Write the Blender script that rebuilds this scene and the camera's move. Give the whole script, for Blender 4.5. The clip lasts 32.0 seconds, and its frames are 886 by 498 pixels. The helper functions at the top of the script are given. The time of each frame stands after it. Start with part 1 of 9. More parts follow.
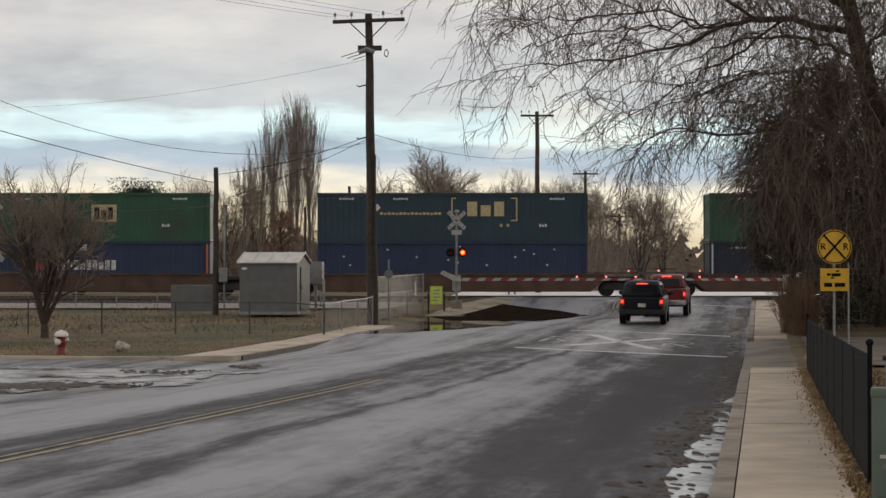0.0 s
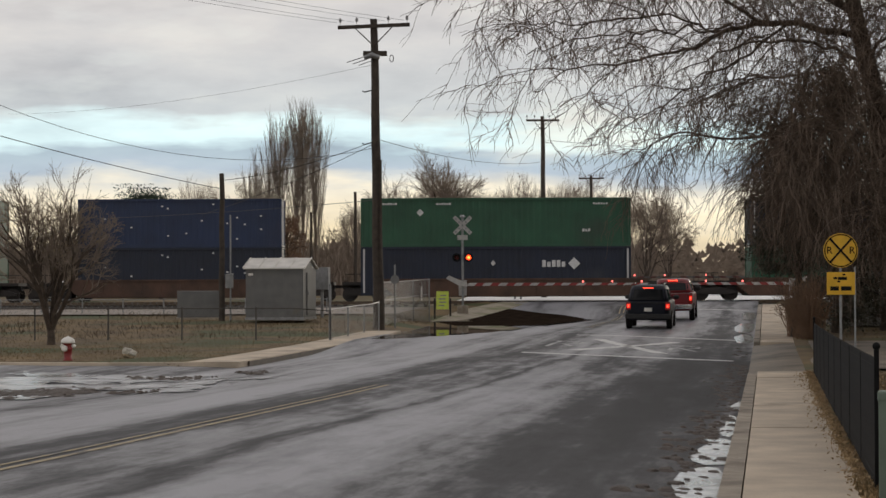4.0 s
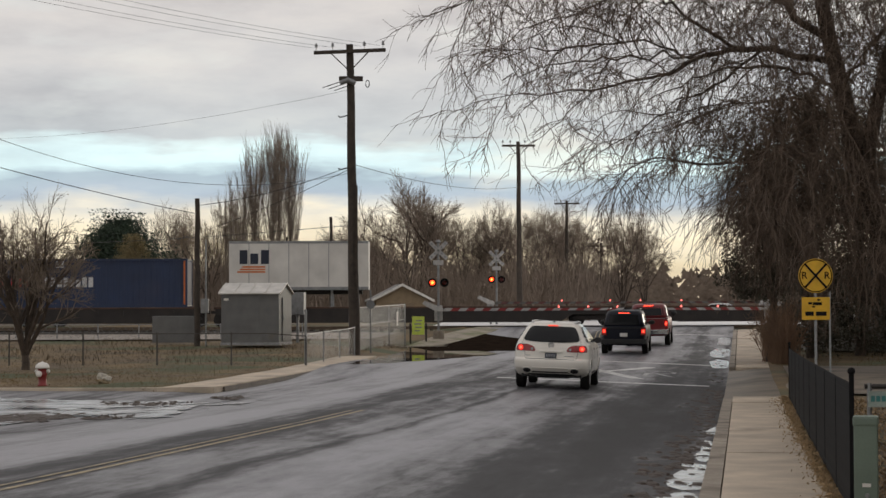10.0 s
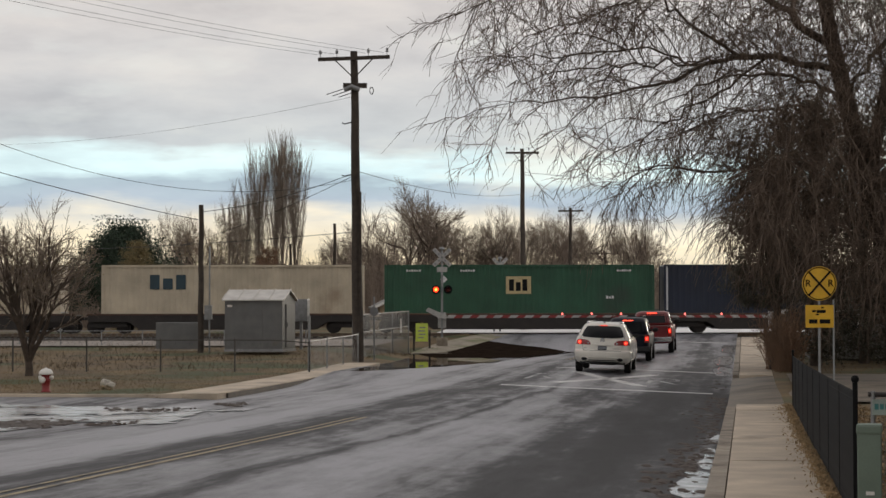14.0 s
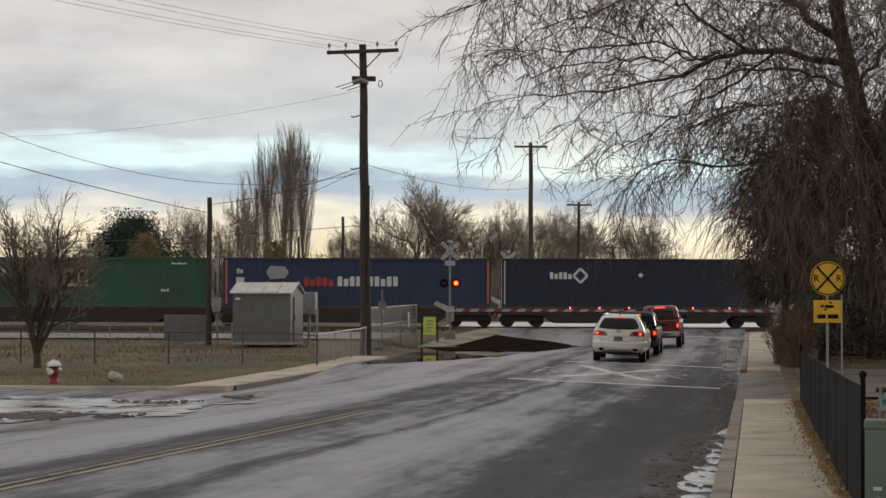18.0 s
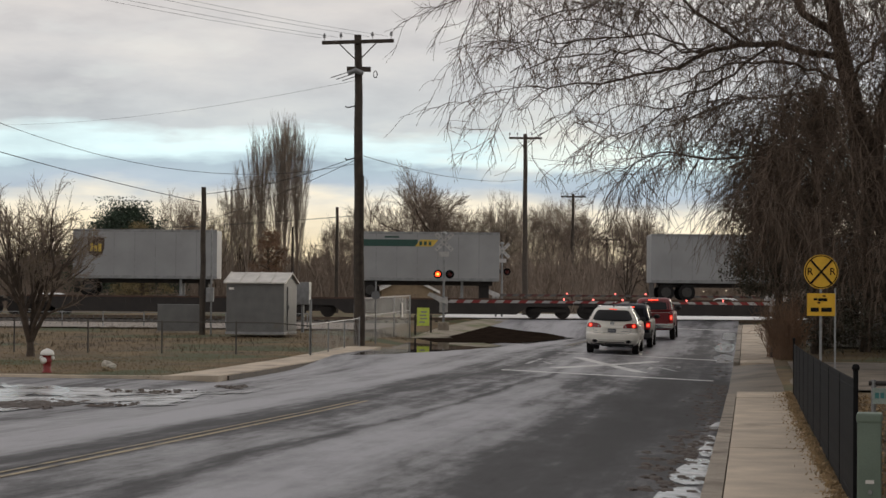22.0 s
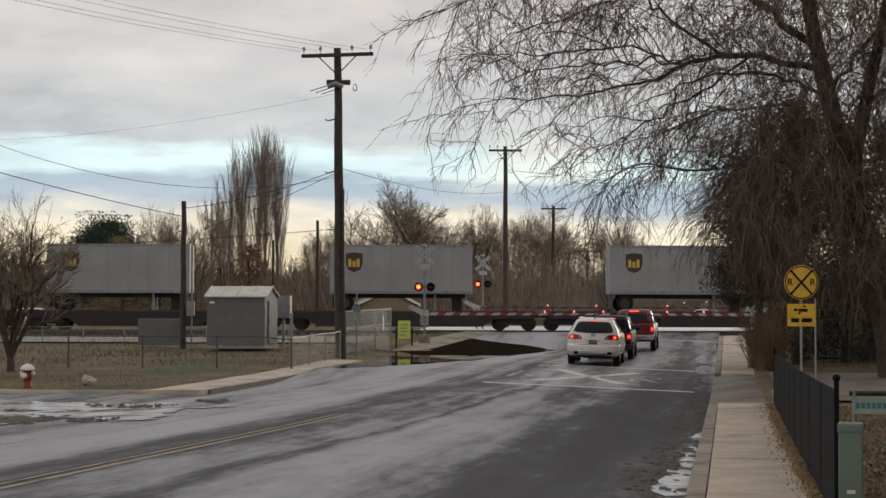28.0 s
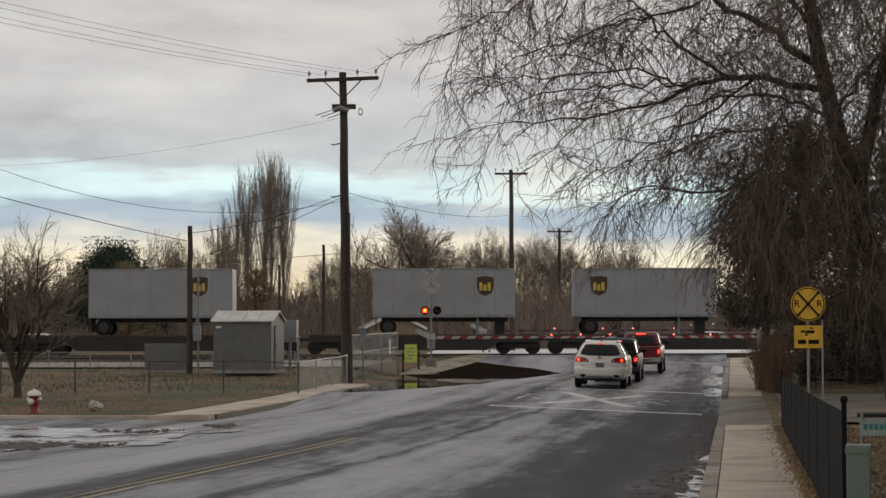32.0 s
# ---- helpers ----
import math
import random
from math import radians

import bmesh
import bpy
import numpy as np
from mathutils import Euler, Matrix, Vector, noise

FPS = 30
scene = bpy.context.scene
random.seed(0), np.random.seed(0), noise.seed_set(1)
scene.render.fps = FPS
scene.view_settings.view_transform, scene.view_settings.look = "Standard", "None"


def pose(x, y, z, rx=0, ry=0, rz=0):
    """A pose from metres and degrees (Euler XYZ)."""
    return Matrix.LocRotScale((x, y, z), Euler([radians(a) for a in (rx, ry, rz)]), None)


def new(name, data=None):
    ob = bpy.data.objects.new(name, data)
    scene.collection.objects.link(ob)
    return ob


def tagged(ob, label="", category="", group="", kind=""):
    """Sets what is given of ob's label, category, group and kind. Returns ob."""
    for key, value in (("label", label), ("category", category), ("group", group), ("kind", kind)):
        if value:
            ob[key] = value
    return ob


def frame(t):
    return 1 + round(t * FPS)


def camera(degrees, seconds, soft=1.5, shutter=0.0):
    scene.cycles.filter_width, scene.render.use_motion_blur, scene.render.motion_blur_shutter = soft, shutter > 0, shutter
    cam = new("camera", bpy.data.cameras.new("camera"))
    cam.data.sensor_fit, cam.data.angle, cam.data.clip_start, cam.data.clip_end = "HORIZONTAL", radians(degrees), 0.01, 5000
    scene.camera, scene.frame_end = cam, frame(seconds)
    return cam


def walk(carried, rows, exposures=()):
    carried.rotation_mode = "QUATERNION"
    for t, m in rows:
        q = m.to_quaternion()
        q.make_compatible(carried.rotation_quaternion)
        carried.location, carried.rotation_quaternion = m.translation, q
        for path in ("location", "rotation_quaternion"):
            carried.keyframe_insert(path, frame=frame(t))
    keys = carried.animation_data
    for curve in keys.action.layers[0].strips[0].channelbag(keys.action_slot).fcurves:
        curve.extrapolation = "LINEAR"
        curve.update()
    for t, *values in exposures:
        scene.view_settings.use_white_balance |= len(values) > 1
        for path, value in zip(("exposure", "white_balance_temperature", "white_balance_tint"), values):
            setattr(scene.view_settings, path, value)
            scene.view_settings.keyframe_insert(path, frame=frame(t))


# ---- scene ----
# camera path: seconds, tilt, roll, turn (degrees); the camera is held in the hand at one spot
LENS = 25.25
EYE = 1.75
cam = camera(LENS, 32.0, soft=1.5)
TURNS = [
    (0, 90.802, -0.007, -0.000), (0.5, 90.752, -0.004, 0.028), (1, 90.796, 0.050, 0.106), (1.5, 90.840, 0.099, 0.255), (2, 90.743, 0.021, 0.292),
    (2.5, 90.730, 0.026, 0.204), (3, 90.816, 0.072, 0.170), (3.5, 90.959, 0.147, 0.224), (5.5, 90.899, 0.426, -0.026), (6, 90.902, 0.379, -0.080),
    (6.5, 90.977, 0.378, -0.053), (7, 91.026, 0.252, 0.017), (7.5, 91.024, 0.234, 0.083), (8, 91.024, 0.275, 0.042), (8.5, 91.151, 0.263, -0.130),
    (9, 91.409, 0.302, -0.208), (9.5, 91.625, 0.348, -0.335), (10, 91.675, 0.201, -0.524), (10.5, 91.682, 0.152, -0.438), (11, 91.665, 0.181, -0.371),
    (11.5, 91.701, 0.212, -0.357), (12, 91.852, 0.241, -0.408), (12.5, 91.947, 0.230, -0.358), (13, 91.965, 0.185, -0.342), (13.5, 91.885, 0.147, -0.381),
    (14, 91.877, 0.073, -0.421), (14.5, 91.972, 0.082, -0.509), (16.5, 91.950, 0.104, -0.464), (17, 91.828, 0.018, -0.348), (17.5, 91.794, -0.090, -0.205),
    (18, 91.690, -0.157, -0.193), (18.5, 91.617, -0.251, -0.162), (19, 91.579, -0.354, -0.235), (19.5, 91.482, -0.438, -0.301), (20, 91.567, -0.501, -0.202),
    (20.5, 91.684, -0.485, -0.145), (21, 91.629, -0.456, -0.210), (21.5, 91.540, -0.479, -0.273), (22, 91.430, -0.489, -0.375), (22.5, 91.432, -0.414, -0.488),
    (23, 91.479, -0.393, -0.583), (23.5, 91.563, -0.358, -0.719), (24, 91.599, -0.343, -0.771), (24.5, 91.590, -0.295, -0.778), (25, 91.425, -0.283, -0.831),
    (25.5, 91.307, -0.246, -1.076), (27.5, 91.897, -0.122, -0.952), (28, 91.800, -0.156, -0.928), (28.5, 91.830, -0.195, -0.880), (29, 92.075, -0.158, -0.830),
    (29.5, 92.225, -0.145, -0.845), (30, 92.424, -0.149, -0.795), (30.5, 92.583, 0.008, -0.734), (31, 92.631, 0.175, -0.731), (31.5, 92.589, 0.193, -0.727),
    (32, 92.481, 0.144, -0.739)]
walk(cam, [(t, pose(0, 0, EYE, rx, ry, rz)) for t, rx, ry, rz in TURNS], exposures=[(0.0, 0.06), (28.0, 0.05), (32.0, -0.06)])

# ---- light ----
SUN_UP, SUN_TURN = 9.0, 28.0      # degrees above the horizon, and clockwise from +y
world = bpy.data.worlds.new("sky")
scene.world = world
world.use_nodes = True


def sky_nodes():
    """Cloud deck in layers over a clear evening sky: grey-beige above, pale gaps lower down, a warm rim at the horizon."""
    nt = world.node_tree
    nt.nodes.clear()
    N, L = nt.nodes.new, nt.links.new
    out, bg = N("ShaderNodeOutputWorld"), N("ShaderNodeBackground")
    sky = N("ShaderNodeTexSky")
    sky.sky_type, sky.sun_disc = "NISHITA", False
    sky.sun_elevation, sky.sun_rotation = radians(SUN_UP), radians(SUN_TURN)
    tc, sep = N("ShaderNodeTexCoord"), N("ShaderNodeSeparateXYZ")
    L(tc.outputs["Generated"], sep.inputs[0])

    def noise_at(sx, sz, scale, detail, off, rough=0.55):
        mp, ns = N("ShaderNodeMapping"), N("ShaderNodeTexNoise")
        mp.inputs["Scale"].default_value = (sx, sx, sz)
        mp.inputs["Location"].default_value = (off, off * 0.7, off * 1.3)
        L(tc.outputs["Generated"], mp.inputs[0])
        ns.inputs["Scale"].default_value, ns.inputs["Detail"].default_value = scale, detail
        ns.inputs["Roughness"].default_value = rough
        L(mp.outputs[0], ns.inputs["Vector"])
        return ns.outputs["Fac"]

    def math(op, a, b, clamp=False):
        m = N("ShaderNodeMath")
        m.operation, m.use_clamp = op, clamp
        for i, v in enumerate((a, b)):
            if isinstance(v, (int, float)):
                m.inputs[i].default_value = v
            else:
                L(v, m.inputs[i])
        return m.outputs[0]

    def ramp(fac, stops):
        r = N("ShaderNodeValToRGB")
        while len(r.color_ramp.elements) < len(stops):
            r.color_ramp.elements.new(0.5)
        for e, (p, c) in zip(r.color_ramp.elements, stops):
            e.position, e.color = p, (*c, 1)
        L(fac, r.inputs[0])
        return r.outputs[0]

    def mix(kind, fac, a, b):
        m = N("ShaderNodeMix")
        m.data_type, m.blend_type = "RGBA", kind
        if isinstance(fac, (int, float)):
            m.inputs[0].default_value = fac
        else:
            L(fac, m.inputs[0])
        for i, v in ((6, a), (7, b)):
            if isinstance(v, tuple):
                m.inputs[i].default_value = (*v, 1)
            else:
                L(v, m.inputs[i])
        return m.outputs[2]

    # height above the horizon, made uneven by two scales of noise
    wob = math("SUBTRACT", noise_at(4.0, 13.0, 2.0, 5.0, 3.1), 0.5)
    thin = math("SUBTRACT", noise_at(5.0, 42.0, 2.0, 4.0, 9.4), 0.5)
    h = math("ADD", sep.outputs["Z"], math("ADD", math("MULTIPLY", wob, 0.036), math("MULTIPLY", thin, 0.018)))
    hs = math("MULTIPLY", h, 4.0, True)
    deck = ramp(hs, [(0.0, (0.50, 0.42, 0.30)), (0.10, (0.80, 0.70, 0.48)), (0.18, (0.84, 0.80, 0.66)),
                     (0.222, (0.43, 0.52, 0.60)), (0.262, (0.40, 0.51, 0.58)), (0.286, (0.68, 0.88, 0.91)),
                     (0.308, (0.70, 0.89, 0.91)), (0.332, (0.52, 0.57, 0.59)), (0.48, (0.56, 0.57, 0.575)),
                     (0.62, (0.59, 0.58, 0.57)), (1.0, (0.50, 0.49, 0.49))])
    streak = noise_at(4.2, 15.0, 2.4, 6.0, 7.7, 0.58)
    shade = ramp(streak, [(0.30, (0.80, 0.80, 0.82)), (0.52, (1.0, 1.0, 1.0)), (0.72, (1.16, 1.14, 1.10))])
    deck = mix("MULTIPLY", 1.0, deck, shade)
    clear = mix("MULTIPLY", 1.0, sky.outputs[0], (0.09, 0.09, 0.09))
    holes = ramp(noise_at(4.5, 17.0, 1.7, 5.0, 12.3), [(0.56, (0, 0, 0)), (0.70, (1, 1, 1))])
    deck = mix("MIX", math("MULTIPLY", holes, 0.45), deck, (0.72, 0.78, 0.78))
    col = mix("MIX", math("MULTIPLY", holes, 0.12), deck, clear)
    col = mix("MULTIPLY", 1.0, col, (1.035, 1.0, 0.985))
    L(col, bg.inputs[0])
    bg.inputs[1].default_value = 1.1
    L(bg.outputs[0], out.inputs[0])


sky_nodes()
sun = new("sun", bpy.data.lights.new("sun", "SUN"))
sun.data.energy, sun.data.angle, sun.data.color = 0.5, radians(14), (1.0, 0.88, 0.72)
sun.rotation_euler = (radians(90 - SUN_UP), 0, radians(180 - SUN_TURN))


# ---- materials ----
def material(name, color, rough=0.6, metal=0.0, var=0.25, grain=6.0, bump=0.15, fine=60.0, stain=None, stain_at=0.62,
             coat=0.0, per_object=0.0, emit=0.0):
    """A surface with variation at two scales, a fine relief and, if asked, stains of another colour."""
    m = bpy.data.materials.new(name)
    m.use_nodes = True
    nt = m.node_tree
    N, L = nt.nodes.new, nt.links.new
    b = nt.nodes["Principled BSDF"]
    tc = N("ShaderNodeTexCoord")
    n1, n2 = N("ShaderNodeTexNoise"), N("ShaderNodeTexNoise")
    n1.inputs["Scale"].default_value, n1.inputs["Detail"].default_value = grain, 5
    n2.inputs["Scale"].default_value, n2.inputs["Detail"].default_value = fine, 3
    for n in (n1, n2):
        L(tc.outputs["Object"], n.inputs["Vector"])
    r = N("ShaderNodeValToRGB")
    lo, hi = [tuple(min(1, c * k) for c in color) for k in (1 - var, 1 + var)]
    r.color_ramp.elements[0].position, r.color_ramp.elements[0].color = 0.3, (*lo, 1)
    r.color_ramp.elements[1].position, r.color_ramp.elements[1].color = 0.7, (*hi, 1)
    L(n1.outputs["Fac"], r.inputs[0])
    mx = N("ShaderNodeMix")
    mx.data_type, mx.blend_type = "RGBA", "OVERLAY"
    mx.inputs[0].default_value = min(1.0, var)
    L(r.outputs[0], mx.inputs[6])
    L(n2.outputs["Fac"], mx.inputs[7])
    col = mx.outputs[2]
    if stain:
        n3, r3, m3 = N("ShaderNodeTexNoise"), N("ShaderNodeValToRGB"), N("ShaderNodeMix")
        n3.inputs["Scale"].default_value, n3.inputs["Detail"].default_value = grain * 0.35, 7
        L(tc.outputs["Object"], n3.inputs["Vector"])
        r3.color_ramp.elements[0].position, r3.color_ramp.elements[1].position = stain_at, min(1, stain_at + 0.12)
        L(n3.outputs["Fac"], r3.inputs[0])
        m3.data_type = "RGBA"
        L(r3.outputs[0], m3.inputs[0])
        L(col, m3.inputs[6])
        m3.inputs[7].default_value = (*stain, 1)
        col = m3.outputs[2]
    if per_object:
        oi, hv, mr = N("ShaderNodeObjectInfo"), N("ShaderNodeHueSaturation"), N("ShaderNodeMapRange")
        mr.inputs["To Min"].default_value, mr.inputs["To Max"].default_value = 1 - per_object, 1 + per_object
        L(oi.outputs["Random"], mr.inputs["Value"])
        L(mr.outputs[0], hv.inputs["Value"])
        L(col, hv.inputs["Color"])
        col = hv.outputs[0]
    L(col, b.inputs["Base Color"])
    rr = N("ShaderNodeMapRange")
    rr.inputs["To Min"].default_value, rr.inputs["To Max"].default_value = max(0.02, rough - 0.12 * var * 4), min(1, rough + 0.1)
    L(n1.outputs["Fac"], rr.inputs["Value"])
    L(rr.outputs[0], b.inputs["Roughness"])
    b.inputs["Metallic"].default_value = metal
    b.inputs["Coat Weight"].default_value = coat
    b.inputs["Coat Roughness"].default_value = 0.08
    if bump:
        bp = N("ShaderNodeBump")
        bp.inputs["Strength"].default_value, bp.inputs["Distance"].default_value = bump, 0.01
        L(n2.outputs["Fac"], bp.inputs["Height"])
        L(bp.outputs[0], b.inputs["Normal"])
    if emit:
        b.inputs["Emission Color"].default_value = (*color, 1)
        b.inputs["Emission Strength"].default_value = emit
    return m


def glow(name, color, power):
    m = bpy.data.materials.new(name)
    m.use_nodes = True
    b = m.node_tree.nodes["Principled BSDF"]
    b.inputs["Base Color"].default_value = (*[c * 0.6 for c in color], 1)
    b.inputs["Emission Color"].default_value = (*color, 1)
    b.inputs["Emission Strength"].default_value = power
    return m


def wet_road():
    """Old asphalt, damp: pale streaks of painted wet sheen along the lanes, darker bands between them, tar seams."""
    m = bpy.data.materials.new("wet_asphalt")
    m.use_nodes = True
    nt = m.node_tree
    N, L = nt.nodes.new, nt.links.new
    b = nt.nodes["Principled BSDF"]
    tc = N("ShaderNodeTexCoord")

    def noise_at(scale_xyz, scale, detail, rough=0.55):
        turn, mp, ns = N("ShaderNodeMapping"), N("ShaderNodeMapping"), N("ShaderNodeTexNoise")
        turn.inputs["Rotation"].default_value = (0, 0, radians(9.1))
        mp.inputs["Scale"].default_value = scale_xyz
        L(tc.outputs["Object"], turn.inputs[0])
        L(turn.outputs[0], mp.inputs[0])
        ns.inputs["Scale"].default_value, ns.inputs["Detail"].default_value = scale, detail
        ns.inputs["Roughness"].default_value = rough
        L(mp.outputs[0], ns.inputs["Vector"])
        return ns.outputs["Fac"]

    def ramp(fac, stops):
        r = N("ShaderNodeValToRGB")
        while len(r.color_ramp.elements) < len(stops):
            r.color_ramp.elements.new(0.5)
        for e, (p, c) in zip(r.color_ramp.elements, stops):
            e.position, e.color = p, (c, c, c, 1)
        L(fac, r.inputs[0])
        return r.outputs[0]

    lanes = noise_at((1.0, 0.025, 1.0), 0.9, 5.0, 0.6)
    blot = noise_at((1.0, 0.20, 1.0), 0.9, 9.0, 0.74)
    fine = noise_at((1, 1, 1), 55.0, 4.0)
    mixed = N("ShaderNodeMix")
    mixed.data_type = "FLOAT"
    mixed.inputs[0].default_value = 0.5
    L(lanes, mixed.inputs[2])
    L(blot, mixed.inputs[3])

    def calc(op, a, b_, c=None):
        nd = N("ShaderNodeMath")
        nd.operation = op
        for i, q in enumerate((a, b_, c)):
            if isinstance(q, (int, float)):
                nd.inputs[i].default_value = q
            elif q is not None:
                L(q, nd.inputs[i])
        return nd.outputs[0]

    # wheel paths, the dark seam each side of the yellow line, the darker resurfaced lane
    turn, split = N("ShaderNodeMapping"), N("ShaderNodeSeparateXYZ")
    turn.inputs["Rotation"].default_value = (0, 0, radians(9.1))
    L(tc.outputs["Object"], turn.inputs[0])
    L(turn.outputs[0], split.inputs[0])
    wobble = noise_at((1.0, 0.12, 1.0), 0.5, 4.0, 0.6)
    across = calc("ADD", split.outputs[0], calc("MULTIPLY", calc("SUBTRACT", wobble, 0.5), 2.0))
    place = calc("DIVIDE", calc("ADD", across, 14.5), 14.0)
    worn = ramp(place, [((u + 14.5) / 14.0, 0.5 + k) for u, k in (
        (-14.5, 0.06), (-13.2, 0.14), (-11.6, 0.30), (-9.6, 0.24), (-8.5, -0.14), (-6.8, -0.20), (-6.1, 0.12), (-5.8, -0.20), (-5.5, 0.16), (-4.4, 0.13), (-3.3, 0.0), (-2.4, -0.20), (-1.0, -0.20), (-0.5, 0.05))])
    patch = N("ShaderNodeMapRange")
    patch.interpolation_type = "SMOOTHSTEP"
    patch.inputs["From Min"].default_value, patch.inputs["From Max"].default_value = -0.25, 0.45
    L(calc("ADD", calc("ADD", across, 1.7), calc("MULTIPLY", split.outputs[1], 0.0737)), patch.inputs["Value"])
    ends = N("ShaderNodeMapRange")
    ends.inputs["From Min"].default_value, ends.inputs["From Max"].default_value = 57.5, 60.0
    ends.inputs["To Min"].default_value, ends.inputs["To Max"].default_value = 0.058, 0.0
    L(split.outputs[1], ends.inputs["Value"])
    level = calc("ADD", mixed.outputs[0], calc("MULTIPLY", calc("SUBTRACT", worn, 0.5), 0.36))
    level = calc("SUBTRACT", level, calc("MULTIPLY", patch.outputs[0], ends.outputs[0]))
    near_rails = N("ShaderNodeMapRange")
    near_rails.inputs["From Min"].default_value, near_rails.inputs["From Max"].default_value = 68.0, 86.0
    near_rails.inputs["To Min"].default_value, near_rails.inputs["To Max"].default_value = 0.006, 0.055
    L(split.outputs[1], near_rails.inputs["Value"])
    level = calc("ADD", level, near_rails.outputs[0])
    mottle = noise_at((1.0, 0.35, 1.0), 3.2, 6.0, 0.7)
    level = calc("ADD", level, calc("MULTIPLY", calc("SUBTRACT", mottle, 0.5), 0.12))
    wet = ramp(level, [(0.42, 1.0), (0.52, 0.0)])
    # upper stops paint the wet streaks' sky sheen into the base colour
    tone = ramp(level, [(0.33, 0.018), (0.45, 0.05), (0.515, 0.095), (0.56, 0.165), (0.64, 0.29)])
    grit = N("ShaderNodeMix")
    grit.data_type, grit.blend_type = "RGBA", "OVERLAY"
    grit.inputs[0].default_value = 0.5
    L(tone, grit.inputs[6])
    L(fine, grit.inputs[7])
    warm = N("ShaderNodeMix")
    warm.data_type, warm.blend_type = "RGBA", "MULTIPLY"
    warm.inputs[0].default_value = 1.0
    warm.inputs[7].default_value = (0.985, 0.985, 1.07, 1)
    L(grit.outputs[2], warm.inputs[6])
    L(warm.outputs[2], b.inputs["Base Color"])
    rr = N("ShaderNodeMapRange")
    rr.inputs["To Min"].default_value, rr.inputs["To Max"].default_value = 0.42, 0.72
    L(wet, rr.inputs["Value"])
    L(rr.outputs[0], b.inputs["Roughness"])
    bp = N("ShaderNodeBump")
    bp.inputs["Strength"].default_value, bp.inputs["Distance"].default_value = 0.35, 0.012
    L(fine, bp.inputs["Height"])
    L(bp.outputs[0], b.inputs["Normal"])
    return m


def clear_glass(name, tint, rough=0.02):
    m = bpy.data.materials.new(name)
    m.use_nodes = True
    b = m.node_tree.nodes["Principled BSDF"]
    b.inputs["Base Color"].default_value = (*tint, 1)
    b.inputs["Roughness"].default_value = rough
    b.inputs["IOR"].default_value = 1.5
    b.inputs["Specular IOR Level"].default_value = 0.6
    return m


M_ROAD = wet_road()
M_GRASS = material("winter_grass", (0.135, 0.092, 0.042), 0.95, var=0.45, grain=0.5, fine=14, bump=0.6, stain=(0.058, 0.072, 0.025), stain_at=0.50)
M_CONC = material("concrete", (0.51, 0.43, 0.335), 0.8, var=0.22, grain=1.2, fine=45, bump=0.3, stain=(0.24, 0.20, 0.16), stain_at=0.6, per_object=0.08)
M_RAMP = material("mossy_concrete", (0.31, 0.275, 0.215), 0.85, var=0.3, grain=1.5, fine=40, bump=0.35, stain=(0.17, 0.18, 0.085), stain_at=0.54)
M_DRIVE = material("damp_dirty_concrete", (0.20, 0.17, 0.135), 0.6, var=0.35, grain=1.0, fine=35, bump=0.4, stain=(0.085, 0.07, 0.055), stain_at=0.52)
M_WETC = material("wet_concrete", (0.22, 0.21, 0.20), 0.16, var=0.2, grain=1.5, fine=30, bump=0.05)
M_KERB = material("kerb_concrete", (0.30, 0.26, 0.21), 0.85, var=0.3, grain=2.2, fine=40, bump=0.4, stain=(0.14, 0.115, 0.09), stain_at=0.55, per_object=0.1)
M_WATER = clear_glass("puddle_water", (0.012, 0.010, 0.008), 0.015)
M_MUD = material("mud", (0.050, 0.035, 0.026), 0.7, var=0.4, grain=3, fine=25, bump=0.8)
# dark soil colour, also painted where the puddle only reflects dark things
M_SOIL_REFLECTION = material("wet_soil_dark_reflection", (0.022, 0.016, 0.012), 0.55, var=0.35, grain=2, fine=25, bump=0.3)
M_SOIL_REFLECTION.node_tree.nodes["Principled BSDF"].inputs["Specular IOR Level"].default_value = 0.0
M_PALE = material("bright_pale_ground", (0.74, 0.74, 0.73), 0.35, var=0.12, grain=0.5, fine=20, bump=0.1)
M_PAINTW = material("worn_white_paint", (0.64, 0.64, 0.63), 0.6, var=0.3, grain=3, fine=50, bump=0.25, stain=(0.14, 0.14, 0.14), stain_at=0.64)
M_PAINTFADED = material("faded_white_paint", (0.42, 0.42, 0.42), 0.6, var=0.35, grain=3, fine=50, bump=0.25, stain=(0.11, 0.11, 0.115), stain_at=0.47)
M_PAINTY = material("worn_yellow_paint", (0.33, 0.265, 0.155), 0.6, var=0.3, grain=3, fine=50, bump=0.25, stain=(0.11, 0.10, 0.085), stain_at=0.55)
M_GRAVEL = material("pale_gravel", (0.30, 0.265, 0.23), 0.95, var=0.35, grain=2.5, fine=20, bump=0.8)
M_BALLAST = material("ballast", (0.055, 0.048, 0.043), 0.95, var=0.45, grain=3.5, fine=20, bump=0.9)
M_RAIL = material("rail_steel", (0.16, 0.12, 0.09), 0.45, metal=0.7, var=0.25)
M_BARK = material("bark", (0.075, 0.056, 0.043), 0.92, var=0.4, grain=5, fine=30, bump=0.8)
M_TWIG = material("twigs", (0.13, 0.095, 0.072), 0.9, var=0.3, grain=2, fine=20, bump=0.0)
M_TWIGFAR = material("far_twigs", (0.215, 0.17, 0.135), 0.95, var=0.3, grain=1, fine=20, bump=0.0)
M_TWIGPALE = material("pale_twigs", (0.27, 0.225, 0.185), 0.95, var=0.25, grain=1, fine=20, bump=0.0)
M_TWIGRED = material("russet_twigs", (0.19, 0.115, 0.072), 0.95, var=0.3, grain=1, fine=20, bump=0.0)
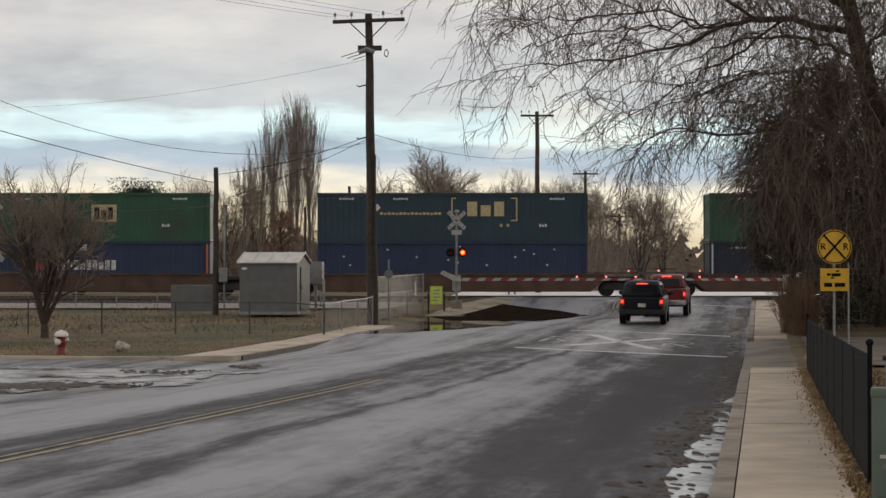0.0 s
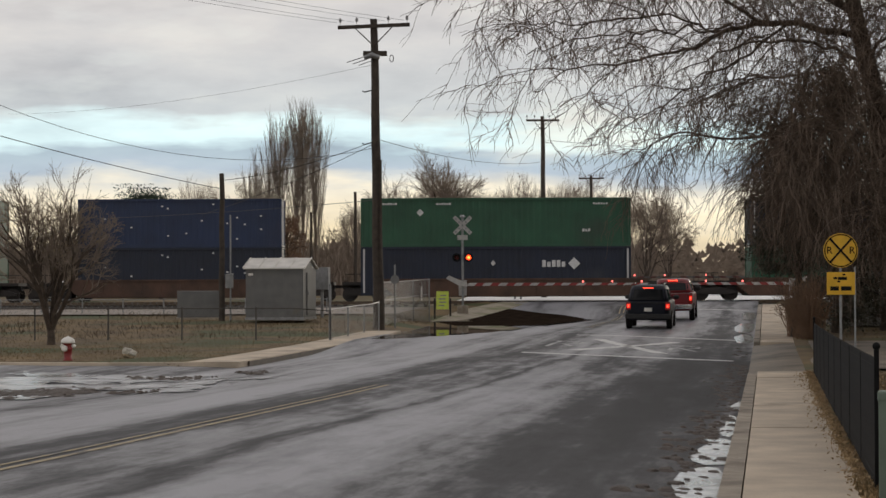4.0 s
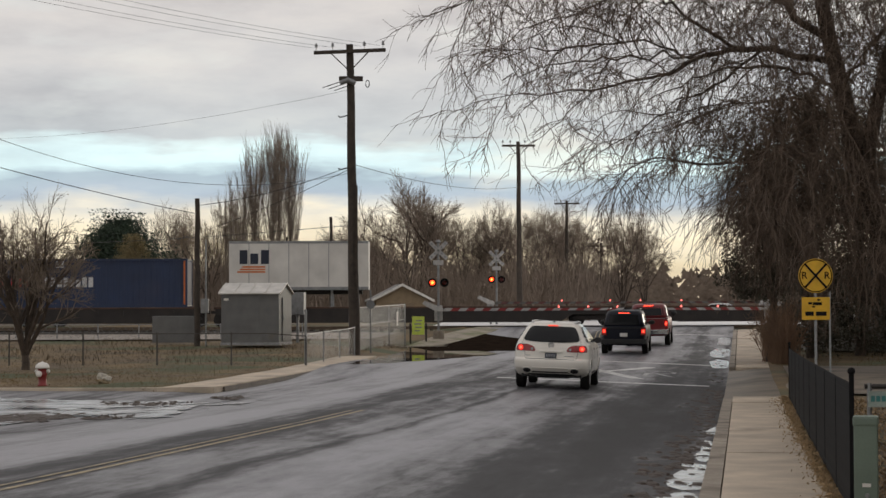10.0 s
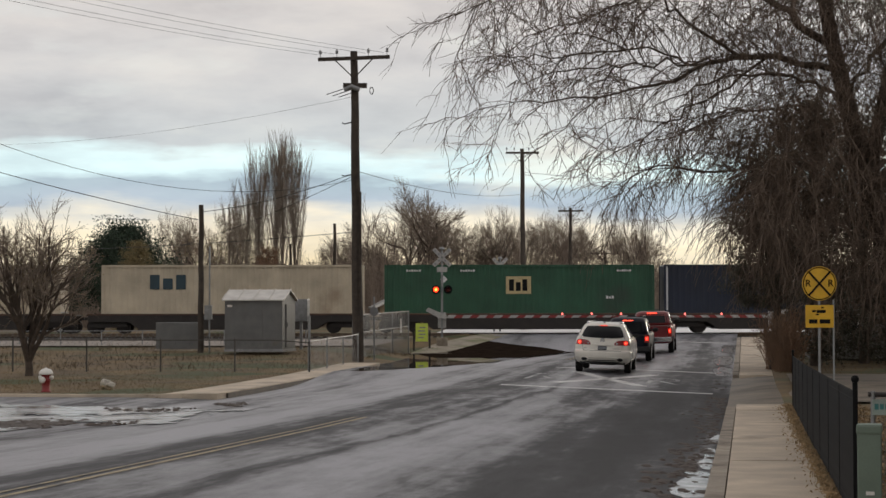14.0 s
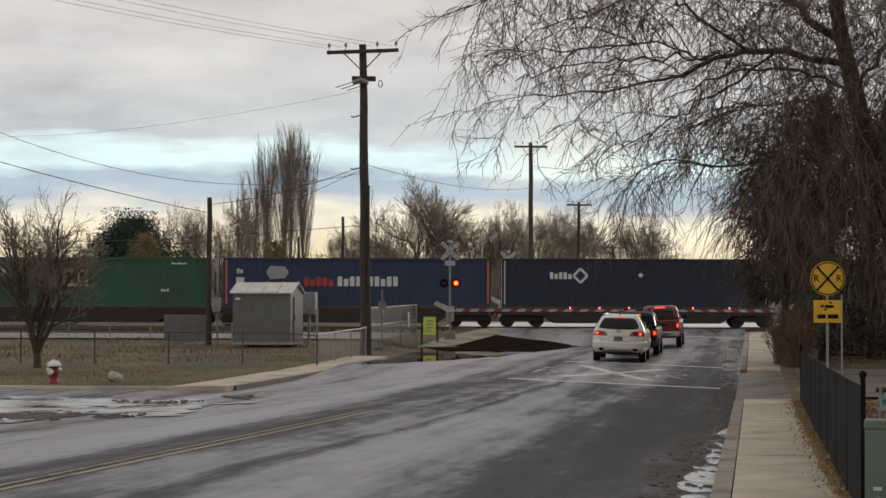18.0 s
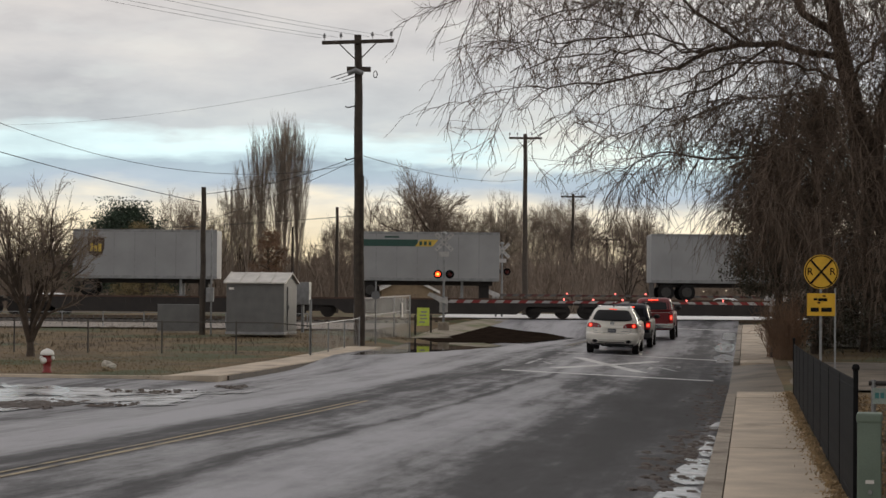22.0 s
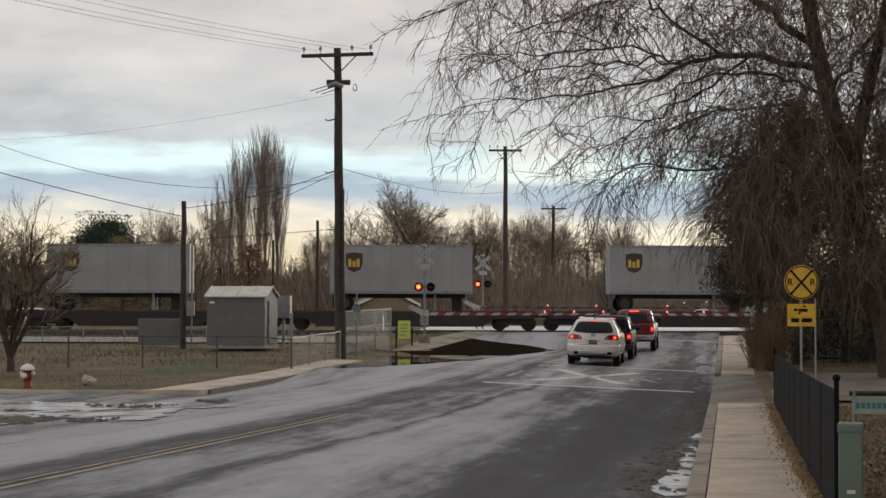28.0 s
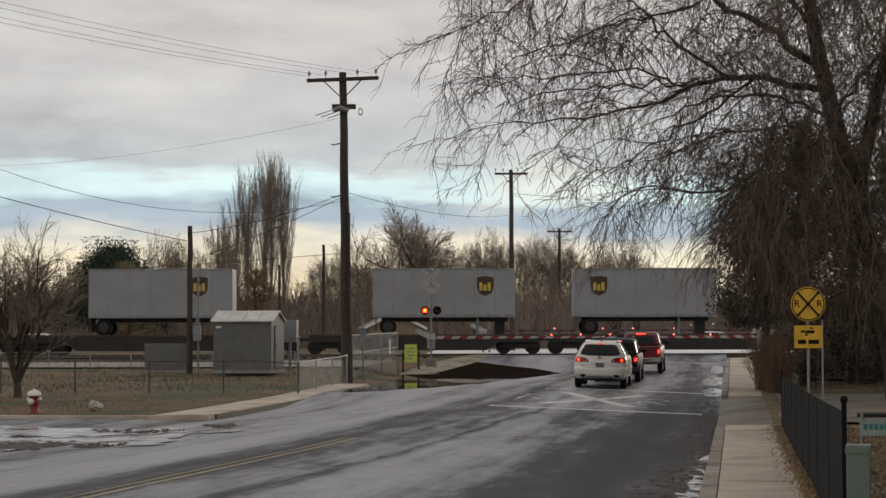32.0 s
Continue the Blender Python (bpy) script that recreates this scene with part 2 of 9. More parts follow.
M_OLIVE = material("olive_leaves", (0.22, 0.175, 0.085), 0.9, var=0.4, grain=1.5, fine=20, bump=0.0)
M_LEAFDK = material("dark_needles", (0.060, 0.056, 0.038), 0.85, var=0.5, grain=2, fine=20, bump=0.0)
M_LEAFPINE = material("pine_needles", (0.032, 0.052, 0.032), 0.85, var=0.5, grain=1.5, fine=20, bump=0.0)
M_POLE = material("creosote_pole", (0.055, 0.043, 0.034), 0.85, var=0.35, grain=4, fine=50, bump=0.6)
M_GALV = material("galvanised_steel", (0.27, 0.275, 0.28), 0.45, metal=0.6, var=0.2, grain=5)
M_SHED = material("grey_shed_paint", (0.145, 0.147, 0.145), 0.55, metal=0.2, var=0.15, grain=2, stain=(0.15, 0.14, 0.12), stain_at=0.66)
M_SHEDROOF = material("pale_shed_roof", (0.62, 0.60, 0.56), 0.5, metal=0.2, var=0.15, grain=2)
TINY = ("stencil", "number_panel", "white_lettering", "dark_scrawl", "diamond_badge", "yellow_lettering", "writing", "dark_shapes")   # lettering too small to pick apart
M_BLACK = material("black_paint", (0.010, 0.010, 0.011), 0.75, var=0.3)
M_BLACK.node_tree.nodes["Principled BSDF"].inputs["Specular IOR Level"].default_value = 0.12
# pale slush grey, with part of the water's sky sheen put into the colour
M_SLUSH_SHEEN = material("slush_sky_sheen", (0.58, 0.59, 0.60), 0.22, var=0.35, grain=1.2, fine=20, bump=0.2, stain=(0.12, 0.11, 0.10), stain_at=0.55)
M_RUBBER = material("tyre_rubber", (0.014, 0.013, 0.013), 0.85, var=0.3, bump=0.3)
M_RUBBER.node_tree.nodes["Principled BSDF"].inputs["Specular IOR Level"].default_value = 0.2
M_WIRE = material("cable", (0.06, 0.06, 0.064), 0.6, var=0.1, bump=0)
M_WHITE = material("white_paint", (0.74, 0.72, 0.68), 0.45, var=0.1)
M_RED = material("red_paint", (0.22, 0.02, 0.02), 0.45, var=0.15)
M_SIGNY = material("sign_yellow", (0.72, 0.42, 0.03), 0.45, var=0.12, grain=4)
M_LIME = material("fluorescent_sign", (0.55, 0.66, 0.10), 0.5, var=0.1)
M_UTIL = material("utility_green", (0.15, 0.20, 0.16), 0.5, var=0.12, grain=3)
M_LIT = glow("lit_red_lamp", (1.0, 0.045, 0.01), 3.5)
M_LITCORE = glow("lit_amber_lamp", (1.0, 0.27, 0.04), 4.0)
M_LITSMALL = glow("lit_small_lamp", (1.0, 0.16, 0.13), 2.6)


# ---- building helpers ----
def link(ob, parent):
    if parent is not None:
        ob.parent = parent
    return ob


def part(name, bm, mat, parent=None, label="", smooth=False):
    """Links a bmesh as one mesh object under a thing or a part."""
    me = bpy.data.meshes.new(name)
    bmesh.ops.recalc_face_normals(bm, faces=bm.faces)
    bm.to_mesh(me)
    bm.free()
    me.materials.append(mat)
    if smooth:
        for p in me.polygons:
            p.use_smooth = True
    ob = link(new(name, me), parent)
    if label:
        ob["label"] = label
    if name in TINY:
        tagged(ob, kind="stuff")
    return ob


def empty(name, m, label, category, group="", kind=""):
    ob = new(name)
    ob.matrix_basis = m
    return tagged(ob, label, category, group, kind)


def box(bm, x0, x1, y0, y1, z0, z1, bevel=0.0):
    vs = [bm.verts.new((x, y, z)) for z in (z0, z1) for y in (y0, y1) for x in (x0, x1)]
    fs = [bm.faces.new([vs[i] for i in f]) for f in ((0, 2, 3, 1), (4, 5, 7, 6), (0, 1, 5, 4), (2, 6, 7, 3), (0, 4, 6, 2), (1, 3, 7, 5))]
    if bevel:
        es = list({e for f in fs for e in f.edges})
        bmesh.ops.bevel(bm, geom=es, offset=bevel, segments=2, affect="EDGES", profile=0.6)
    return bm


def boxed(x0, x1, y0, y1, z0, z1, bevel=0.0):
    return box(bmesh.new(), x0, x1, y0, y1, z0, z1, bevel)


def tube(bm, pts, radii, n=8, caps=True):
    """A tube along points, with one radius for all or one each."""
    pts = [Vector(p) for p in pts]
    if isinstance(radii, (int, float)):
        radii = [radii] * len(pts)
    rings = []
    for i, p in enumerate(pts):
        d = (pts[min(i + 1, len(pts) - 1)] - pts[max(i - 1, 0)]).normalized()
        a = d.orthogonal().normalized() if abs(d.z) > 0.99 else d.cross(Vector((0, 0, 1))).normalized()
        b = d.cross(a)
        rings.append([bm.verts.new(p + (a * math.cos(t) + b * math.sin(t)) * radii[i]) for t in [2 * math.pi * k / n for k in range(n)]])
    for r0, r1 in zip(rings, rings[1:]):
        for k in range(n):
            bm.faces.new((r0[k], r0[(k + 1) % n], r1[(k + 1) % n], r1[k]))
    if caps:
        bm.faces.new(rings[0][::-1])
        bm.faces.new(rings[-1])
    return bm


def lathe(bm, profile, n=20, m=None):
    """Turns (radius, height) pairs about z; m moves the result."""
    m = m or Matrix()
    rings = [[bm.verts.new(m @ Vector((r * math.cos(2 * math.pi * k / n), r * math.sin(2 * math.pi * k / n), z))) for k in range(n)] for r, z in profile]
    for r0, r1 in zip(rings, rings[1:]):
        for k in range(n):
            bm.faces.new((r0[k], r0[(k + 1) % n], r1[(k + 1) % n], r1[k]))
    bm.faces.new(rings[0][::-1])
    bm.faces.new(rings[-1])
    return bm


def slab(bm, outline, y0, y1):
    """An upright plate: an outline of (x, z) pairs given thickness from y0 to y1."""
    a = [bm.verts.new((x, y0, z)) for x, z in outline]
    b = [bm.verts.new((x, y1, z)) for x, z in outline]
    bm.faces.new(a)
    bm.faces.new(b[::-1])
    for i in range(len(a)):
        j = (i + 1) % len(a)
        bm.faces.new((a[i], b[i], b[j], a[j]))
    return bm


def soup(name, verts, faces, mat, parent=None, label="", smooth=False):
    me = bpy.data.meshes.new(name)
    me.from_pydata(verts, [], faces)
    me.materials.append(mat)
    if smooth:
        for p in me.polygons:
            p.use_smooth = True
    ob = link(new(name, me), parent)
    if label:
        ob["label"] = label
    return ob


# ---- the lie of the land ----
TH = radians(9.1)                 # the street runs this far to the right of +y
SX, SY = math.sin(TH), math.cos(TH)
LAND = [(-80, 0.0), (0, -0.05), (16, -0.13), (21, -0.20), (35, -0.36), (47, -0.45), (58, -0.46), (68, -0.40), (75, -0.30), (82, -0.17),
        (90, 0.0), (100, 0.25), (110, 0.45), (116, 0.53), (124, 0.55), (165, 0.55), (220, 0.35), (4000, 0.3)]
CROWN, KERB_R, KERB_L = -7.5, -0.44, -14.5


def uv(u, v):
    """Street coordinates (metres right of the eye's line, metres along) to x, y."""
    return u * SY + v * SX, v * SY - u * SX


def to_uv(x, y):
    return x * SY - y * SX, x * SX + y * SY


def land(y):
    for (a, za), (b, zb) in zip(LAND, LAND[1:]):
        if y <= b:
            k = max(0.0, (y - a) / (b - a))
            return za + (zb - za) * k
    return LAND[-1][1]


POOL_Z = -0.28
NEAR_EDGE = [(-2.8, 70.6), (-1.9, 71.2), (-0.72, 73.3), (0.54, 76.4), (2.24, 81.6), (4.34, 91.2), (7.2, 103.1)]
LEFT_EDGE = [(-0.87, 101.4), (-0.8, 92.3), (-1.5, 83.6), (-2.4, 76.5)]
POOL = NEAR_EDGE + [(5.0, 105.0), (2.5, 105.2), (0.93, 104.4)] + LEFT_EDGE
BASIN = NEAR_EDGE + [(5.6, 106.0), (4.4, 110.5), (4.0, 114.0), (3.3, 111.0), (0.93, 104.6)] + LEFT_EDGE


def pool_gap(x, y):
    """Distance from the outline of the deep puddle, 0 inside it."""
    inside, best = False, 1e9
    for (x0, y0), (x1, y1) in zip(BASIN, BASIN[1:] + BASIN[:1]):
        if (y0 > y) != (y1 > y) and x < (x1 - x0) * (y - y0) / (y1 - y0) + x0:
            inside = not inside
        k = max(0, min(1, ((x - x0) * (x1 - x0) + (y - y0) * (y1 - y0)) / ((x1 - x0) ** 2 + (y1 - y0) ** 2)))
        best = min(best, math.hypot(x - x0 - k * (x1 - x0), y - y0 - k * (y1 - y0)))
    return -best if inside else best


def bed_z(y):
    """The floor of the hollow: flat under the water, climbing to the rails behind it."""
    for a, za, b, zb in ((0, -0.33, 104, -0.33), (104, -0.33, 111, 0.18), (111, 0.18, 117, 0.53)):
        if y <= b:
            return za + (zb - za) * (y - a) / (b - a)
    return 0.53


def road_z(x, y):
    u, v = to_uv(x, y)
    flat = max(0.0, min(1.0, (y - 96) / 16))
    z = land(y) + (1 - flat) * (0.11 - 0.039 * min(abs(u - CROWN), 7.2)) + flat * 0.0
    if 60 < y < 118 and -12 < x < 14:
        d = pool_gap(x, y)
        wide = 3.6 + 5.0 * max(0.0, min(1.0, (104.5 - y) / 6))
        k = max(0.0, min(1.0, (d + 0.3) / wide))
        k = k * k * (3 - 2 * k)
        z = bed_z(y) * (1 - k) + z * k
        if d > 0 and y < 90:              # a low lip holds the water in
            z = max(z, POOL_Z + 0.012 - 0.055 * max(0.0, d - 0.25))
    return z


def ground_z(x, y):
    u, v = to_uv(x, y)
    z = land(y) + 0.01
    if -16.1 < u < KERB_L + 0.2 and 52.0 < v < 78.5:
        z -= 0.10
    elif u <= -16.1 and 52.9 < v < 115:
        z += 0.05 * max(0.0, min(1, (v - 54) / 5)) - 0.05
    elif -0.6 < u < 0.95 and v < 113:
        z -= 0.10
    out = max(0.0, min(1.0, (-16.5 - u) / 2.5)) + max(0.0, min(1.0, (u - 1.2) / 2.0))
    z -= 0.29 * out * max(0.0, min(1.0, (y - 104.0) / 3.5)) * max(0.0, min(1.0, (142.0 - y) / 12))
    if 66 < y < 119 and -8 < x < 8:
        d = pool_gap(x, y)
        k = max(0.0, min(1.0, (d - 0.1) / 2.4))
        low = bed_z(y) - 0.03
        if y > 101.5:                 # the sloping concrete strip lies here
            k = max(0.0, min(1.0, (d - 3.0) / 2.0))
        z = min(z, low + (z - low) * k)
    return z


# ---- ground, road, pavements ----
def grid_sheet(name, us, vs, zf, mat, label, category):
    verts = []
    for v in vs:
        for u in us:
            x, y = uv(u, v)
            verts.append((x, y, zf(x, y, u, v)))
    n = len(us)
    faces = [(j * n + i, j * n + i + 1, (j + 1) * n + i + 1, (j + 1) * n + i) for j in range(len(vs) - 1) for i in range(n - 1)]
    return tagged(soup(name, verts, faces, mat, smooth=True), label, category, kind="structure")


def frange(a, b, step):
    n = max(1, round((b - a) / step))
    return [a + (b - a) * i / n for i in range(n + 1)]


APRON_V = (20.0, 52.5)            # side street joining from the left between these


def ground_sheet_z(x, y, u, v):
    if KERB_L - 0.1 < u < KERB_R + 0.1 and v < 230:
        return min(land(y), POOL_Z if 66 < v < 122 and u < -5 else 9) - 0.6
    if -16.2 < u < KERB_L and 50 < v < 53.35 or u < KERB_L and APRON_V[0] < v < APRON_V[1] and u > -80:
        return land(y) - 0.45
    return ground_z(x, y) + (0.05 if y > 80 else 0.02) * noise.noise(Vector((x * 0.12, y * 0.12, 0.0)))


us = [-3500, -1500, -600, -250, -120] + frange(-80, -20, 3) + frange(-19.5, -16.5, 0.5) + [-16.15, -16.05, -15.6, -15.1, -14.62, -14.45, -11, -7, -3, -0.65, -0.40, 0.86, 0.97] + frange(1.6, 8, 1.2) + frange(10, 60, 5) + [120, 300, 900, 3500]
vs = [-400, -120, -60] + frange(-30, 18, 6) + [19.9, 20.1] + frange(23, 50, 3) + [52.3, 52.45, 53.0, 53.3] + frange(54, 80, 2.0) + frange(81, 119, 1.0) + frange(121, 130, 3.0) + frange(140, 240, 10) + [300, 450, 800, 1600, 4200]
grid_sheet("ground", us, vs, ground_sheet_z, M_GRASS, "dry brown winter grass over flat open ground", "ground")

grid_sheet("road", frange(KERB_L, KERB_R, 0.55), frange(-60, 20, 4) + frange(21, 60, 1.5) + frange(61, 118, 1.0) + frange(121, 240, 5),
           lambda x, y, u, v: road_z(x, y), M_ROAD, "damp worn grey asphalt street with painted pale sheen and dark streaks", "road")
def side_z(u, v):
    """The side street lifts a little toward its kerb."""
    lift = 0.085 * max(0.0, min(1.0, (v - 45.0) / 7.0)) * max(0.0, min(1.0, (KERB_L - u) / 2.5))
    return road_z(*uv(max(u, KERB_L) if u > KERB_L else KERB_L, v)) - 0.004 + lift


grid_sheet("side_road", frange(-60, KERB_L, 1.0), frange(APRON_V[0], APRON_V[1], 1.3) + [53.4],
           lambda x, y, u, v: side_z(u, v) + 0.01 * noise.noise(Vector((u * 0.4, v * 0.4, 3))), M_ROAD, "muddy wet asphalt mouth of the side street", "road")


def sheet_piece(name, outline, zf, lift, mat, label, category, parent=None, cut=0.8):
    """A flat thing that follows the land: strips between two side lines given as (u, v) pairs."""
    (ua, va), (ub, vb), (uc, vc), (ud, vd) = outline
    n = max(1, int(max(math.hypot(uc - ub, vc - vb), math.hypot(ud - ua, vd - va)) / cut))
    w = max(1, int(max(math.hypot(ub - ua, vb - va), math.hypot(uc - ud, vc - vd)) / cut))
    verts = []
    for j in range(n + 1):
        k = j / n
        for i in range(w + 1):
            q = i / w
            u = (ua * (1 - k) + ud * k) * (1 - q) + (ub * (1 - k) + uc * k) * q
            v = (va * (1 - k) + vd * k) * (1 - q) + (vb * (1 - k) + vc * k) * q
            x, y = uv(u, v)
            verts.append((x, y, zf(x, y) + lift))
    faces = [(j * (w + 1) + i, j * (w + 1) + i + 1, (j + 1) * (w + 1) + i + 1, (j + 1) * (w + 1) + i) for j in range(n) for i in range(w)]
    ob = soup(name, verts, faces, mat, parent)
    if category:
        tagged(ob, label, category, kind="structure")
    return ob


def walk_z(x, y):
    return land(y) + 0.0


def slabs(top, u0, u1, v0, v1, step, mat, zf, name="slab", gap=0.012, thick=0.16):
    """Concrete bays with open joints, each a piece of its own."""
    v = v0
    rnd = random.Random(int(v0 * 10) + int(u0 * 7))
    while v < v1 - 0.3:
        w = min(v1, v + step)
        bm = bmesh.new()
        pts = [uv(a, b) for a, b in ((u0 + gap, v + gap), (u1 - gap, v + gap), (u1 - gap, w - gap), (u0 + gap, w - gap))]
        dz = [rnd.uniform(-0.008, 0.008) for _ in pts]
        a = [bm.verts.new((x, y, zf(x, y) + d)) for (x, y), d in zip(pts, dz)]
        b = [bm.verts.new((x, y, zf(x, y) - thick)) for x, y in pts]
        bm.faces.new(a)
        for i in range(4):
            j = (i + 1) % 4
            bm.faces.new((a[i], b[i], b[j], a[j]))
        part(name, bm, mat, top)
        v = w


def setting(name, label, category):
    return tagged(new(name), label, category, kind="structure")


# plain dark wall added unseen, right of the camera, to block sky light
bm = bmesh.new()
wall_line = [(4.2, -14.0), (5.0, 0.0), (14.6, 46.0)]
for (xa, ya), (xb, yb) in zip(wall_line, wall_line[1:]):
    vs4 = [bm.verts.new((xx + dx, yy, zz)) for zz in (-1.0, 4.6) for xx, yy, dx in ((xa, ya, 0), (xb, yb, 0), (xb, yb, 0.4), (xa, ya, 0.4))]
    for f in ((0, 1, 2, 3), (4, 5, 6, 7), (0, 1, 5, 4), (1, 2, 6, 5), (2, 3, 7, 6), (3, 0, 4, 7)):
        bm.faces.new([vs4[i] for i in f])
tagged(part("wall_east", bm, material("dark_sky_block", (0.07, 0.06, 0.048), 0.9, var=0.35, grain=1.2, fine=18, bump=0.4)), "unseen added wall blocking sky light from the right", "wall", kind="structure")

pav = setting("pavement", "pale tan concrete pavement with open dirty joints", "pavement")
slabs(pav, -0.225, 0.92, 4, 48.6, 5.9, M_CONC, walk_z, gap=0.006)
slabs(pav, -0.225, 0.95, 69.5, 111, 2.4, M_CONC, walk_z, gap=0.008)
kerb = setting("kerb_right", "worn concrete kerb beside the gutter", "kerb")
slabs(kerb, -0.45, -0.229, 2, 47.6, 6.0, M_KERB, lambda x, y: walk_z(x, y) - 0.006, "kerb_stone", 0.006, 0.4)
slabs(kerb, -0.45, -0.235, 70, 111, 3.0, M_KERB, lambda x, y: walk_z(x, y) - 0.006, "kerb_stone", 0.006, 0.4)
sheet_piece("driveway", [(-0.46, 47.7), (1.4, 47.7), (1.4, 69.9), (-0.46, 69.9)], lambda x, y: land(y) - 0.16 + 0.15 * min(1, max(0, (to_uv(x, y)[0] + 0.46) / 1.4)), 0.02, M_DRIVE, "dirty concrete driveway crossing the pavement", "driveway")
sheet_piece("driveway_inner", [(1.4, 48.7), (14, 48.7), (14, 69.4), (1.4, 69.4)], lambda x, y: ground_z(x, y), 0.06, M_DRIVE, "dirty concrete driveway beyond the fence", "driveway")
kerbl = setting("kerb_left", "pale concrete kerb and pavement strip along the grass", "kerb")
slabs(kerbl, -16.0, -14.5, 53.5, 78.2, 3.1, M_CONC, lambda x, y: walk_z(x, y) + 0.0, "slab", 0.008, 0.4)


def ramp_slabs():
    """The strip of concrete that climbs out of the puddle to the rails, bay by bay."""
    low = [(-0.95, 101.5, -0.30), (0.93, 104.5, -0.245), (2.1, 107.6, -0.04), (3.33, 111.0, 0.20), (4.2, 114.5, 0.42), (4.7, 117.0, 0.56)]
    high = [(-1.0, 101.9, -0.29), (-0.2, 106.3, -0.06), (0.35, 108.6, 0.10), (0.97, 110.6, 0.23), (2.2, 114.4, 0.44), (3.1, 117.0, 0.56)]
    for a, b, c, d in zip(low, low[1:], high[1:], high):
        bm = bmesh.new()
        cx, cy = (a[0] + b[0] + c[0] + d[0]) / 4, (a[1] + b[1] + c[1] + d[1]) / 4
        top = [bm.verts.new((x + (cx - x) * 0.012, y + (cy - y) * 0.012, z)) for x, y, z in (a, b, c, d)]
        bot = [bm.verts.new((p.co.x, p.co.y, p.co.z - 0.35)) for p in top]
        bm.faces.new(top)
        for i in range(4):
            j = (i + 1) % 4
            bm.faces.new((top[i], bot[i], bot[j], top[j]))
        part("slab", bm, M_RAMP, kerbl)


ramp_slabs()


def kerb_face():
    """The upright face of the left kerb, darker than its top, bay by bay."""
    darkish = material("dark_kerb_face", (0.085, 0.070, 0.056), 0.7, var=0.4, grain=3, fine=30, bump=0.5)
    v = 54.4
    while v < 76:
        w = v + 3.1
        bm = bmesh.new()
        pts = [uv(q, r) for q, r in ((-14.497, v + 0.01), (-14.44, v + 0.01), (-14.44, w - 0.01), (-14.497, w - 0.01))]
        top = [bm.verts.new((x, y, walk_z(x, y) - 0.025)) for x, y in pts]
        low = [bm.verts.new((x, y, walk_z(x, y) - 0.4)) for x, y in pts]
        bm.faces.new(top)
        for i in range(4):
            j = (i + 1) % 4
            bm.faces.new((top[i], low[i], low[j], top[j]))
        part("kerb_face", bm, darkish, kerbl)
        v = w


kerb_face()


def side_kerb():
    """The kerb that swings round the corner and runs along the side street."""
    line = [(-14.5, 56.0), (-14.9, 54.2), (-16.0, 53.0), (-18.0, 52.6)] + [(-18.0 - 3 * i, 52.6) for i in range(1, 14)]
    for (u0, v0), (u1, v1) in zip(line, line[1:]):
        bm = bmesh.new()
        d = Vector((u1 - u0, v1 - v0)).normalized()
        n = Vector((d.y, -d.x)) * 0.0
        w = Vector((-d.y, d.x)) * -0.32
        top, low = [], []
        for a, b in ((u0, v0), (u1, v1), (u1 + w.x, v1 + w.y), (u0 + w.x, v0 + w.y)):
            x, y = uv(a, b)
            top.append(bm.verts.new((x, y, land(y) - 0.005)))
            low.append(bm.verts.new((x, y, land(y) - 0.4)))
        bm.faces.new(top)
        for i in range(4):
            j = (i + 1) % 4
            bm.faces.new((top[i], low[i], low[j], top[j]))
        part("kerb_stone", bm, M_CONC, kerbl)


side_kerb()


def markings():
    top = setting("road_markings", "worn white and yellow painted road markings", "road marking")

    def stripe(a, b, wid, mat):
        d = Vector((b[0] - a[0], b[1] - a[1])).normalized()
        n = Vector((-d.y, d.x)) * wid / 2
        sheet_piece("stripe", [(a[0] - n.x, a[1] - n.y), (a[0] + n.x, a[1] + n.y), (b[0] + n.x, b[1] + n.y), (b[0] - n.x, b[1] - n.y)],
                    road_z, 0.006, mat, "", "", top, 0.7)
    for off in (-0.11, 0.11):
        stripe((CROWN + off, 5), (CROWN + off, 38.5), 0.08, M_PAINTY)
        stripe((CROWN + off, 84), (CROWN + off, 108), 0.06, M_PAINTY)
    stripe((-7.2, 58.5), (-0.95, 58.5), 0.5, M_PAINTW)
    stripe((-7.0, 74.0), (-0.95, 74.0), 0.5, M_PAINTW)
    stripe((-5.9, 61.5), (-3.2, 70.5), 0.45, M_PAINTW)
    stripe((-3.2, 61.5), (-5.9, 70.5), 0.45, M_PAINTW)
    for u in (-7.0, -3.1):            # the two painted letters beside the cross
        for (a, b), (c, d) in (((0, 0), (0, 4.6)), ((0, 4.6), (0.85, 4.1)), ((0.85, 4.1), (0.85, 2.9)), ((0.85, 2.9), (0, 2.4)), ((0.3, 2.4), (0.95, 0))):
            stripe((u + a, 63.5 + b), (u + c, 63.5 + d), 0.15, M_PAINTFADED)
    stripe((-7.2, 103.5), (-0.9, 103.5), 0.6, M_PAINTW)


markings()


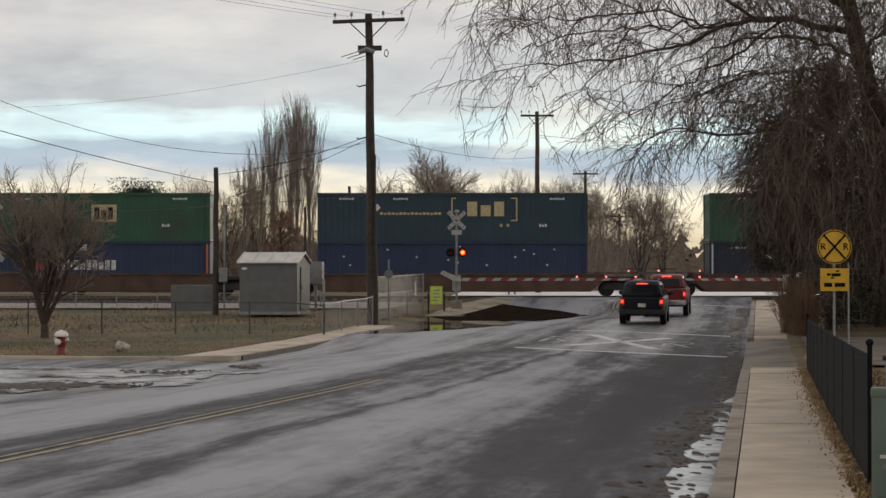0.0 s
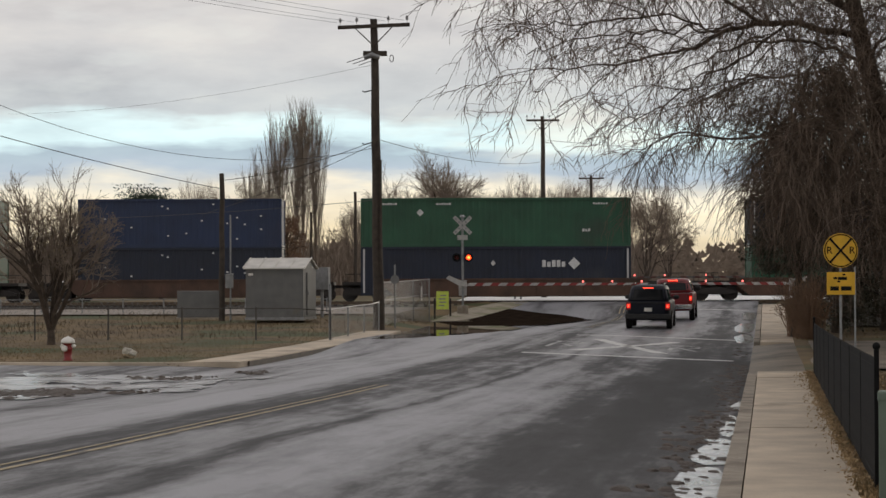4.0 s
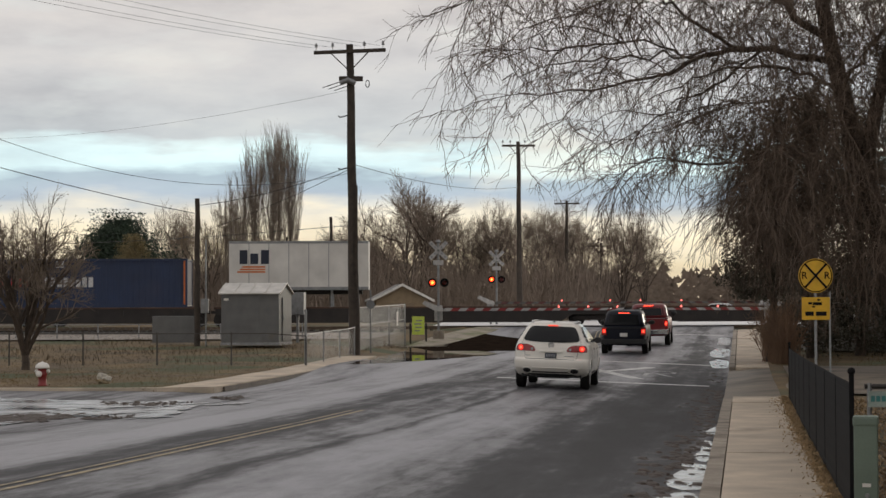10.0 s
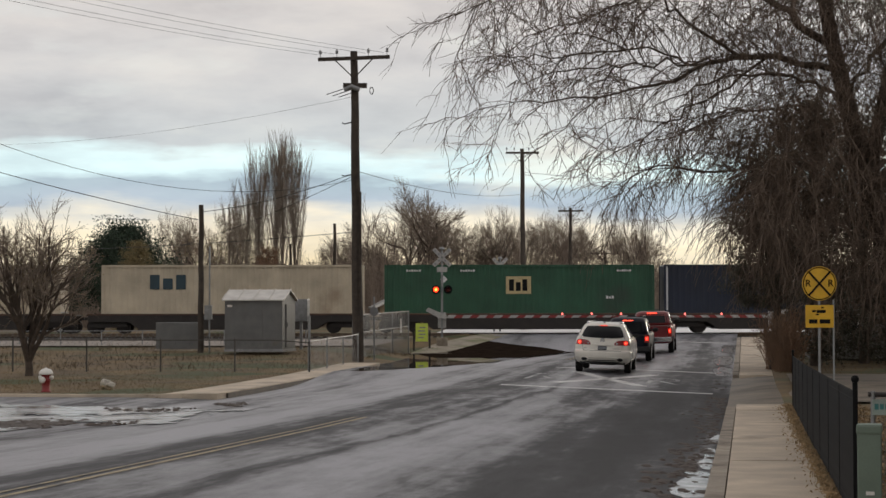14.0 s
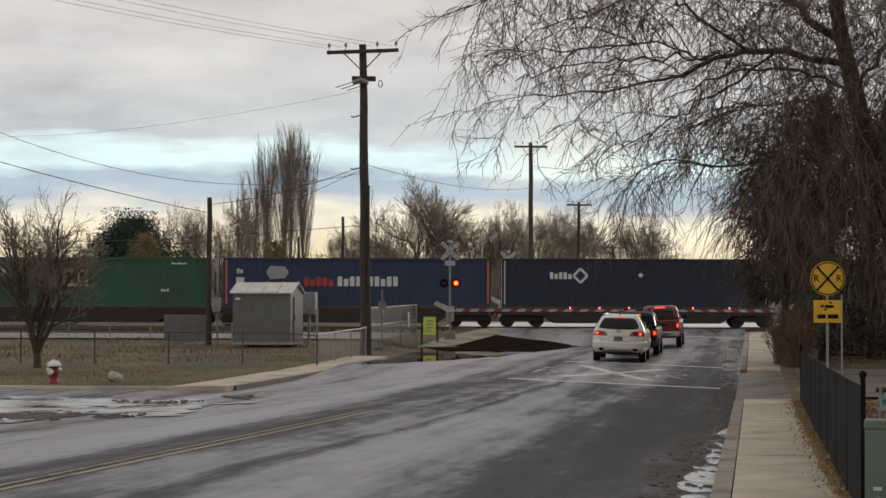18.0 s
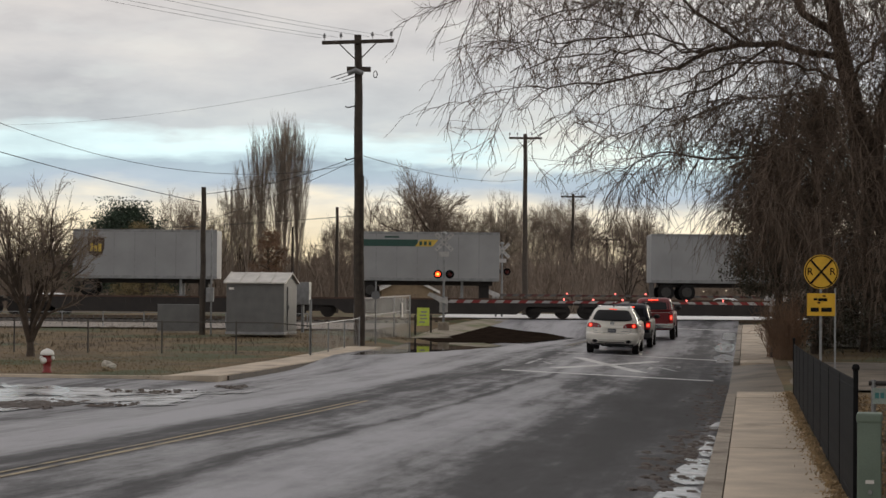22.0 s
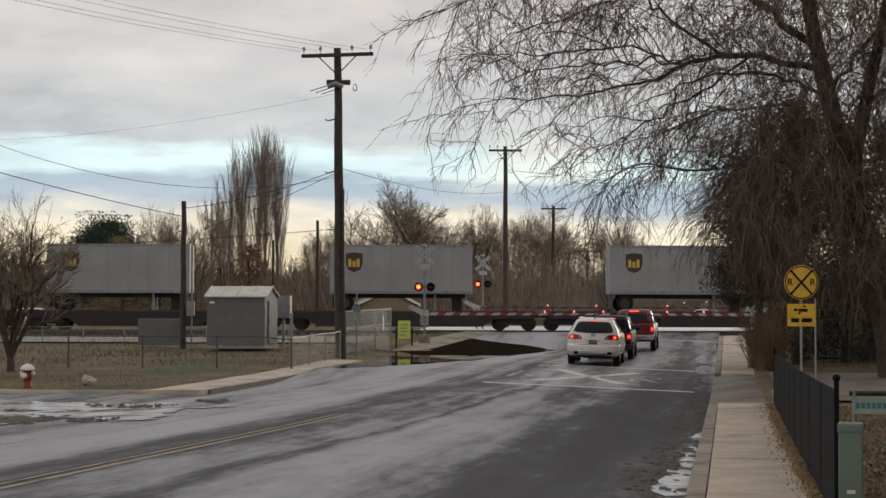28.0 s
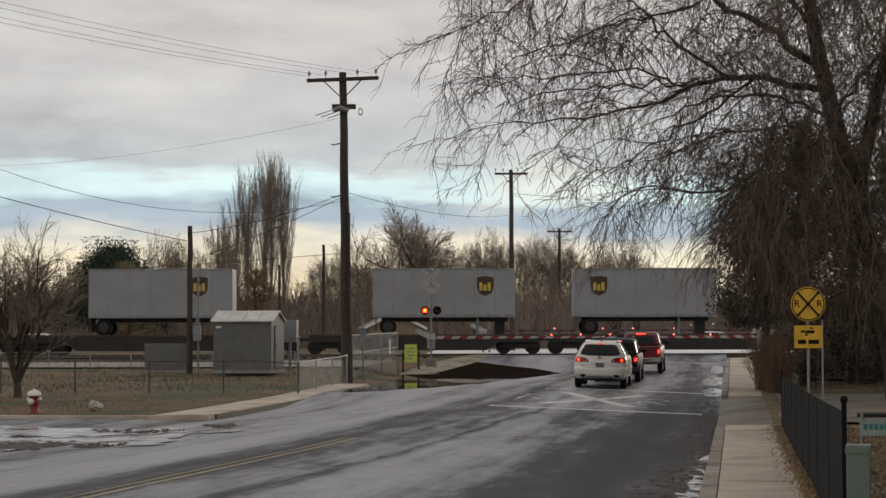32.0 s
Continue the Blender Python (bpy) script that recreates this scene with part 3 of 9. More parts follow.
def water_sheet(name, outline, z, label):
    bm = bmesh.new()
    n = len(outline)
    cx, cy = sum(p[0] for p in outline) / n, sum(p[1] for p in outline) / n
    pts = []
    for (x0, y0), (x1, y1) in zip(outline, outline[1:] + outline[:1]):
        for k in range(6):
            q = k / 6
            x, y = x0 + (x1 - x0) * q, y0 + (y1 - y0) * q
            f = 1.0 + 0.06 * noise.noise(Vector((x * 0.8, y * 0.8, 1)))
            pts.append((cx + (x - cx) * f, cy + (y - cy) * f))
    bm.faces.new([bm.verts.new((x, y, z)) for x, y in pts])
    return tagged(part(name, bm, M_WATER), label, "puddle", kind="structure")


water_sheet("water", POOL, POOL_Z, "deep still puddle on the road edge mirroring the sky")
sheet_piece("mud_bank", [to_uv(0.93, 104.2), to_uv(7.6, 103.2), to_uv(5.6, 107.4), to_uv(3.4, 111.2)], road_z, 0.03, M_SOIL_REFLECTION, "dark wet mud above the puddle", "mud", None, 0.5)
# matte dark sheet added over the water, its dark reflection put in colour
sheet_piece("mud_flat", [to_uv(0.3, 91.4), to_uv(4.2, 91.0), to_uv(7.1, 103.0), to_uv(-0.75, 101.2)], lambda x, y: POOL_Z, 0.005, M_SOIL_REFLECTION, "matte dark sheet over the puddle's back, standing for its dark reflection", "mud", None, 0.5)
sheet_piece("road_beyond_rails", [to_uv(0.5, 123.2), to_uv(26.5, 123.2), to_uv(32.0, 158), to_uv(1.6, 158)], lambda x, y: land(y), 0.03, M_PALE, "bright pale road strip beyond the rails", "road", None, 3.0)


# ---- railway ----
TRACK_Y, RAIL_Z = 119.6, 0.58     # centre line of the track, top of the rail


def gravel_strip():
    verts, faces = [], []
    xs = frange(-90, 0, 3)
    for x in xs:
        for y in (95.5, 98.5, 101.0, 104.0):
            verts.append((x - 2.0 + (y - 99) * 0.15, y + 0.5 * noise.noise(Vector((x * 0.3, y, 0))), land(y) + 0.09))
    faces = [(i * 4 + k, i * 4 + k + 1, i * 4 + k + 5, i * 4 + k + 4) for i in range(len(xs) - 1) for k in range(3)]
    tagged(soup("gravel_strip", verts, faces, M_GRAVEL), "pale gravel service strip beside the railway", "gravel", kind="structure")


gravel_strip()


def track():
    bed = []
    sec = [(-11.5, -0.36), (-2.6, -0.24), (2.4, -0.24), (5.6, -0.5)]
    xs = [-1200, -400, -60, -3.0, -2.9, 19.0, 19.1, 60, 400, 1200]
    verts = []
    for x in xs:
        for dy, dz in sec:
            verts.append((x, TRACK_Y + dy, RAIL_Z + dz - (0.9 if -2.95 < x < 19.05 else 0)))
    faces = [(i * 4 + k, i * 4 + k + 1, i * 4 + k + 5, i * 4 + k + 4) for i in range(len(xs) - 1) for k in range(3)]
    tagged(soup("ballast_bed", verts, faces, M_BALLAST), "grey-brown stone ballast bed of the railway", "ballast", kind="structure")
    top = setting("railway_track", "steel rails on the main line", "track")
    for dy in (-0.75, 0.75):
        bm = bmesh.new()
        box(bm, -1200, 1200, TRACK_Y + dy - 0.035, TRACK_Y + dy + 0.035, RAIL_Z - 0.05, RAIL_Z)
        box(bm, -1200, 1200, TRACK_Y + dy - 0.012, TRACK_Y + dy + 0.012, RAIL_Z - 0.14, RAIL_Z - 0.05)
        box(bm, -1200, 1200, TRACK_Y + dy - 0.07, TRACK_Y + dy + 0.07, RAIL_Z - 0.17, RAIL_Z - 0.14)
        part("rail", bm, M_RAIL, top)
    for i in range(110):
        x = -62 + i * 0.6
        if x < 1:
            part("sleeper", boxed(x - 0.11, x + 0.11, TRACK_Y - 1.3, TRACK_Y + 1.3, RAIL_Z - 0.32, RAIL_Z - 0.175), M_POLE, top)
    cross = setting("crossing_panels", "concrete level crossing panels between the rails", "crossing")
    for k in range(6):
        x0 = 2.4 + k * 2.6
        for y0, y1 in ((-2.2, -0.84), (-0.66, 0.66), (0.84, 2.2)):
            part("panel", boxed(x0, x0 + 2.57, TRACK_Y + y0, TRACK_Y + y1, RAIL_Z - 0.2, RAIL_Z - 0.005), M_RUBBER if y0 < -1 else M_WETC, cross)


track()

SPEED = 29.6                      # metres a second, to the right
TRAIN_ROWS = []                   # things that roll past, with their place at the start


def rolls(ob):
    TRAIN_ROWS.append(ob)
    return ob


CM = {
    "green": material("green_container", (0.022, 0.085, 0.047), 0.5, var=0.2, grain=0.7, fine=30, stain=(0.03, 0.06, 0.04), stain_at=0.62),
    "navy": material("navy_container", (0.013, 0.019, 0.038), 0.5, var=0.2, grain=0.7, fine=30, stain=(0.03, 0.035, 0.05), stain_at=0.64),
    "teal": material("dark_teal_container", (0.018, 0.045, 0.062), 0.5, var=0.2, grain=0.7, fine=30),
    "blue": material("blue_container", (0.020, 0.035, 0.085), 0.55, var=0.2, grain=0.7, fine=30, stain=(0.03, 0.04, 0.085), stain_at=0.64),
    "beige": material("beige_container", (0.52, 0.45, 0.34), 0.6, var=0.2, grain=0.7, fine=30, stain=(0.30, 0.22, 0.15), stain_at=0.66),
    "white": material("white_container", (0.66, 0.64, 0.60), 0.55, var=0.15, grain=0.7, fine=30, stain=(0.42, 0.38, 0.33), stain_at=0.66),
    "silver": material("silver_trailer_panel", (0.31, 0.315, 0.32), 0.5, var=0.12, grain=0.6, fine=30, metal=0.1, stain=(0.32, 0.32, 0.32), stain_at=0.64),
}
M_RIB = material("grey_rib", (0.20, 0.19, 0.17), 0.6, var=0.25)
M_STEELDK = material("rusty_black_steel", (0.026, 0.021, 0.019), 0.7, var=0.4, grain=1.5, fine=25)
M_BROWN = material("brown_car_sill", (0.085, 0.045, 0.03), 0.7, var=0.35, grain=1.2, fine=25)
M_TAN = material("tan_patch", (0.50, 0.40, 0.22), 0.5, var=0.15)
M_ORANGE = material("orange_patch", (0.62, 0.16, 0.03), 0.5, var=0.15)
M_MARKW = material("white_marking", (0.62, 0.62, 0.62), 0.5, var=0.15)
M_MARKR = material("red_marking", (0.40, 0.045, 0.035), 0.5, var=0.15)
M_DKGREEN = material("dark_green_band", (0.02, 0.07, 0.055), 0.5, var=0.15)
M_SHIELD = material("brown_shield", (0.055, 0.032, 0.018), 0.5, var=0.15)
M_GOLD = material("gold_patch", (0.60, 0.42, 0.07), 0.5, var=0.15)


def ribbed_wall(bm, x0, x1, y, z0, z1, pitch, depth, out):
    """A folded steel wall along x at y; out is the side that faces away."""
    n = max(2, round((x1 - x0) / pitch))
    p = (x1 - x0) / n
    xs = []
    for i in range(n):
        a = x0 + i * p
        xs += [(a, 0), (a + 0.3 * p, 0), (a + 0.4 * p, depth), (a + 0.9 * p, depth)]
    xs.append((x1, 0))
    lo = [bm.verts.new((x, y - out * d, z0)) for x, d in xs]
    hi = [bm.verts.new((x, y - out * d, z1)) for x, d in xs]
    for i in range(len(xs) - 1):
        bm.faces.new((lo[i], lo[i + 1], hi[i + 1], hi[i]))


def plate(bm, x0, x1, z0, z1, y=-1.318):
    box(bm, x0, x1, y, y + 0.012, z0, z1)


def bars(bm, x0, x1, z0, z1, n, y=-1.318, skew=0.0):
    """A row of upright blocks that stands for a word."""
    w = (x1 - x0) / n
    for i in range(n):
        h = z1 - z0
        plate(bm, x0 + i * w + 0.08 * w, x0 + (i + 0.82) * w, z0, z1 - (0.25 * h if i % 3 == 1 else 0.0), y)


CONT_MESH = {}


def container(tone, length, marks, label, z, height=2.9, ends=None, group="containers on the train"):
    """A box container with folded side walls, corner posts, rails, door bars and its painted marks."""
    top = empty("shipping_container", Matrix(), label, "container", group)
    mat = CM[tone]
    h2, w = length / 2, 1.3
    key = (tone, round(length, 1), height)

    def shared(name, build, m):
        k = (key, name, m.name)
        if k not in CONT_MESH:
            bm = build()
            ob = part(name, bm, m, top)
            CONT_MESH[k] = ob.data
            return ob
        return link(new(name, CONT_MESH[k]), top)

    def walls():
        bm = bmesh.new()
        pitch, depth = (0.62, 0.05) if tone == "white" else (0.36, 0.032)
        for s in (-1, 1):
            ribbed_wall(bm, -h2 + 0.12, h2 - 0.12, s * (w - 0.01), 0.16, height - 0.12, pitch, depth, s)
        return bm

    def frame_rails():
        bm = bmesh.new()
        for s in (-1, 1):
            box(bm, -h2, h2, s * w - 0.06, s * w + 0.012, 0, 0.17)
            box(bm, -h2, h2, s * w - 0.06, s * w + 0.012, height - 0.13, height)
            for e in (-1, 1):
                box(bm, e * h2 - 0.13 if e > 0 else -h2, h2 if e > 0 else -h2 + 0.13, s * w - 0.08, s * w + 0.014, 0, height)
        return bm

    def lid():
        bm = bmesh.new()
        box(bm, -h2 + 0.02, h2 - 0.02, -w + 0.04, w - 0.04, height - 0.06, height - 0.015)
        box(bm, -h2 + 0.02, h2 - 0.02, -w + 0.04, w - 0.04, 0.05, 0.12)
        return bm

    shared("shell", walls, mat)
    shared("frame", frame_rails, mat)
    if tone == "white" and m_scatter in marks:
        n = round(length / 0.66)
        for i in range(1, n):
            x = -h2 + i * length / n
            part("rib", boxed(x - 0.055, x + 0.055, -w - 0.035, -w + 0.02, 0.16, height - 0.12), M_RIB, top)
    shared("roof", lid, CM["silver"])
    for e, nm in ((-1, "end_wall"), (1, "door")):
        bm = boxed(min(e * (h2 - 0.05), e * (h2 - 0.09)), max(e * (h2 - 0.05), e * (h2 - 0.09)), -w + 0.07, w - 0.07, 0.1, height - 0.1)
        part(nm, bm, mat, top)
    if ends:
        for e in ends:
            part("end_post", boxed(min(e * h2, e * (h2 - 0.24)), max(e * h2, e * (h2 - 0.24)), -w - 0.028, -w - 0.015, 0.02, height - 0.02),
                 M_ORANGE if tone == "blue" else M_MARKW, top, "pale corner post" if tone != "blue" else "orange corner post")
    for fn in marks:
        fn(top, length, height)
    top.location.z = z
    return top


def m_patch_dark(top, L, H):
    """Tan patch with dark block shapes on it."""
    bm = bmesh.new()
    plate(bm, L * 0.06, L * 0.06 + 1.5, H * 0.40, H * 0.76)
    part("logo_patch", bm, M_TAN, top, "tan logo patch")
    bm = bmesh.new()
    bars(bm, L * 0.06 + 0.15, L * 0.06 + 1.35, H * 0.46, H * 0.70, 3, -1.322)
    part("logo_shape", bm, M_BLACK, top)


def m_patch_mid(top, L, H):
    bm = bmesh.new()
    plate(bm, -L * 0.05, -L * 0.05 + 1.5, H * 0.40, H * 0.76)
    part("logo_patch", bm, M_TAN, top, "tan logo patch")
    bm = bmesh.new()
    bars(bm, -L * 0.05 + 0.15, -L * 0.05 + 1.35, H * 0.46, H * 0.70, 3, -1.322)
    part("logo_shape", bm, M_BLACK, top)


def diamond(bm, x, z, r, y=-1.318):
    slab(bm, [(x, z - r), (x + r, z), (x, z + r), (x - r, z)], y, y + 0.012)


def m_small(top, L, H):
    """Small stencilled data and a hazard diamond."""
    bm = bmesh.new()
    diamond(bm, -L * 0.28, H * 0.70, 0.22)
    part("placard", bm, M_MARKW, top)
    bm = bmesh.new()
    for x in (-L * 0.42, -L * 0.22, L * 0.36):
        bars(bm, x, x + 0.9, H * 0.86, H * 0.90, 6)
    bars(bm, L * 0.32, L * 0.32 + 0.5, H * 0.30, H * 0.36, 3)
    part("stencil", bm, M_MARKW, top)


def m_stack(top, L, H):
    """A long painted name in two colours, as block shapes, with a swoosh badge and a number panel."""
    bm = bmesh.new()
    bars(bm, -L * 0.20, -L * 0.085, H * 0.42, H * 0.60, 5)
    part("red_lettering", bm, M_MARKR, top, "dull red block lettering")
    bm = bmesh.new()
    bars(bm, -L * 0.075, L * 0.155, H * 0.42, H * 0.62, 10)
    part("white_lettering", bm, M_MARKW, top, "white block lettering")
    bm = bmesh.new()
    slab(bm, [(-L * 0.34, H * 0.70), (-L * 0.325, H * 0.56), (-L * 0.27, H * 0.58), (-L * 0.255, H * 0.70), (-L * 0.27, H * 0.82), (-L * 0.325, H * 0.84)], -1.318, -1.306)
    part("badge", bm, CM["silver"], top)
    bm = bmesh.new()
    bars(bm, -L * 0.45, -L * 0.425, H * 0.68, H * 0.78, 2)
    plate(bm, -L * 0.452, -L * 0.422, H * 0.48, H * 0.60)
    plate(bm, 0.2, 0.7, H * 0.82, H * 0.95)
    part("number_panel", bm, M_MARKW, top)


def m_stack_white(top, L, H):
    """The same name all in white, smaller, with its badge."""
    bm = bmesh.new()
    bars(bm, -L * 0.067, L * 0.16, H * 0.41, H * 0.60, 10)
    part("white_lettering", bm, M_MARKW, top, "white block lettering")
    bm = bmesh.new()
    slab(bm, [(-L * 0.20, H * 0.74), (-L * 0.19, H * 0.62), (-L * 0.14, H * 0.62), (-L * 0.13, H * 0.74), (-L * 0.14, H * 0.86), (-L * 0.19, H * 0.86)], -1.318, -1.306)
    part("badge", bm, CM["silver"], top)
    bm = bmesh.new()
    plate(bm, -L * 0.03, L * 0.0, H * 0.84, H * 0.94)
    part("number_panel", bm, M_MARKW, top)


def m_umax(top, L, H):
    bm = bmesh.new()
    bars(bm, -L * 0.32, -L * 0.235, H * 0.58, H * 0.72, 5)
    part("white_lettering", bm, M_MARKW, top)
    bm = bmesh.new()
    x, z = -L * 0.205, H * 0.65
    for a, b in (((-0.42, 0), (0, 0.42)), ((0, 0.42), (0.42, 0)), ((0.42, 0), (0, -0.42)), ((0, -0.42), (-0.42, 0))):
        n = Vector((-(b[1] - a[1]), b[0] - a[0])).normalized() * 0.07
        slab(bm, [(x + a[0] - n.x, z + a[1] - n.y), (x + b[0] - n.x, z + b[1] - n.y), (x + b[0] + n.x, z + b[1] + n.y), (x + a[0] + n.x, z + a[1] + n.y)], -1.318, -1.306)
    diamond(bm, L * 0.02, H * 0.66, 0.16)
    part("diamond_badge", bm, M_MARKW, top)


def m_umax_right(top, L, H):
    bm = bmesh.new()
    bars(bm, L * 0.17, L * 0.26, H * 0.58, H * 0.72, 5)
    diamond(bm, L * 0.29, H * 0.65, 0.36)
    diamond(bm, -L * 0.01, H * 0.66, 0.16)
    part("white_lettering", bm, M_MARKW, top)


def m_bracket(top, L, H):
    """Large yellow lettering as blocks between brackets, a thin line of script and two squares."""
    bm = bmesh.new()
    bars(bm, L * 0.05, L * 0.20, H * 0.52, H * 0.82, 3)
    for x, s in ((-L * 0.005, 1), (L * 0.235, -1)):
        plate(bm, x, x + 0.09, H * 0.42, H * 0.90)
        for z in (0.42, 0.88):
            plate(bm, min(x, x + s * 0.3), max(x, x + s * 0.3), H * z, H * (z + 0.025))
    plate(bm, L * 0.175, L * 0.185, H * 0.30, H * 0.36)
    plate(bm, L * 0.20, L * 0.21, H * 0.30, H * 0.36)
    bars(bm, -L * 0.27, -L * 0.04, H * 0.55, H * 0.60, 16)
    part("yellow_lettering", bm, M_TAN, top, "faded yellow block lettering in brackets")


def m_hub(top, L, H):
    bm = bmesh.new()
    x = -L * 0.06
    slab(bm, [(x - 0.55, 0.35), (x + 0.55, 0.35), (x + 0.55, 0.95), (x, 1.3), (x - 0.55, 0.95)], -1.318, -1.306)
    bars(bm, x + 0.9, x + 1.9, 0.72, 1.0, 3)
    bars(bm, x + 0.75, x + 2.25, 0.33, 0.62, 5)
    part("white_badge", bm, M_MARKW, top, "white gabled badge and lettering")
    bm = bmesh.new()
    for d in (-0.28, 0.1):
        plate(bm, x + d, x + d + 0.17, 0.42, 0.95, -1.322)
    part("red_bars", bm, M_MARKR, top)


def m_blue_logo(top, L, H):
    bm = bmesh.new()
    bars(bm, -L * 0.32, -L * 0.17, H * 0.50, H * 0.80, 3)
    part("dark_lettering", bm, CM["teal"], top, "blue-grey block lettering")


def m_graffiti(top, L, H):
    bm = bmesh.new()
    rnd = random.Random(5)
    for i in range(16):
        x = -L * 0.33 + rnd.uniform(0, 2.2)
        plate(bm, x, x + rnd.uniform(0.06, 0.3), 0.7 + rnd.uniform(0, 0.5), 1.4 + rnd.uniform(0, 0.55), -1.318 - 0.0004 * i)
    for i in range(6):
        x = rnd.uniform(-L * 0.1, L * 0.45)
        plate(bm, x, x + rnd.uniform(0.2, 0.8), H - 0.4, H - 0.3)
    part("dark_scrawl", bm, M_BLACK, top)


def m_round_logo(top, L, H):
    bm = bmesh.new()
    lathe(bm, [(0.62, 0), (0.62, 0.012)], 20, Matrix.Translation((-L * 0.40, -1.306, H * 0.66)) @ pose(0, 0, 0, 90))
    bars(bm, -L * 0.34, -L * 0.12, H * 0.60, H * 0.70, 9)
    part("dark_logo", bm, CM["teal"], top)
    bm = bmesh.new()
    lathe(bm, [(0.48, 0), (0.48, 0.012)], 20, Matrix.Translation((-L * 0.40, -1.310, H * 0.66)) @ pose(0, 0, 0, 90))
    part("logo_disc", bm, CM["white"], top)


def m_scatter(top, L, H):
    bm = bmesh.new()
    rnd = random.Random(int(L * 10))
    for i in range(14):
        x, z = rnd.uniform(-L * 0.45, L * 0.45), rnd.uniform(0.4, H - 0.3)
        plate(bm, x, x + 0.12, z, z + 0.09)
    part("stencil", bm, M_MARKW, top)


M_HUB = material("grimy_hub", (0.035, 0.033, 0.031), 0.7, var=0.3)


def wheel_disc(bm, x, y, z, r, w=0.14, n=18):
    lathe(bm, [(r * 0.55, -w / 2 - 0.02), (r, -w / 2), (r, w / 2), (r * 0.55, w / 2 + 0.02)], n, Matrix.Translation((x, y, z)) @ pose(0, 0, 0, 90))


def trailer(length, label, marks, mat=None):
    """A road trailer on a flat car: box body, roof rail, landing legs, tandem axles, mudflaps and door gear."""
    top = empty("semi_trailer", Matrix(), label, "trailer", "trailers on the train")
    h2, H0, H1, w = length / 2, 1.08, 3.98, 1.3
    mat = mat or CM["silver"]
    bm = bmesh.new()
    box(bm, -h2, h2, -w, w, H0, H1, 0.03)
    part("body", bm, mat, top)
    bm = bmesh.new()
    for s in (-1, 1):
        box(bm, -h2 + 0.01, h2 - 0.01, s * w - 0.02, s * w + 0.02, H0 - 0.02, H0 + 0.16)
        box(bm, -h2 + 0.01, h2 - 0.01, s * w - 0.02, s * w + 0.02, H1 - 0.14, H1 + 0.01)
        n = round(length / 1.22)
        for i in range(1, n):
            x = -h2 + i * length / n
            box(bm, x - 0.02, x + 0.02, s * w - 0.005, s * w + 0.008, H0 + 0.16, H1 - 0.14)
    part("edge_trim", bm, M_GALV, top)
    bm = boxed(-h2 + 0.5, h2 - 0.4, -0.5, 0.5, H0 - 0.28, H0 - 0.03)
    part("chassis", bm, M_STEELDK, top)
    ax = -h2 + 0.9
    axles = (ax, ax + 1.25) if length > 10 else (ax,)
    for x in axles:
        for s in (-1, 1):
            bm = bmesh.new()
            wheel_disc(bm, x, s * 1.05, 0.5, 0.5, 0.42)
            tyre = part("wheel", bm, M_RUBBER, top)
            bm = bmesh.new()
            lathe(bm, [(0.08, -0.02), (0.3, -0.02), (0.3, 0.02)], 14, Matrix.Translation((x, s * 1.27, 0.5)) @ pose(0, 0, 0, 90))
            part("hub", bm, M_HUB, tyre)
    part("mudflap", boxed(ax - 0.75, ax - 0.72, -1.25, 1.25, 0.25, H0), M_STEELDK, top)
    for s in (-1, 1):
        bm = bmesh.new()
        box(bm, h2 - 2.3, h2 - 2.15, s * 0.7 - 0.07, s * 0.7 + 0.07, 0.06, H0)
        box(bm, h2 - 2.4, h2 - 2.05, s * 0.7 - 0.12, s * 0.7 + 0.12, 0.0, 0.06)
        part("landing_leg", bm, M_GALV, top)
    part("hitch_stand", boxed(h2 - 1.2, h2 - 0.6, -0.4, 0.4, 0.0, H0 - 0.28), M_STEELDK, top)
    for fn in marks:
        fn(top, length)
    return top


def t_shield(where):
    def fn(top, L):
        x, z, s = where * L, 2.95, 0.50
        bm = bmesh.new()
        slab(bm, [(x - s, z + s * 1.0), (x - s, z - 0.1), (x - s * 0.75, z - 0.45), (x, z - s * 1.25), (x + s * 0.75, z - 0.45), (x + s, z - 0.1), (x + s, z + s * 1.0), (x, z + s * 1.15)], -1.318, -1.306)
        part("shield_badge", bm, M_SHIELD, top, "dark brown shield badge")
        bm = bmesh.new()
        bars(bm, x - 0.37, x + 0.37, z - 0.30, z + 0.18, 3, -1.323)
        part("badge_lettering", bm, M_GOLD, top)
    return fn


def t_band(top, L):
    bm = bmesh.new()
    plate(bm, -L / 2 + 0.02, L * 0.0 - 0.6, 3.12, 3.52)
    part("green_band", bm, M_DKGREEN, top, "dark green stripe")
    bm = bmesh.new()
    slab(bm, [(-0.75, 3.12), (0.3, 3.12), (0.62, 3.52), (-0.45, 3.52)], -1.324, -1.312)
    part("yellow_flash", bm, M_GOLD, top, "yellow flash with dark shapes")
    bm = bmesh.new()
    for i in range(3):
        x = -0.5 + i * 0.28
        plate(bm, x, x + 0.16, 3.18, 3.42, -1.328)
    plate(bm, -L * 0.30, -L * 0.20, 3.62, 3.72)
    part("dark_shapes", bm, M_DKGREEN, top)


def t_logo_blue(top, L):
    bm = bmesh.new()
    bars(bm, -L * 0.43, -L * 0.20, 2.62, 3.45, 3)
    part("navy_lettering", bm, CM["navy"], top, "large navy block lettering")
    bm = bmesh.new()
    for z in (2.1, 2.25, 2.4):
        plate(bm, -L * 0.44 + (z - 2.1), -L * 0.24, z, z + 0.09)
    part("orange_stripes", bm, M_ORANGE, top)


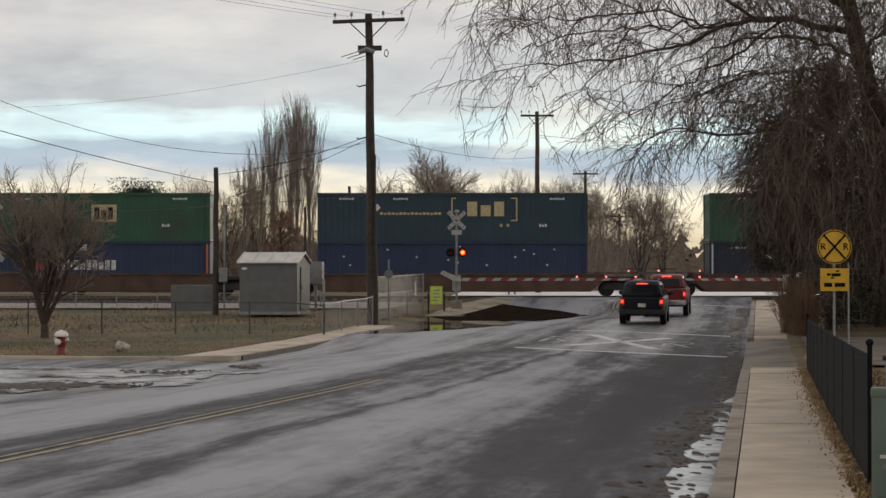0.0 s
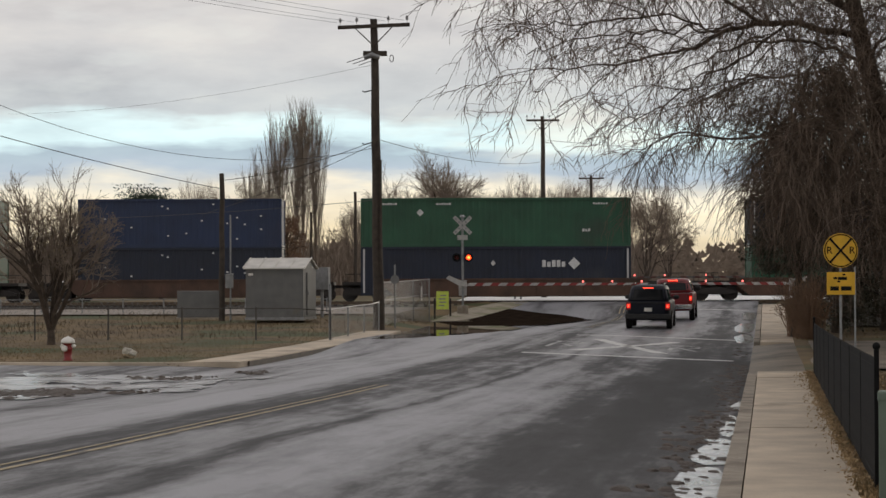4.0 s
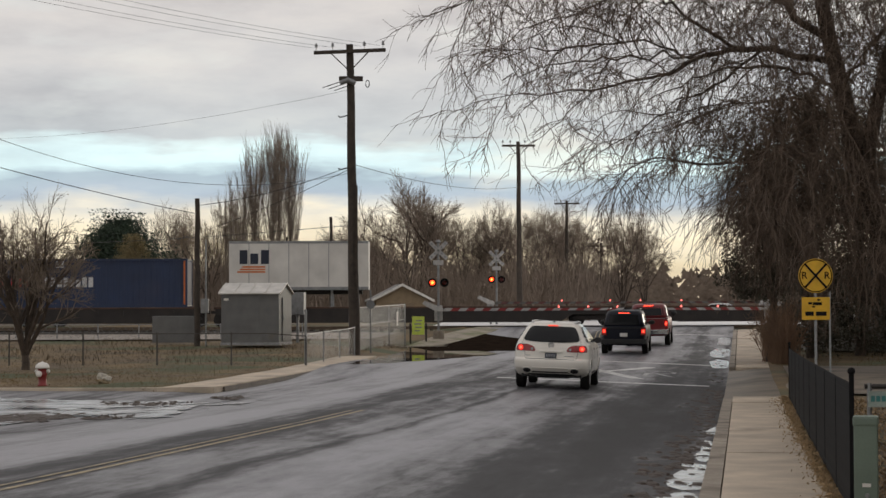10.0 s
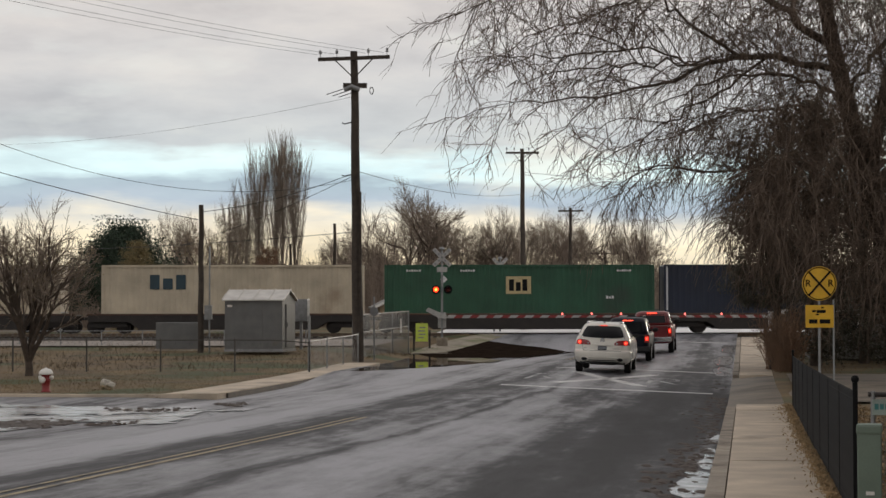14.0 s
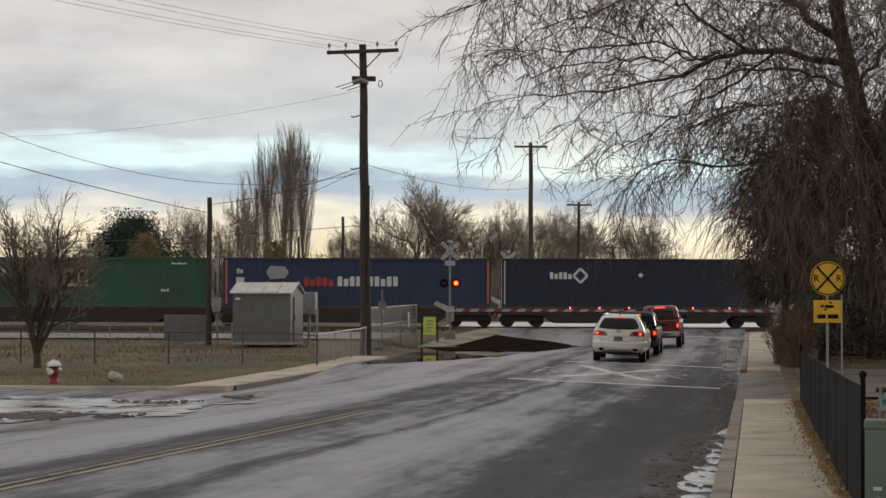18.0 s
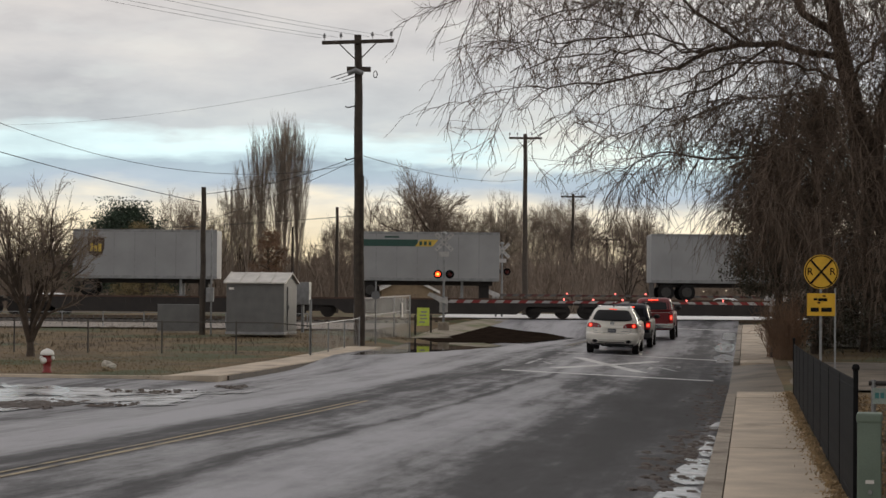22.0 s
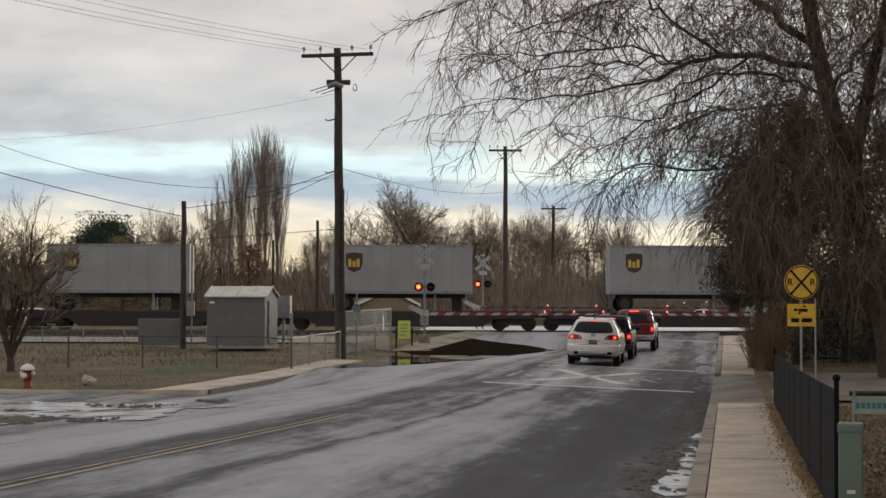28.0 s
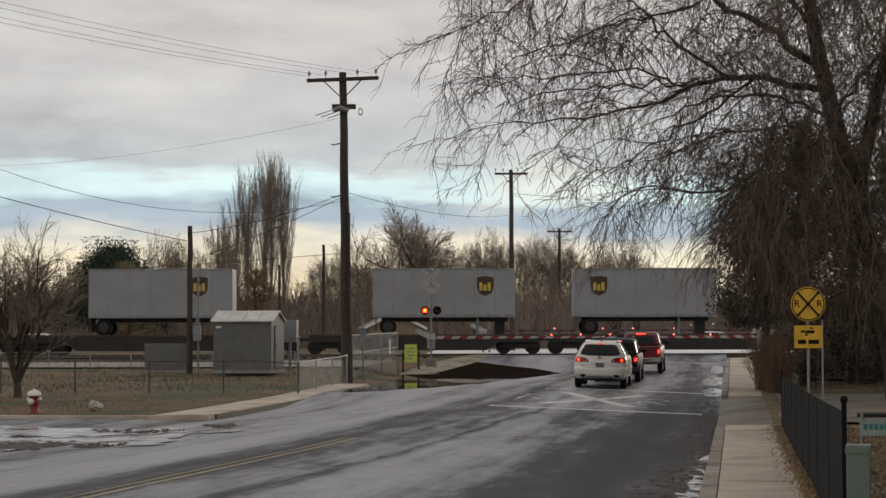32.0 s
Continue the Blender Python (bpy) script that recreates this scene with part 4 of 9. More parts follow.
def t_sign_orange(top, L):
    bm = bmesh.new()
    plate(bm, -L * 0.41, -L * 0.06, 2.75, 3.5)
    part("orange_panel", bm, M_ORANGE, top, "orange name panel")
    bm = bmesh.new()
    bars(bm, -L * 0.39, -L * 0.08, 2.9, 3.35, 6, -1.323)
    part("panel_lettering", bm, M_BLACK, top)


def bogie(parent, x):
    bm = bmesh.new()
    for s in (-1, 1):
        slab(bm, [(x - 1.15, 0.42), (x - 0.6, 0.36), (x + 0.6, 0.36), (x + 1.15, 0.42), (x + 1.15, 0.56), (x + 0.45, 0.78), (x - 0.45, 0.78), (x - 1.15, 0.56)], s * 1.0 - 0.08, s * 1.0 + 0.08)
    box(bm, x - 0.25, x + 0.25, -1.1, 1.1, 0.45, 0.8)
    b = part("bogie", bm, M_STEELDK, parent)
    for dx in (-0.88, 0.88):
        for s in (-1, 1):
            bm = bmesh.new()
            wheel_disc(bm, x + dx, s * 0.77, 0.43, 0.43, 0.13)
            part("wheel", bm, M_STEELDK, b)
        bm = bmesh.new()
        tube(bm, [(x + dx, -0.75, 0.43), (x + dx, 0.75, 0.43)], 0.08, 8)
        part("axle", bm, M_STEELDK, b)


def well_car(span):
    """A deep well car for stacked boxes: side sills with posts, raised end platforms over the bogies."""
    top = empty("well_car", Matrix(), "rusty dark well car carrying stacked containers", "railcar", "railcars of the train")
    h = span / 2
    bm = bmesh.new()
    for s in (-1, 1):
        slab(bm, [(-h + 3.2, 0.30), (h - 3.2, 0.30), (h - 2.4, 0.95), (h - 2.4, 1.32), (-h + 2.4, 1.32), (-h + 2.4, 0.95)], s * 1.42 - 0.05, s * 1.42 + 0.05)
        box(bm, -h + 2.4, h - 2.4, s * 1.42 - 0.12, s * 1.42 + 0.12, 1.26, 1.36)
        for i in range(11):
            x = -h + 3.4 + i * (span - 6.8) / 10
            box(bm, x - 0.05, x + 0.05, s * 1.48 - 0.04, s * 1.48 + 0.04, 0.32, 1.28)
    part("side_sill", bm, M_BROWN, top)
    part("well_floor", boxed(-h + 3.2, h - 3.2, -1.36, 1.36, 0.27, 0.34), M_STEELDK, top)
    for e in (-1, 1):
        bm = bmesh.new()
        box(bm, min(e * h, e * (h - 2.6)), max(e * h, e * (h - 2.6)), -1.2, 1.2, 1.0, 1.18)
        box(bm, min(e * h, e * (h - 2.6)), max(e * h, e * (h - 2.6)), -0.4, 0.4, 0.72, 1.0)
        p = part("end_platform", bm, M_STEELDK, top)
        for y in (-1.15, 1.15):
            bm = bmesh.new()
            tube(bm, [(e * (h - 0.2), y, 1.15), (e * (h - 0.2), y, 1.65), (e * (h - 1.4), y, 1.65), (e * (h - 1.4), y, 1.15)], 0.02, 5)
            part("handrail", bm, M_STEELDK, p)
        bogie(top, e * (h - 1.3))
    part("coupler", boxed(-h - 0.3, h + 0.3, -0.13, 0.13, 0.8, 0.98), M_STEELDK, top)
    return top


def flat_car(span):
    """A low spine flat car: centre sill, side sills hung with gear, decking and bogies at both ends."""
    top = empty("flat_car", Matrix(), "long black low flat car of the train", "railcar", "railcars of the train")
    h = span / 2
    bm = bmesh.new()
    for s in (-1, 1):
        slab(bm, [(-h + 0.2, 0.72), (-h + 2.6, 0.70), (-h + 3.3, 0.24), (h - 3.3, 0.24), (h - 2.6, 0.70), (h - 0.2, 0.72), (h - 0.2, 1.06), (-h + 0.2, 1.06)], s * 1.32 - 0.05, s * 1.32 + 0.05)
        for i in range(int(span / 1.5)):
            x = -h + 1.2 + i * 1.5
            box(bm, x - 0.04, x + 0.04, s * 1.39 - 0.03, s * 1.39 + 0.03, 0.74, 1.04)
    part("side_sill", bm, M_STEELDK, top)
    part("deck", boxed(-h + 0.1, h - 0.1, -1.35, 1.35, 1.06, 1.13), M_STEELDK, top)
    bm = boxed(-h + 0.15, h - 0.15, -1.40, -1.37, 1.10, 1.19)
    part("edge_rail", bm, M_BROWN, top)
    for e in (-1, 1):
        bogie(top, e * (h - 1.35))
    part("coupler", boxed(-h - 0.2, h + 0.2, -0.13, 0.13, 0.8, 0.98), M_STEELDK, top)
    return top


G_GREEN = "green corrugated steel shipping container with a tan logo patch"
G_NAVY = "dark navy steel shipping container with white markings"
G_STACK = "blue steel shipping container with white block lettering"
DECK = 1.15
# centre (metres along the line at the start), upper and lower box
STACKS = [
    (24.0, ("green", [m_small], "plain green steel shipping container"), ("navy", [m_small], G_NAVY)),
    (0.57, ("teal", [m_bracket, m_small], "dark blue-green container with faded yellow bracketed lettering"), ("blue", [m_scatter], "plain blue steel shipping container")),
    (-22.0, ("green", [m_patch_dark, m_small], G_GREEN), ("blue", [m_stack], G_STACK)),
    (-46.0, ("navy", [m_umax_right], G_NAVY), ("navy", [m_umax_right], G_NAVY)),
    (-69.15, ("blue", [m_stack], G_STACK), ("beige", [m_graffiti], "beige steel container with dark scrawled paint")),
    (-92.25, ("navy", [m_umax], G_NAVY), ("green", [m_patch_mid], G_GREEN)),
    (-115.6, ("green", [m_small], "plain green steel shipping container"), ("navy", [m_umax_right], G_NAVY)),
    (-153.4, ("green", [m_patch_mid, m_small], G_GREEN), ("green", [m_hub], "green container with a white gabled badge")),
]
# left and right end in metres, what it is
PX = 29.6


def span_of(a, b):
    return ((a + b) / 2 - 784) / PX, (b - a) / PX


SINGLES = [
    (-4625, -4147, "green", [m_patch_mid, m_small], G_GREEN, None), (-5152, -4674, "navy", [m_umax], G_NAVY, (1, -1)),
    (-5648, -5170, "green", [m_patch_mid, m_small], G_GREEN, None), (-6155, -5677, "green", [m_patch_mid, m_small], G_GREEN, None),
    (-6652, -6180, "blue", [m_stack_white], G_STACK, (-1,)), (-7190, -6708, "white", [m_scatter], "white ribbed steel container with grime streaks", None),
    (-8875, -8397, "blue", [m_stack], G_STACK, (1,)), (-10558, -10080, "blue", [m_stack], G_STACK, (-1, 1)),
    (-11065, -10592, "navy", [m_umax_right], G_NAVY, (-1,)), (-11560, -11082, "green", [m_patch_mid, m_small], G_GREEN, None),
    (-12060, -11597, "beige", [m_blue_logo], "beige steel container with blue-grey lettering", None),
    (-12610, -12132, "beige", [m_blue_logo], "beige steel container with blue-grey lettering", None),
    (-13288, -12810, "white", [m_round_logo], "white refrigerated container with a round dark logo", None),
    (-13822, -13345, "green", [m_patch_mid, m_small], G_GREEN, None), (-14361, -13883, "green", [m_patch_mid, m_small], G_GREEN, None),
    (-14872, -14397, "navy", [m_umax], G_NAVY, (-1, 1)), (-15364, -14890, "blue", [m_stack], G_STACK, (-1, 1)),
    (-15858, -15390, "green", [m_patch_mid, m_small], G_GREEN, None),
]
T_PLAIN = "long silver-grey box trailer on a flat car"
T_SHIELD = "silver-grey box trailer with a brown shield badge"
T_BAND = "silver-grey box trailer with green stripe and yellow flash"
TRAILERS = [
    (-8324, -8077, "white short trailer with navy lettering and orange stripes", [t_logo_blue]), (-9460, -9208, "plain white short box trailer", []),
    (-10009, -9759, "white short box trailer with an orange name panel", [t_sign_orange]),
    (-16341, -15938, T_PLAIN, []), (-16998, -16609, T_SHIELD, [t_shield(-0.40)]), (-17546, -17068, T_SHIELD, [t_shield(-0.39)]), (-18100, -17628, T_SHIELD, [t_shield(0.385)]),
    (-18624, -18369, T_BAND, [t_band]), (-19124, -18869, T_SHIELD, [t_shield(-0.34)]), (-19627, -19377, T_BAND, [t_band]), (-20125, -19866, T_BAND, [t_band]),
    (-20475, -20217, T_SHIELD, [t_shield(0.31)]), (-20735, -20492, T_SHIELD, [t_shield(-0.36)]), (-21008, -20753, T_SHIELD, [t_shield(0.31)]), (-21280, -21028, T_SHIELD, [t_shield(-0.32)]),
    (-21530, -21287, T_SHIELD, [t_shield(0.33)]), (-21800, -21551, T_PLAIN, []), (-22130, -21880, T_SHIELD, [t_shield(0.31)]), (-22604, -22352, T_PLAIN, []),
    (-22883, -22631, T_SHIELD, [t_shield(-0.33)]), (-23396, -23143, T_SHIELD, [t_shield(-0.33)]), (-23892, -23640, T_SHIELD, [t_shield(-0.33)]), (-24392, -24140, T_SHIELD, [t_shield(-0.33)]),
    (-24738, -24485, T_SHIELD, [t_shield(0.30)]), (-25229, -24978, T_SHIELD, [t_shield(0.30)]), (-25738, -25486, T_SHIELD, [t_shield(0.30)]), (-26229, -25977, T_SHIELD, [t_shield(0.30)]),
    (-26974, -26722, T_SHIELD, [t_shield(-0.33)]), (-27332, -27080, T_SHIELD, [t_shield(0.29)]), (-27834, -27580, T_SHIELD, [t_shield(0.27)]), (-28334, -28082, T_PLAIN, []),
]


def make_train():
    flats, wells = {}, []
    # stacked boxes in well cars
    cells = [c for c, *_ in STACKS] + [-134.5]
    for c, upper, lower in STACKS:
        for z, (tone, marks, label) in ((0.36, lower), (3.28, upper)):
            ends = (1, -1) if tone == "navy" else ((1, -1) if tone == "blue" and marks == [m_stack] else None)
            ob = container(tone, 16.15, marks, label, RAIL_Z + z, ends=ends)
            ob.location.x, ob.location.y = c, TRACK_Y
            rolls(ob)
    for z, tone in ((0.36, "navy"), (3.28, "blue")):
        ob = container(tone, 12.19, [m_scatter], "plain dark steel shipping container", RAIL_Z + z)
        ob.location.x, ob.location.y = -134.5, TRACK_Y
        rolls(ob)
    cells.sort(reverse=True)
    edges = [cells[0] + 11.7] + [(a + b) / 2 for a, b in zip(cells, cells[1:])] + [cells[-1] - 10.6]
    first = None
    for i, c in enumerate(cells):
        ob = well_car(edges[i] - edges[i + 1] - 0.5)
        ob.location = ((edges[i] + edges[i + 1]) / 2, TRACK_Y, RAIL_Z)
        rolls(ob)
    lead = well_car(23.0)
    lead.location = (edges[0] + 11.8, TRACK_Y, RAIL_Z)
    rolls(lead)
    # single boxes and trailers on flat cars
    load = []
    for a, b, tone, marks, label, ends in SINGLES:
        c, n = span_of(a, b)
        ob = container(tone, n, marks, label, RAIL_Z + DECK + 0.05, ends=ends)
        ob.location.x, ob.location.y = c, TRACK_Y
        rolls(ob)
        load.append((c, n))
    for a, b, label, marks in TRAILERS:
        c, n = span_of(a, b)
        ob = trailer(n, label, marks, CM["white"] if "white" in label else None)
        ob.location = (c, TRACK_Y, RAIL_Z + DECK)
        rolls(ob)
        load.append((c, n))
    load.sort(reverse=True)
    cuts = [edges[-1]]
    for (c0, n0), (c1, n1) in zip(load, load[1:]):
        cuts.append((c0 - n0 / 2 + c1 + n1 / 2) / 2)
    cuts.append(load[-1][0] - 12)
    full = [cuts[0]]
    hold = cuts[0]
    for k in cuts[1:]:
        if hold - k < 13:          # short trailers ride in pairs
            continue
        n = max(1, round((hold - k) / 24))
        full += [hold - (hold - k) * (i + 1) / n for i in range(n)]
        hold = k
    for a, b in zip(full, full[1:]):
        ob = flat_car(a - b - 0.45)
        ob.location = ((a + b) / 2, TRACK_Y, RAIL_Z)
        rolls(ob)


make_train()


# ---- street furniture ----
def ground_at(x, y):
    u, v = to_uv(x, y)
    return road_z(x, y) if KERB_L < u < KERB_R else ground_z(x, y)


def insulator(parent, x, z, r=0.06):
    bm = bmesh.new()
    lathe(bm, [(0.012, -0.16), (0.014, 0.0), (r, 0.02), (r * 0.7, 0.07), (r * 0.9, 0.09), (r * 0.5, 0.17), (0.02, 0.19)], 10, Matrix.Translation((x, 0, z)))
    part("insulator", bm, M_GALV, parent)


def utility_pole(x, y, top_z, lean, arm, r0, r1, label, base=None, arm_drop=0.3, arm_tilt=0.0, second=False, boxes=False, yaw=0.0):
    b = ground_at(x, y) if base is None else base
    top = empty("utility_pole", pose(x, y, b, 0, 0, yaw), label, "utility pole", "utility poles")
    h = top_z - b
    bm = bmesh.new()
    n = 10
    tube(bm, [(lean * k / n + 0.015 * math.sin(k * 1.7), 0, -0.3 * (k == 0) + h * k / n) for k in range(n + 1)], [r0 + (r1 - r0) * k / n for k in range(n + 1)], 14)
    part("shaft", bm, M_POLE, top)
    if arm:
        z = h - arm_drop
        bm = bmesh.new()
        a = math.radians(arm_tilt)
        ca, sa = math.cos(a), math.sin(a)
        pts = [(-arm / 2, -0.09), (arm / 2, -0.09), (arm / 2, 0.06), (-arm / 2, 0.06)]
        slab(bm, [(lean + px * ca - pz * sa, z + px * sa + pz * ca) for px, pz in pts], -r1 - 0.12, -r1 - 0.01)
        part("crossarm", bm, M_POLE, top)
        for s in (-1, 1):
            bm = bmesh.new()
            tube(bm, [(lean + s * arm * 0.27, -r1 - 0.13, z - 0.05 + s * arm * 0.27 * sa), (lean, -r1 - 0.03, z - 0.85)], 0.025, 6)
            part("brace", bm, M_POLE, top)
        for q in (-0.47, -0.24, 0.2, 0.46):
            insulator(top, lean + q * arm, z + q * arm * sa + 0.22, 0.075)
    if second:
        z = h - 1.45
        bm = bmesh.new()
        box(bm, lean - 0.45, lean + 0.55, -r1 - 0.16, -r1 + 0.02, z - 0.12, z + 0.08)
        part("bracket_arm", bm, M_POLE, top)
        for q in (-0.42, 0.25):
            bm = bmesh.new()
            lathe(bm, [(0.05, 0), (0.11, 0.02), (0.12, 0.42), (0.05, 0.46)], 12, Matrix.Translation((lean + q, -r1 - 0.1, z - 0.2)) @ pose(0, 0, 0, 0, 70 if q < 0 else -70))
            part("cutout", bm, M_GALV, top)
        for k in range(3):
            bm = bmesh.new()
            tube(bm, [(lean - 0.3 + k * 0.12, -0.1, z - 0.1 - k * 0.1), (lean - 1.15 + k * 0.25, -0.1, z - 0.38 - k * 0.06)], 0.018, 5)
            part("spacer_rod", bm, M_WIRE, top)
        bm = bmesh.new()
        tube(bm, [(lean + 0.74 + 0.08 * math.cos(t), -0.1, z - 0.22 + 0.15 * math.sin(t)) for t in [k * math.pi / 6 for k in range(13)]], 0.02, 5)
        part("cable_loop", bm, M_WIRE, top)
        for z2 in (h - 3.0, h - 5.2):
            bm = bmesh.new()
            tube(bm, [(lean - 0.1, -0.1, z2), (lean - 0.4, -0.1, z2 - 0.08), (lean - 0.5, -0.1, z2 - 0.02)], 0.03, 6)
            part("hook", bm, M_WIRE, top)
        bm = bmesh.new()
        box(bm, r0 * 0.2, r0 * 0.2 + 0.1, -r0 - 0.05, -r0 + 0.05, 2.2, 7.0)
        part("conduit", bm, M_POLE, top)
    if boxes:
        part("meter_box", boxed(0.18, 0.52, -0.16, 0.12, 1.5, 2.15, 0.02), M_GALV, top, "grey meter box")
        bm = bmesh.new()
        tube(bm, [(0.4, 0, 0), (0.4, 0, h * 0.72)], 0.04, 8)
        part("conduit", bm, M_GALV, top)
    return top


P_MAIN = utility_pole(-2.95, 83.0, 12.80, -0.17, 3.02, 0.245, 0.15, "tall dark wooden utility pole with crossarm and insulators", base=-0.15, arm_tilt=2.2, second=True)
P_TWO = utility_pole(7.0, 146.0, 13.95, -0.05, 2.45, 0.22, 0.14, "dark wooden utility pole with one crossarm behind the railway")
P_THREE = utility_pole(-10.35, 90.0, 6.72, 0.02, 0, 0.14, 0.11, "short dark wooden pole with a meter box", base=0.0, boxes=True)
P_FOUR = utility_pole(13.95, 195.0, 12.2, 0.1, 2.5, 0.2, 0.13, "distant wooden utility pole with a crossarm")
P_FIVE = utility_pole(-7.1, 150.0, 8.6, 0, 0, 0.15, 0.11, "plain wooden pole before the far trees")
P_SIX = utility_pole(-11.5, 165.0, 7.6, 0, 0, 0.13, 0.1, "plain wooden pole before the far trees")
P_SEVEN = utility_pole(19.2, 215.0, 8.6, 0, 3.2, 0.17, 0.12, "distant wooden utility pole with a crossarm")
P_EIGHT = utility_pole(26.0, 255.0, 8.9, 0, 3.4, 0.17, 0.12, "distant wooden utility pole with a crossarm")


def wires():
    """Hanging lines, each a cable of its own."""
    def cable(a, b, sag, r=0.013):
        a, b = Vector(a), Vector(b)
        pts = [a.lerp(b, k / 20) - Vector((0, 0, sag * 4 * (k / 20) * (1 - k / 20))) for k in range(21)]
        bm = bmesh.new()
        tube(bm, pts, r, 5)
        tagged(part("overhead_cable", bm, M_WIRE), "thin dark overhead cable between poles", "cable", "overhead cables")
    zt = 12.66
    for q, dz in ((-1.55, 0.0), (-0.85, 0.03), (0.47, 0.07), (1.25, 0.1)):
        cable((-3.12 + q, 83, zt + dz), (-26.0 + q * 0.9, 48.0, 13.8 + dz), 0.6, 0.0065)
    cable((-3.1, 83, 10.9), (-29, 130, 12.9), 0.5, 0.006)
    cable((-3.05, 83, 7.7), (-10.35, 90, 6.4), 0.25)
    cable((-3.05, 83, 7.6), (-12.5, 100, 5.2), 0.2, 0.012)
    cable((-10.35, 90, 6.02), (-22.0, 60, 8.85), 0.32, 0.017)
    cable((-3.05, 83, 7.4), (-21.0, 62, 10.95), 2.3, 0.010)
    cable((-3.0, 83, 7.75), (7.0, 146, 10.6), 0.5, 0.014)
    cable((-3.0, 83, 5.2), (-34.0, 120, 5.7), 0.4, 0.012)
    cable((7.0, 146, 12.2), (45.0, 150, 12.0), 0.8, 0.014)
    cable((7.0, 146, 12.9), (13.95, 195, 11.8), 0.5, 0.012)
    cable((13.95, 195, 11.6), (26.0, 255, 8.6), 0.5, 0.012)


wires()


def bungalow():
    """Steel signal cabin with a pale low-pitched roof, door, vents and base frame."""
    top = empty("signal_cabin", pose(-9.05, 88.0, 0.08, 0, 0, -9.1), "grey steel signal cabin with a pale gabled roof", "cabin")
    w, d, e, r = 2.62, 2.5, 2.28, 2.72
    part("wall", boxed(0, w, 0, d, 0.12, e), M_SHED, top)
    bm = bmesh.new()
    for y0, y1 in ((-0.12, d / 2), (d + 0.12, d / 2)):
        za = e - 0.02
        vs = [bm.verts.new(p) for p in ((-0.1, y0, za), (w + 0.1, y0, za), (w + 0.1, y1, r), (-0.1, y1, r), (-0.1, y0, za + 0.05), (w + 0.1, y0, za + 0.05), (w + 0.1, y1, r + 0.05), (-0.1, y1, r + 0.05))]
        for f in ((0, 1, 2, 3), (7, 6, 5, 4), (0, 4, 5, 1), (1, 5, 6, 2), (3, 2, 6, 7), (0, 3, 7, 4)):
            bm.faces.new([vs[i] for i in f])
    roof = part("roof", bm, M_SHEDROOF, top)
    for i in range(5):
        x = i * (w + 0.2) / 4 - 0.1
        bm = bmesh.new()
        tube(bm, [(x, -0.12, e + 0.05), (x, d / 2, r + 0.07)], 0.025, 5)
        part("roof_seam", bm, M_SHEDROOF, roof)
    bm = bmesh.new()
    slab(bm, [(0, e), (d, e), (d / 2, r - 0.02)], 0, 0.04)
    g = part("gable", bm, M_SHED, top)
    g.matrix_basis = pose(w, 0, 0, 0, 0, 90)
    door = part("door", boxed(w, w + 0.05, 0.6, 1.6, 0.2, 2.1, 0.01), M_SHED, top)
    part("handle", boxed(w + 0.05, w + 0.09, 0.7, 0.75, 1.1, 1.3), M_GALV, door)
    part("panel_seam", boxed(1.7, 1.72, -0.012, 0, 0.14, e - 0.05), M_SHED, top)
    part("vent", boxed(0.12, 0.34, -0.03, 0, 1.98, 2.08), M_WHITE, top)
    part("base_frame", boxed(-0.03, w + 0.03, -0.03, d + 0.03, 0, 0.12), M_GALV, top)


bungalow()
box_top = empty("equipment_cabinet", pose(-6.0, 92.5, 0.1, 0, 0, -9.1), "small pale equipment cabinet on a stand", "cabinet")
part("body", boxed(-0.35, 0.35, 0, 0.5, 1.3, 2.35, 0.02), M_GALV, box_top)
part("stand", boxed(-0.06, 0.06, 0.2, 0.32, 0, 1.3), M_GALV, box_top)
low = empty("relay_box", pose(-11.6, 91.5, 0.02, 0, 0, -3), "low grey-blue relay cabinet beside the pole", "cabinet")
part("body", boxed(-1.0, 1.0, 0, 0.7, 0.12, 1.35, 0.03), M_SHED, low)
part("plinth", boxed(-1.05, 1.05, -0.05, 0.75, 0, 0.12), M_KERB, low)


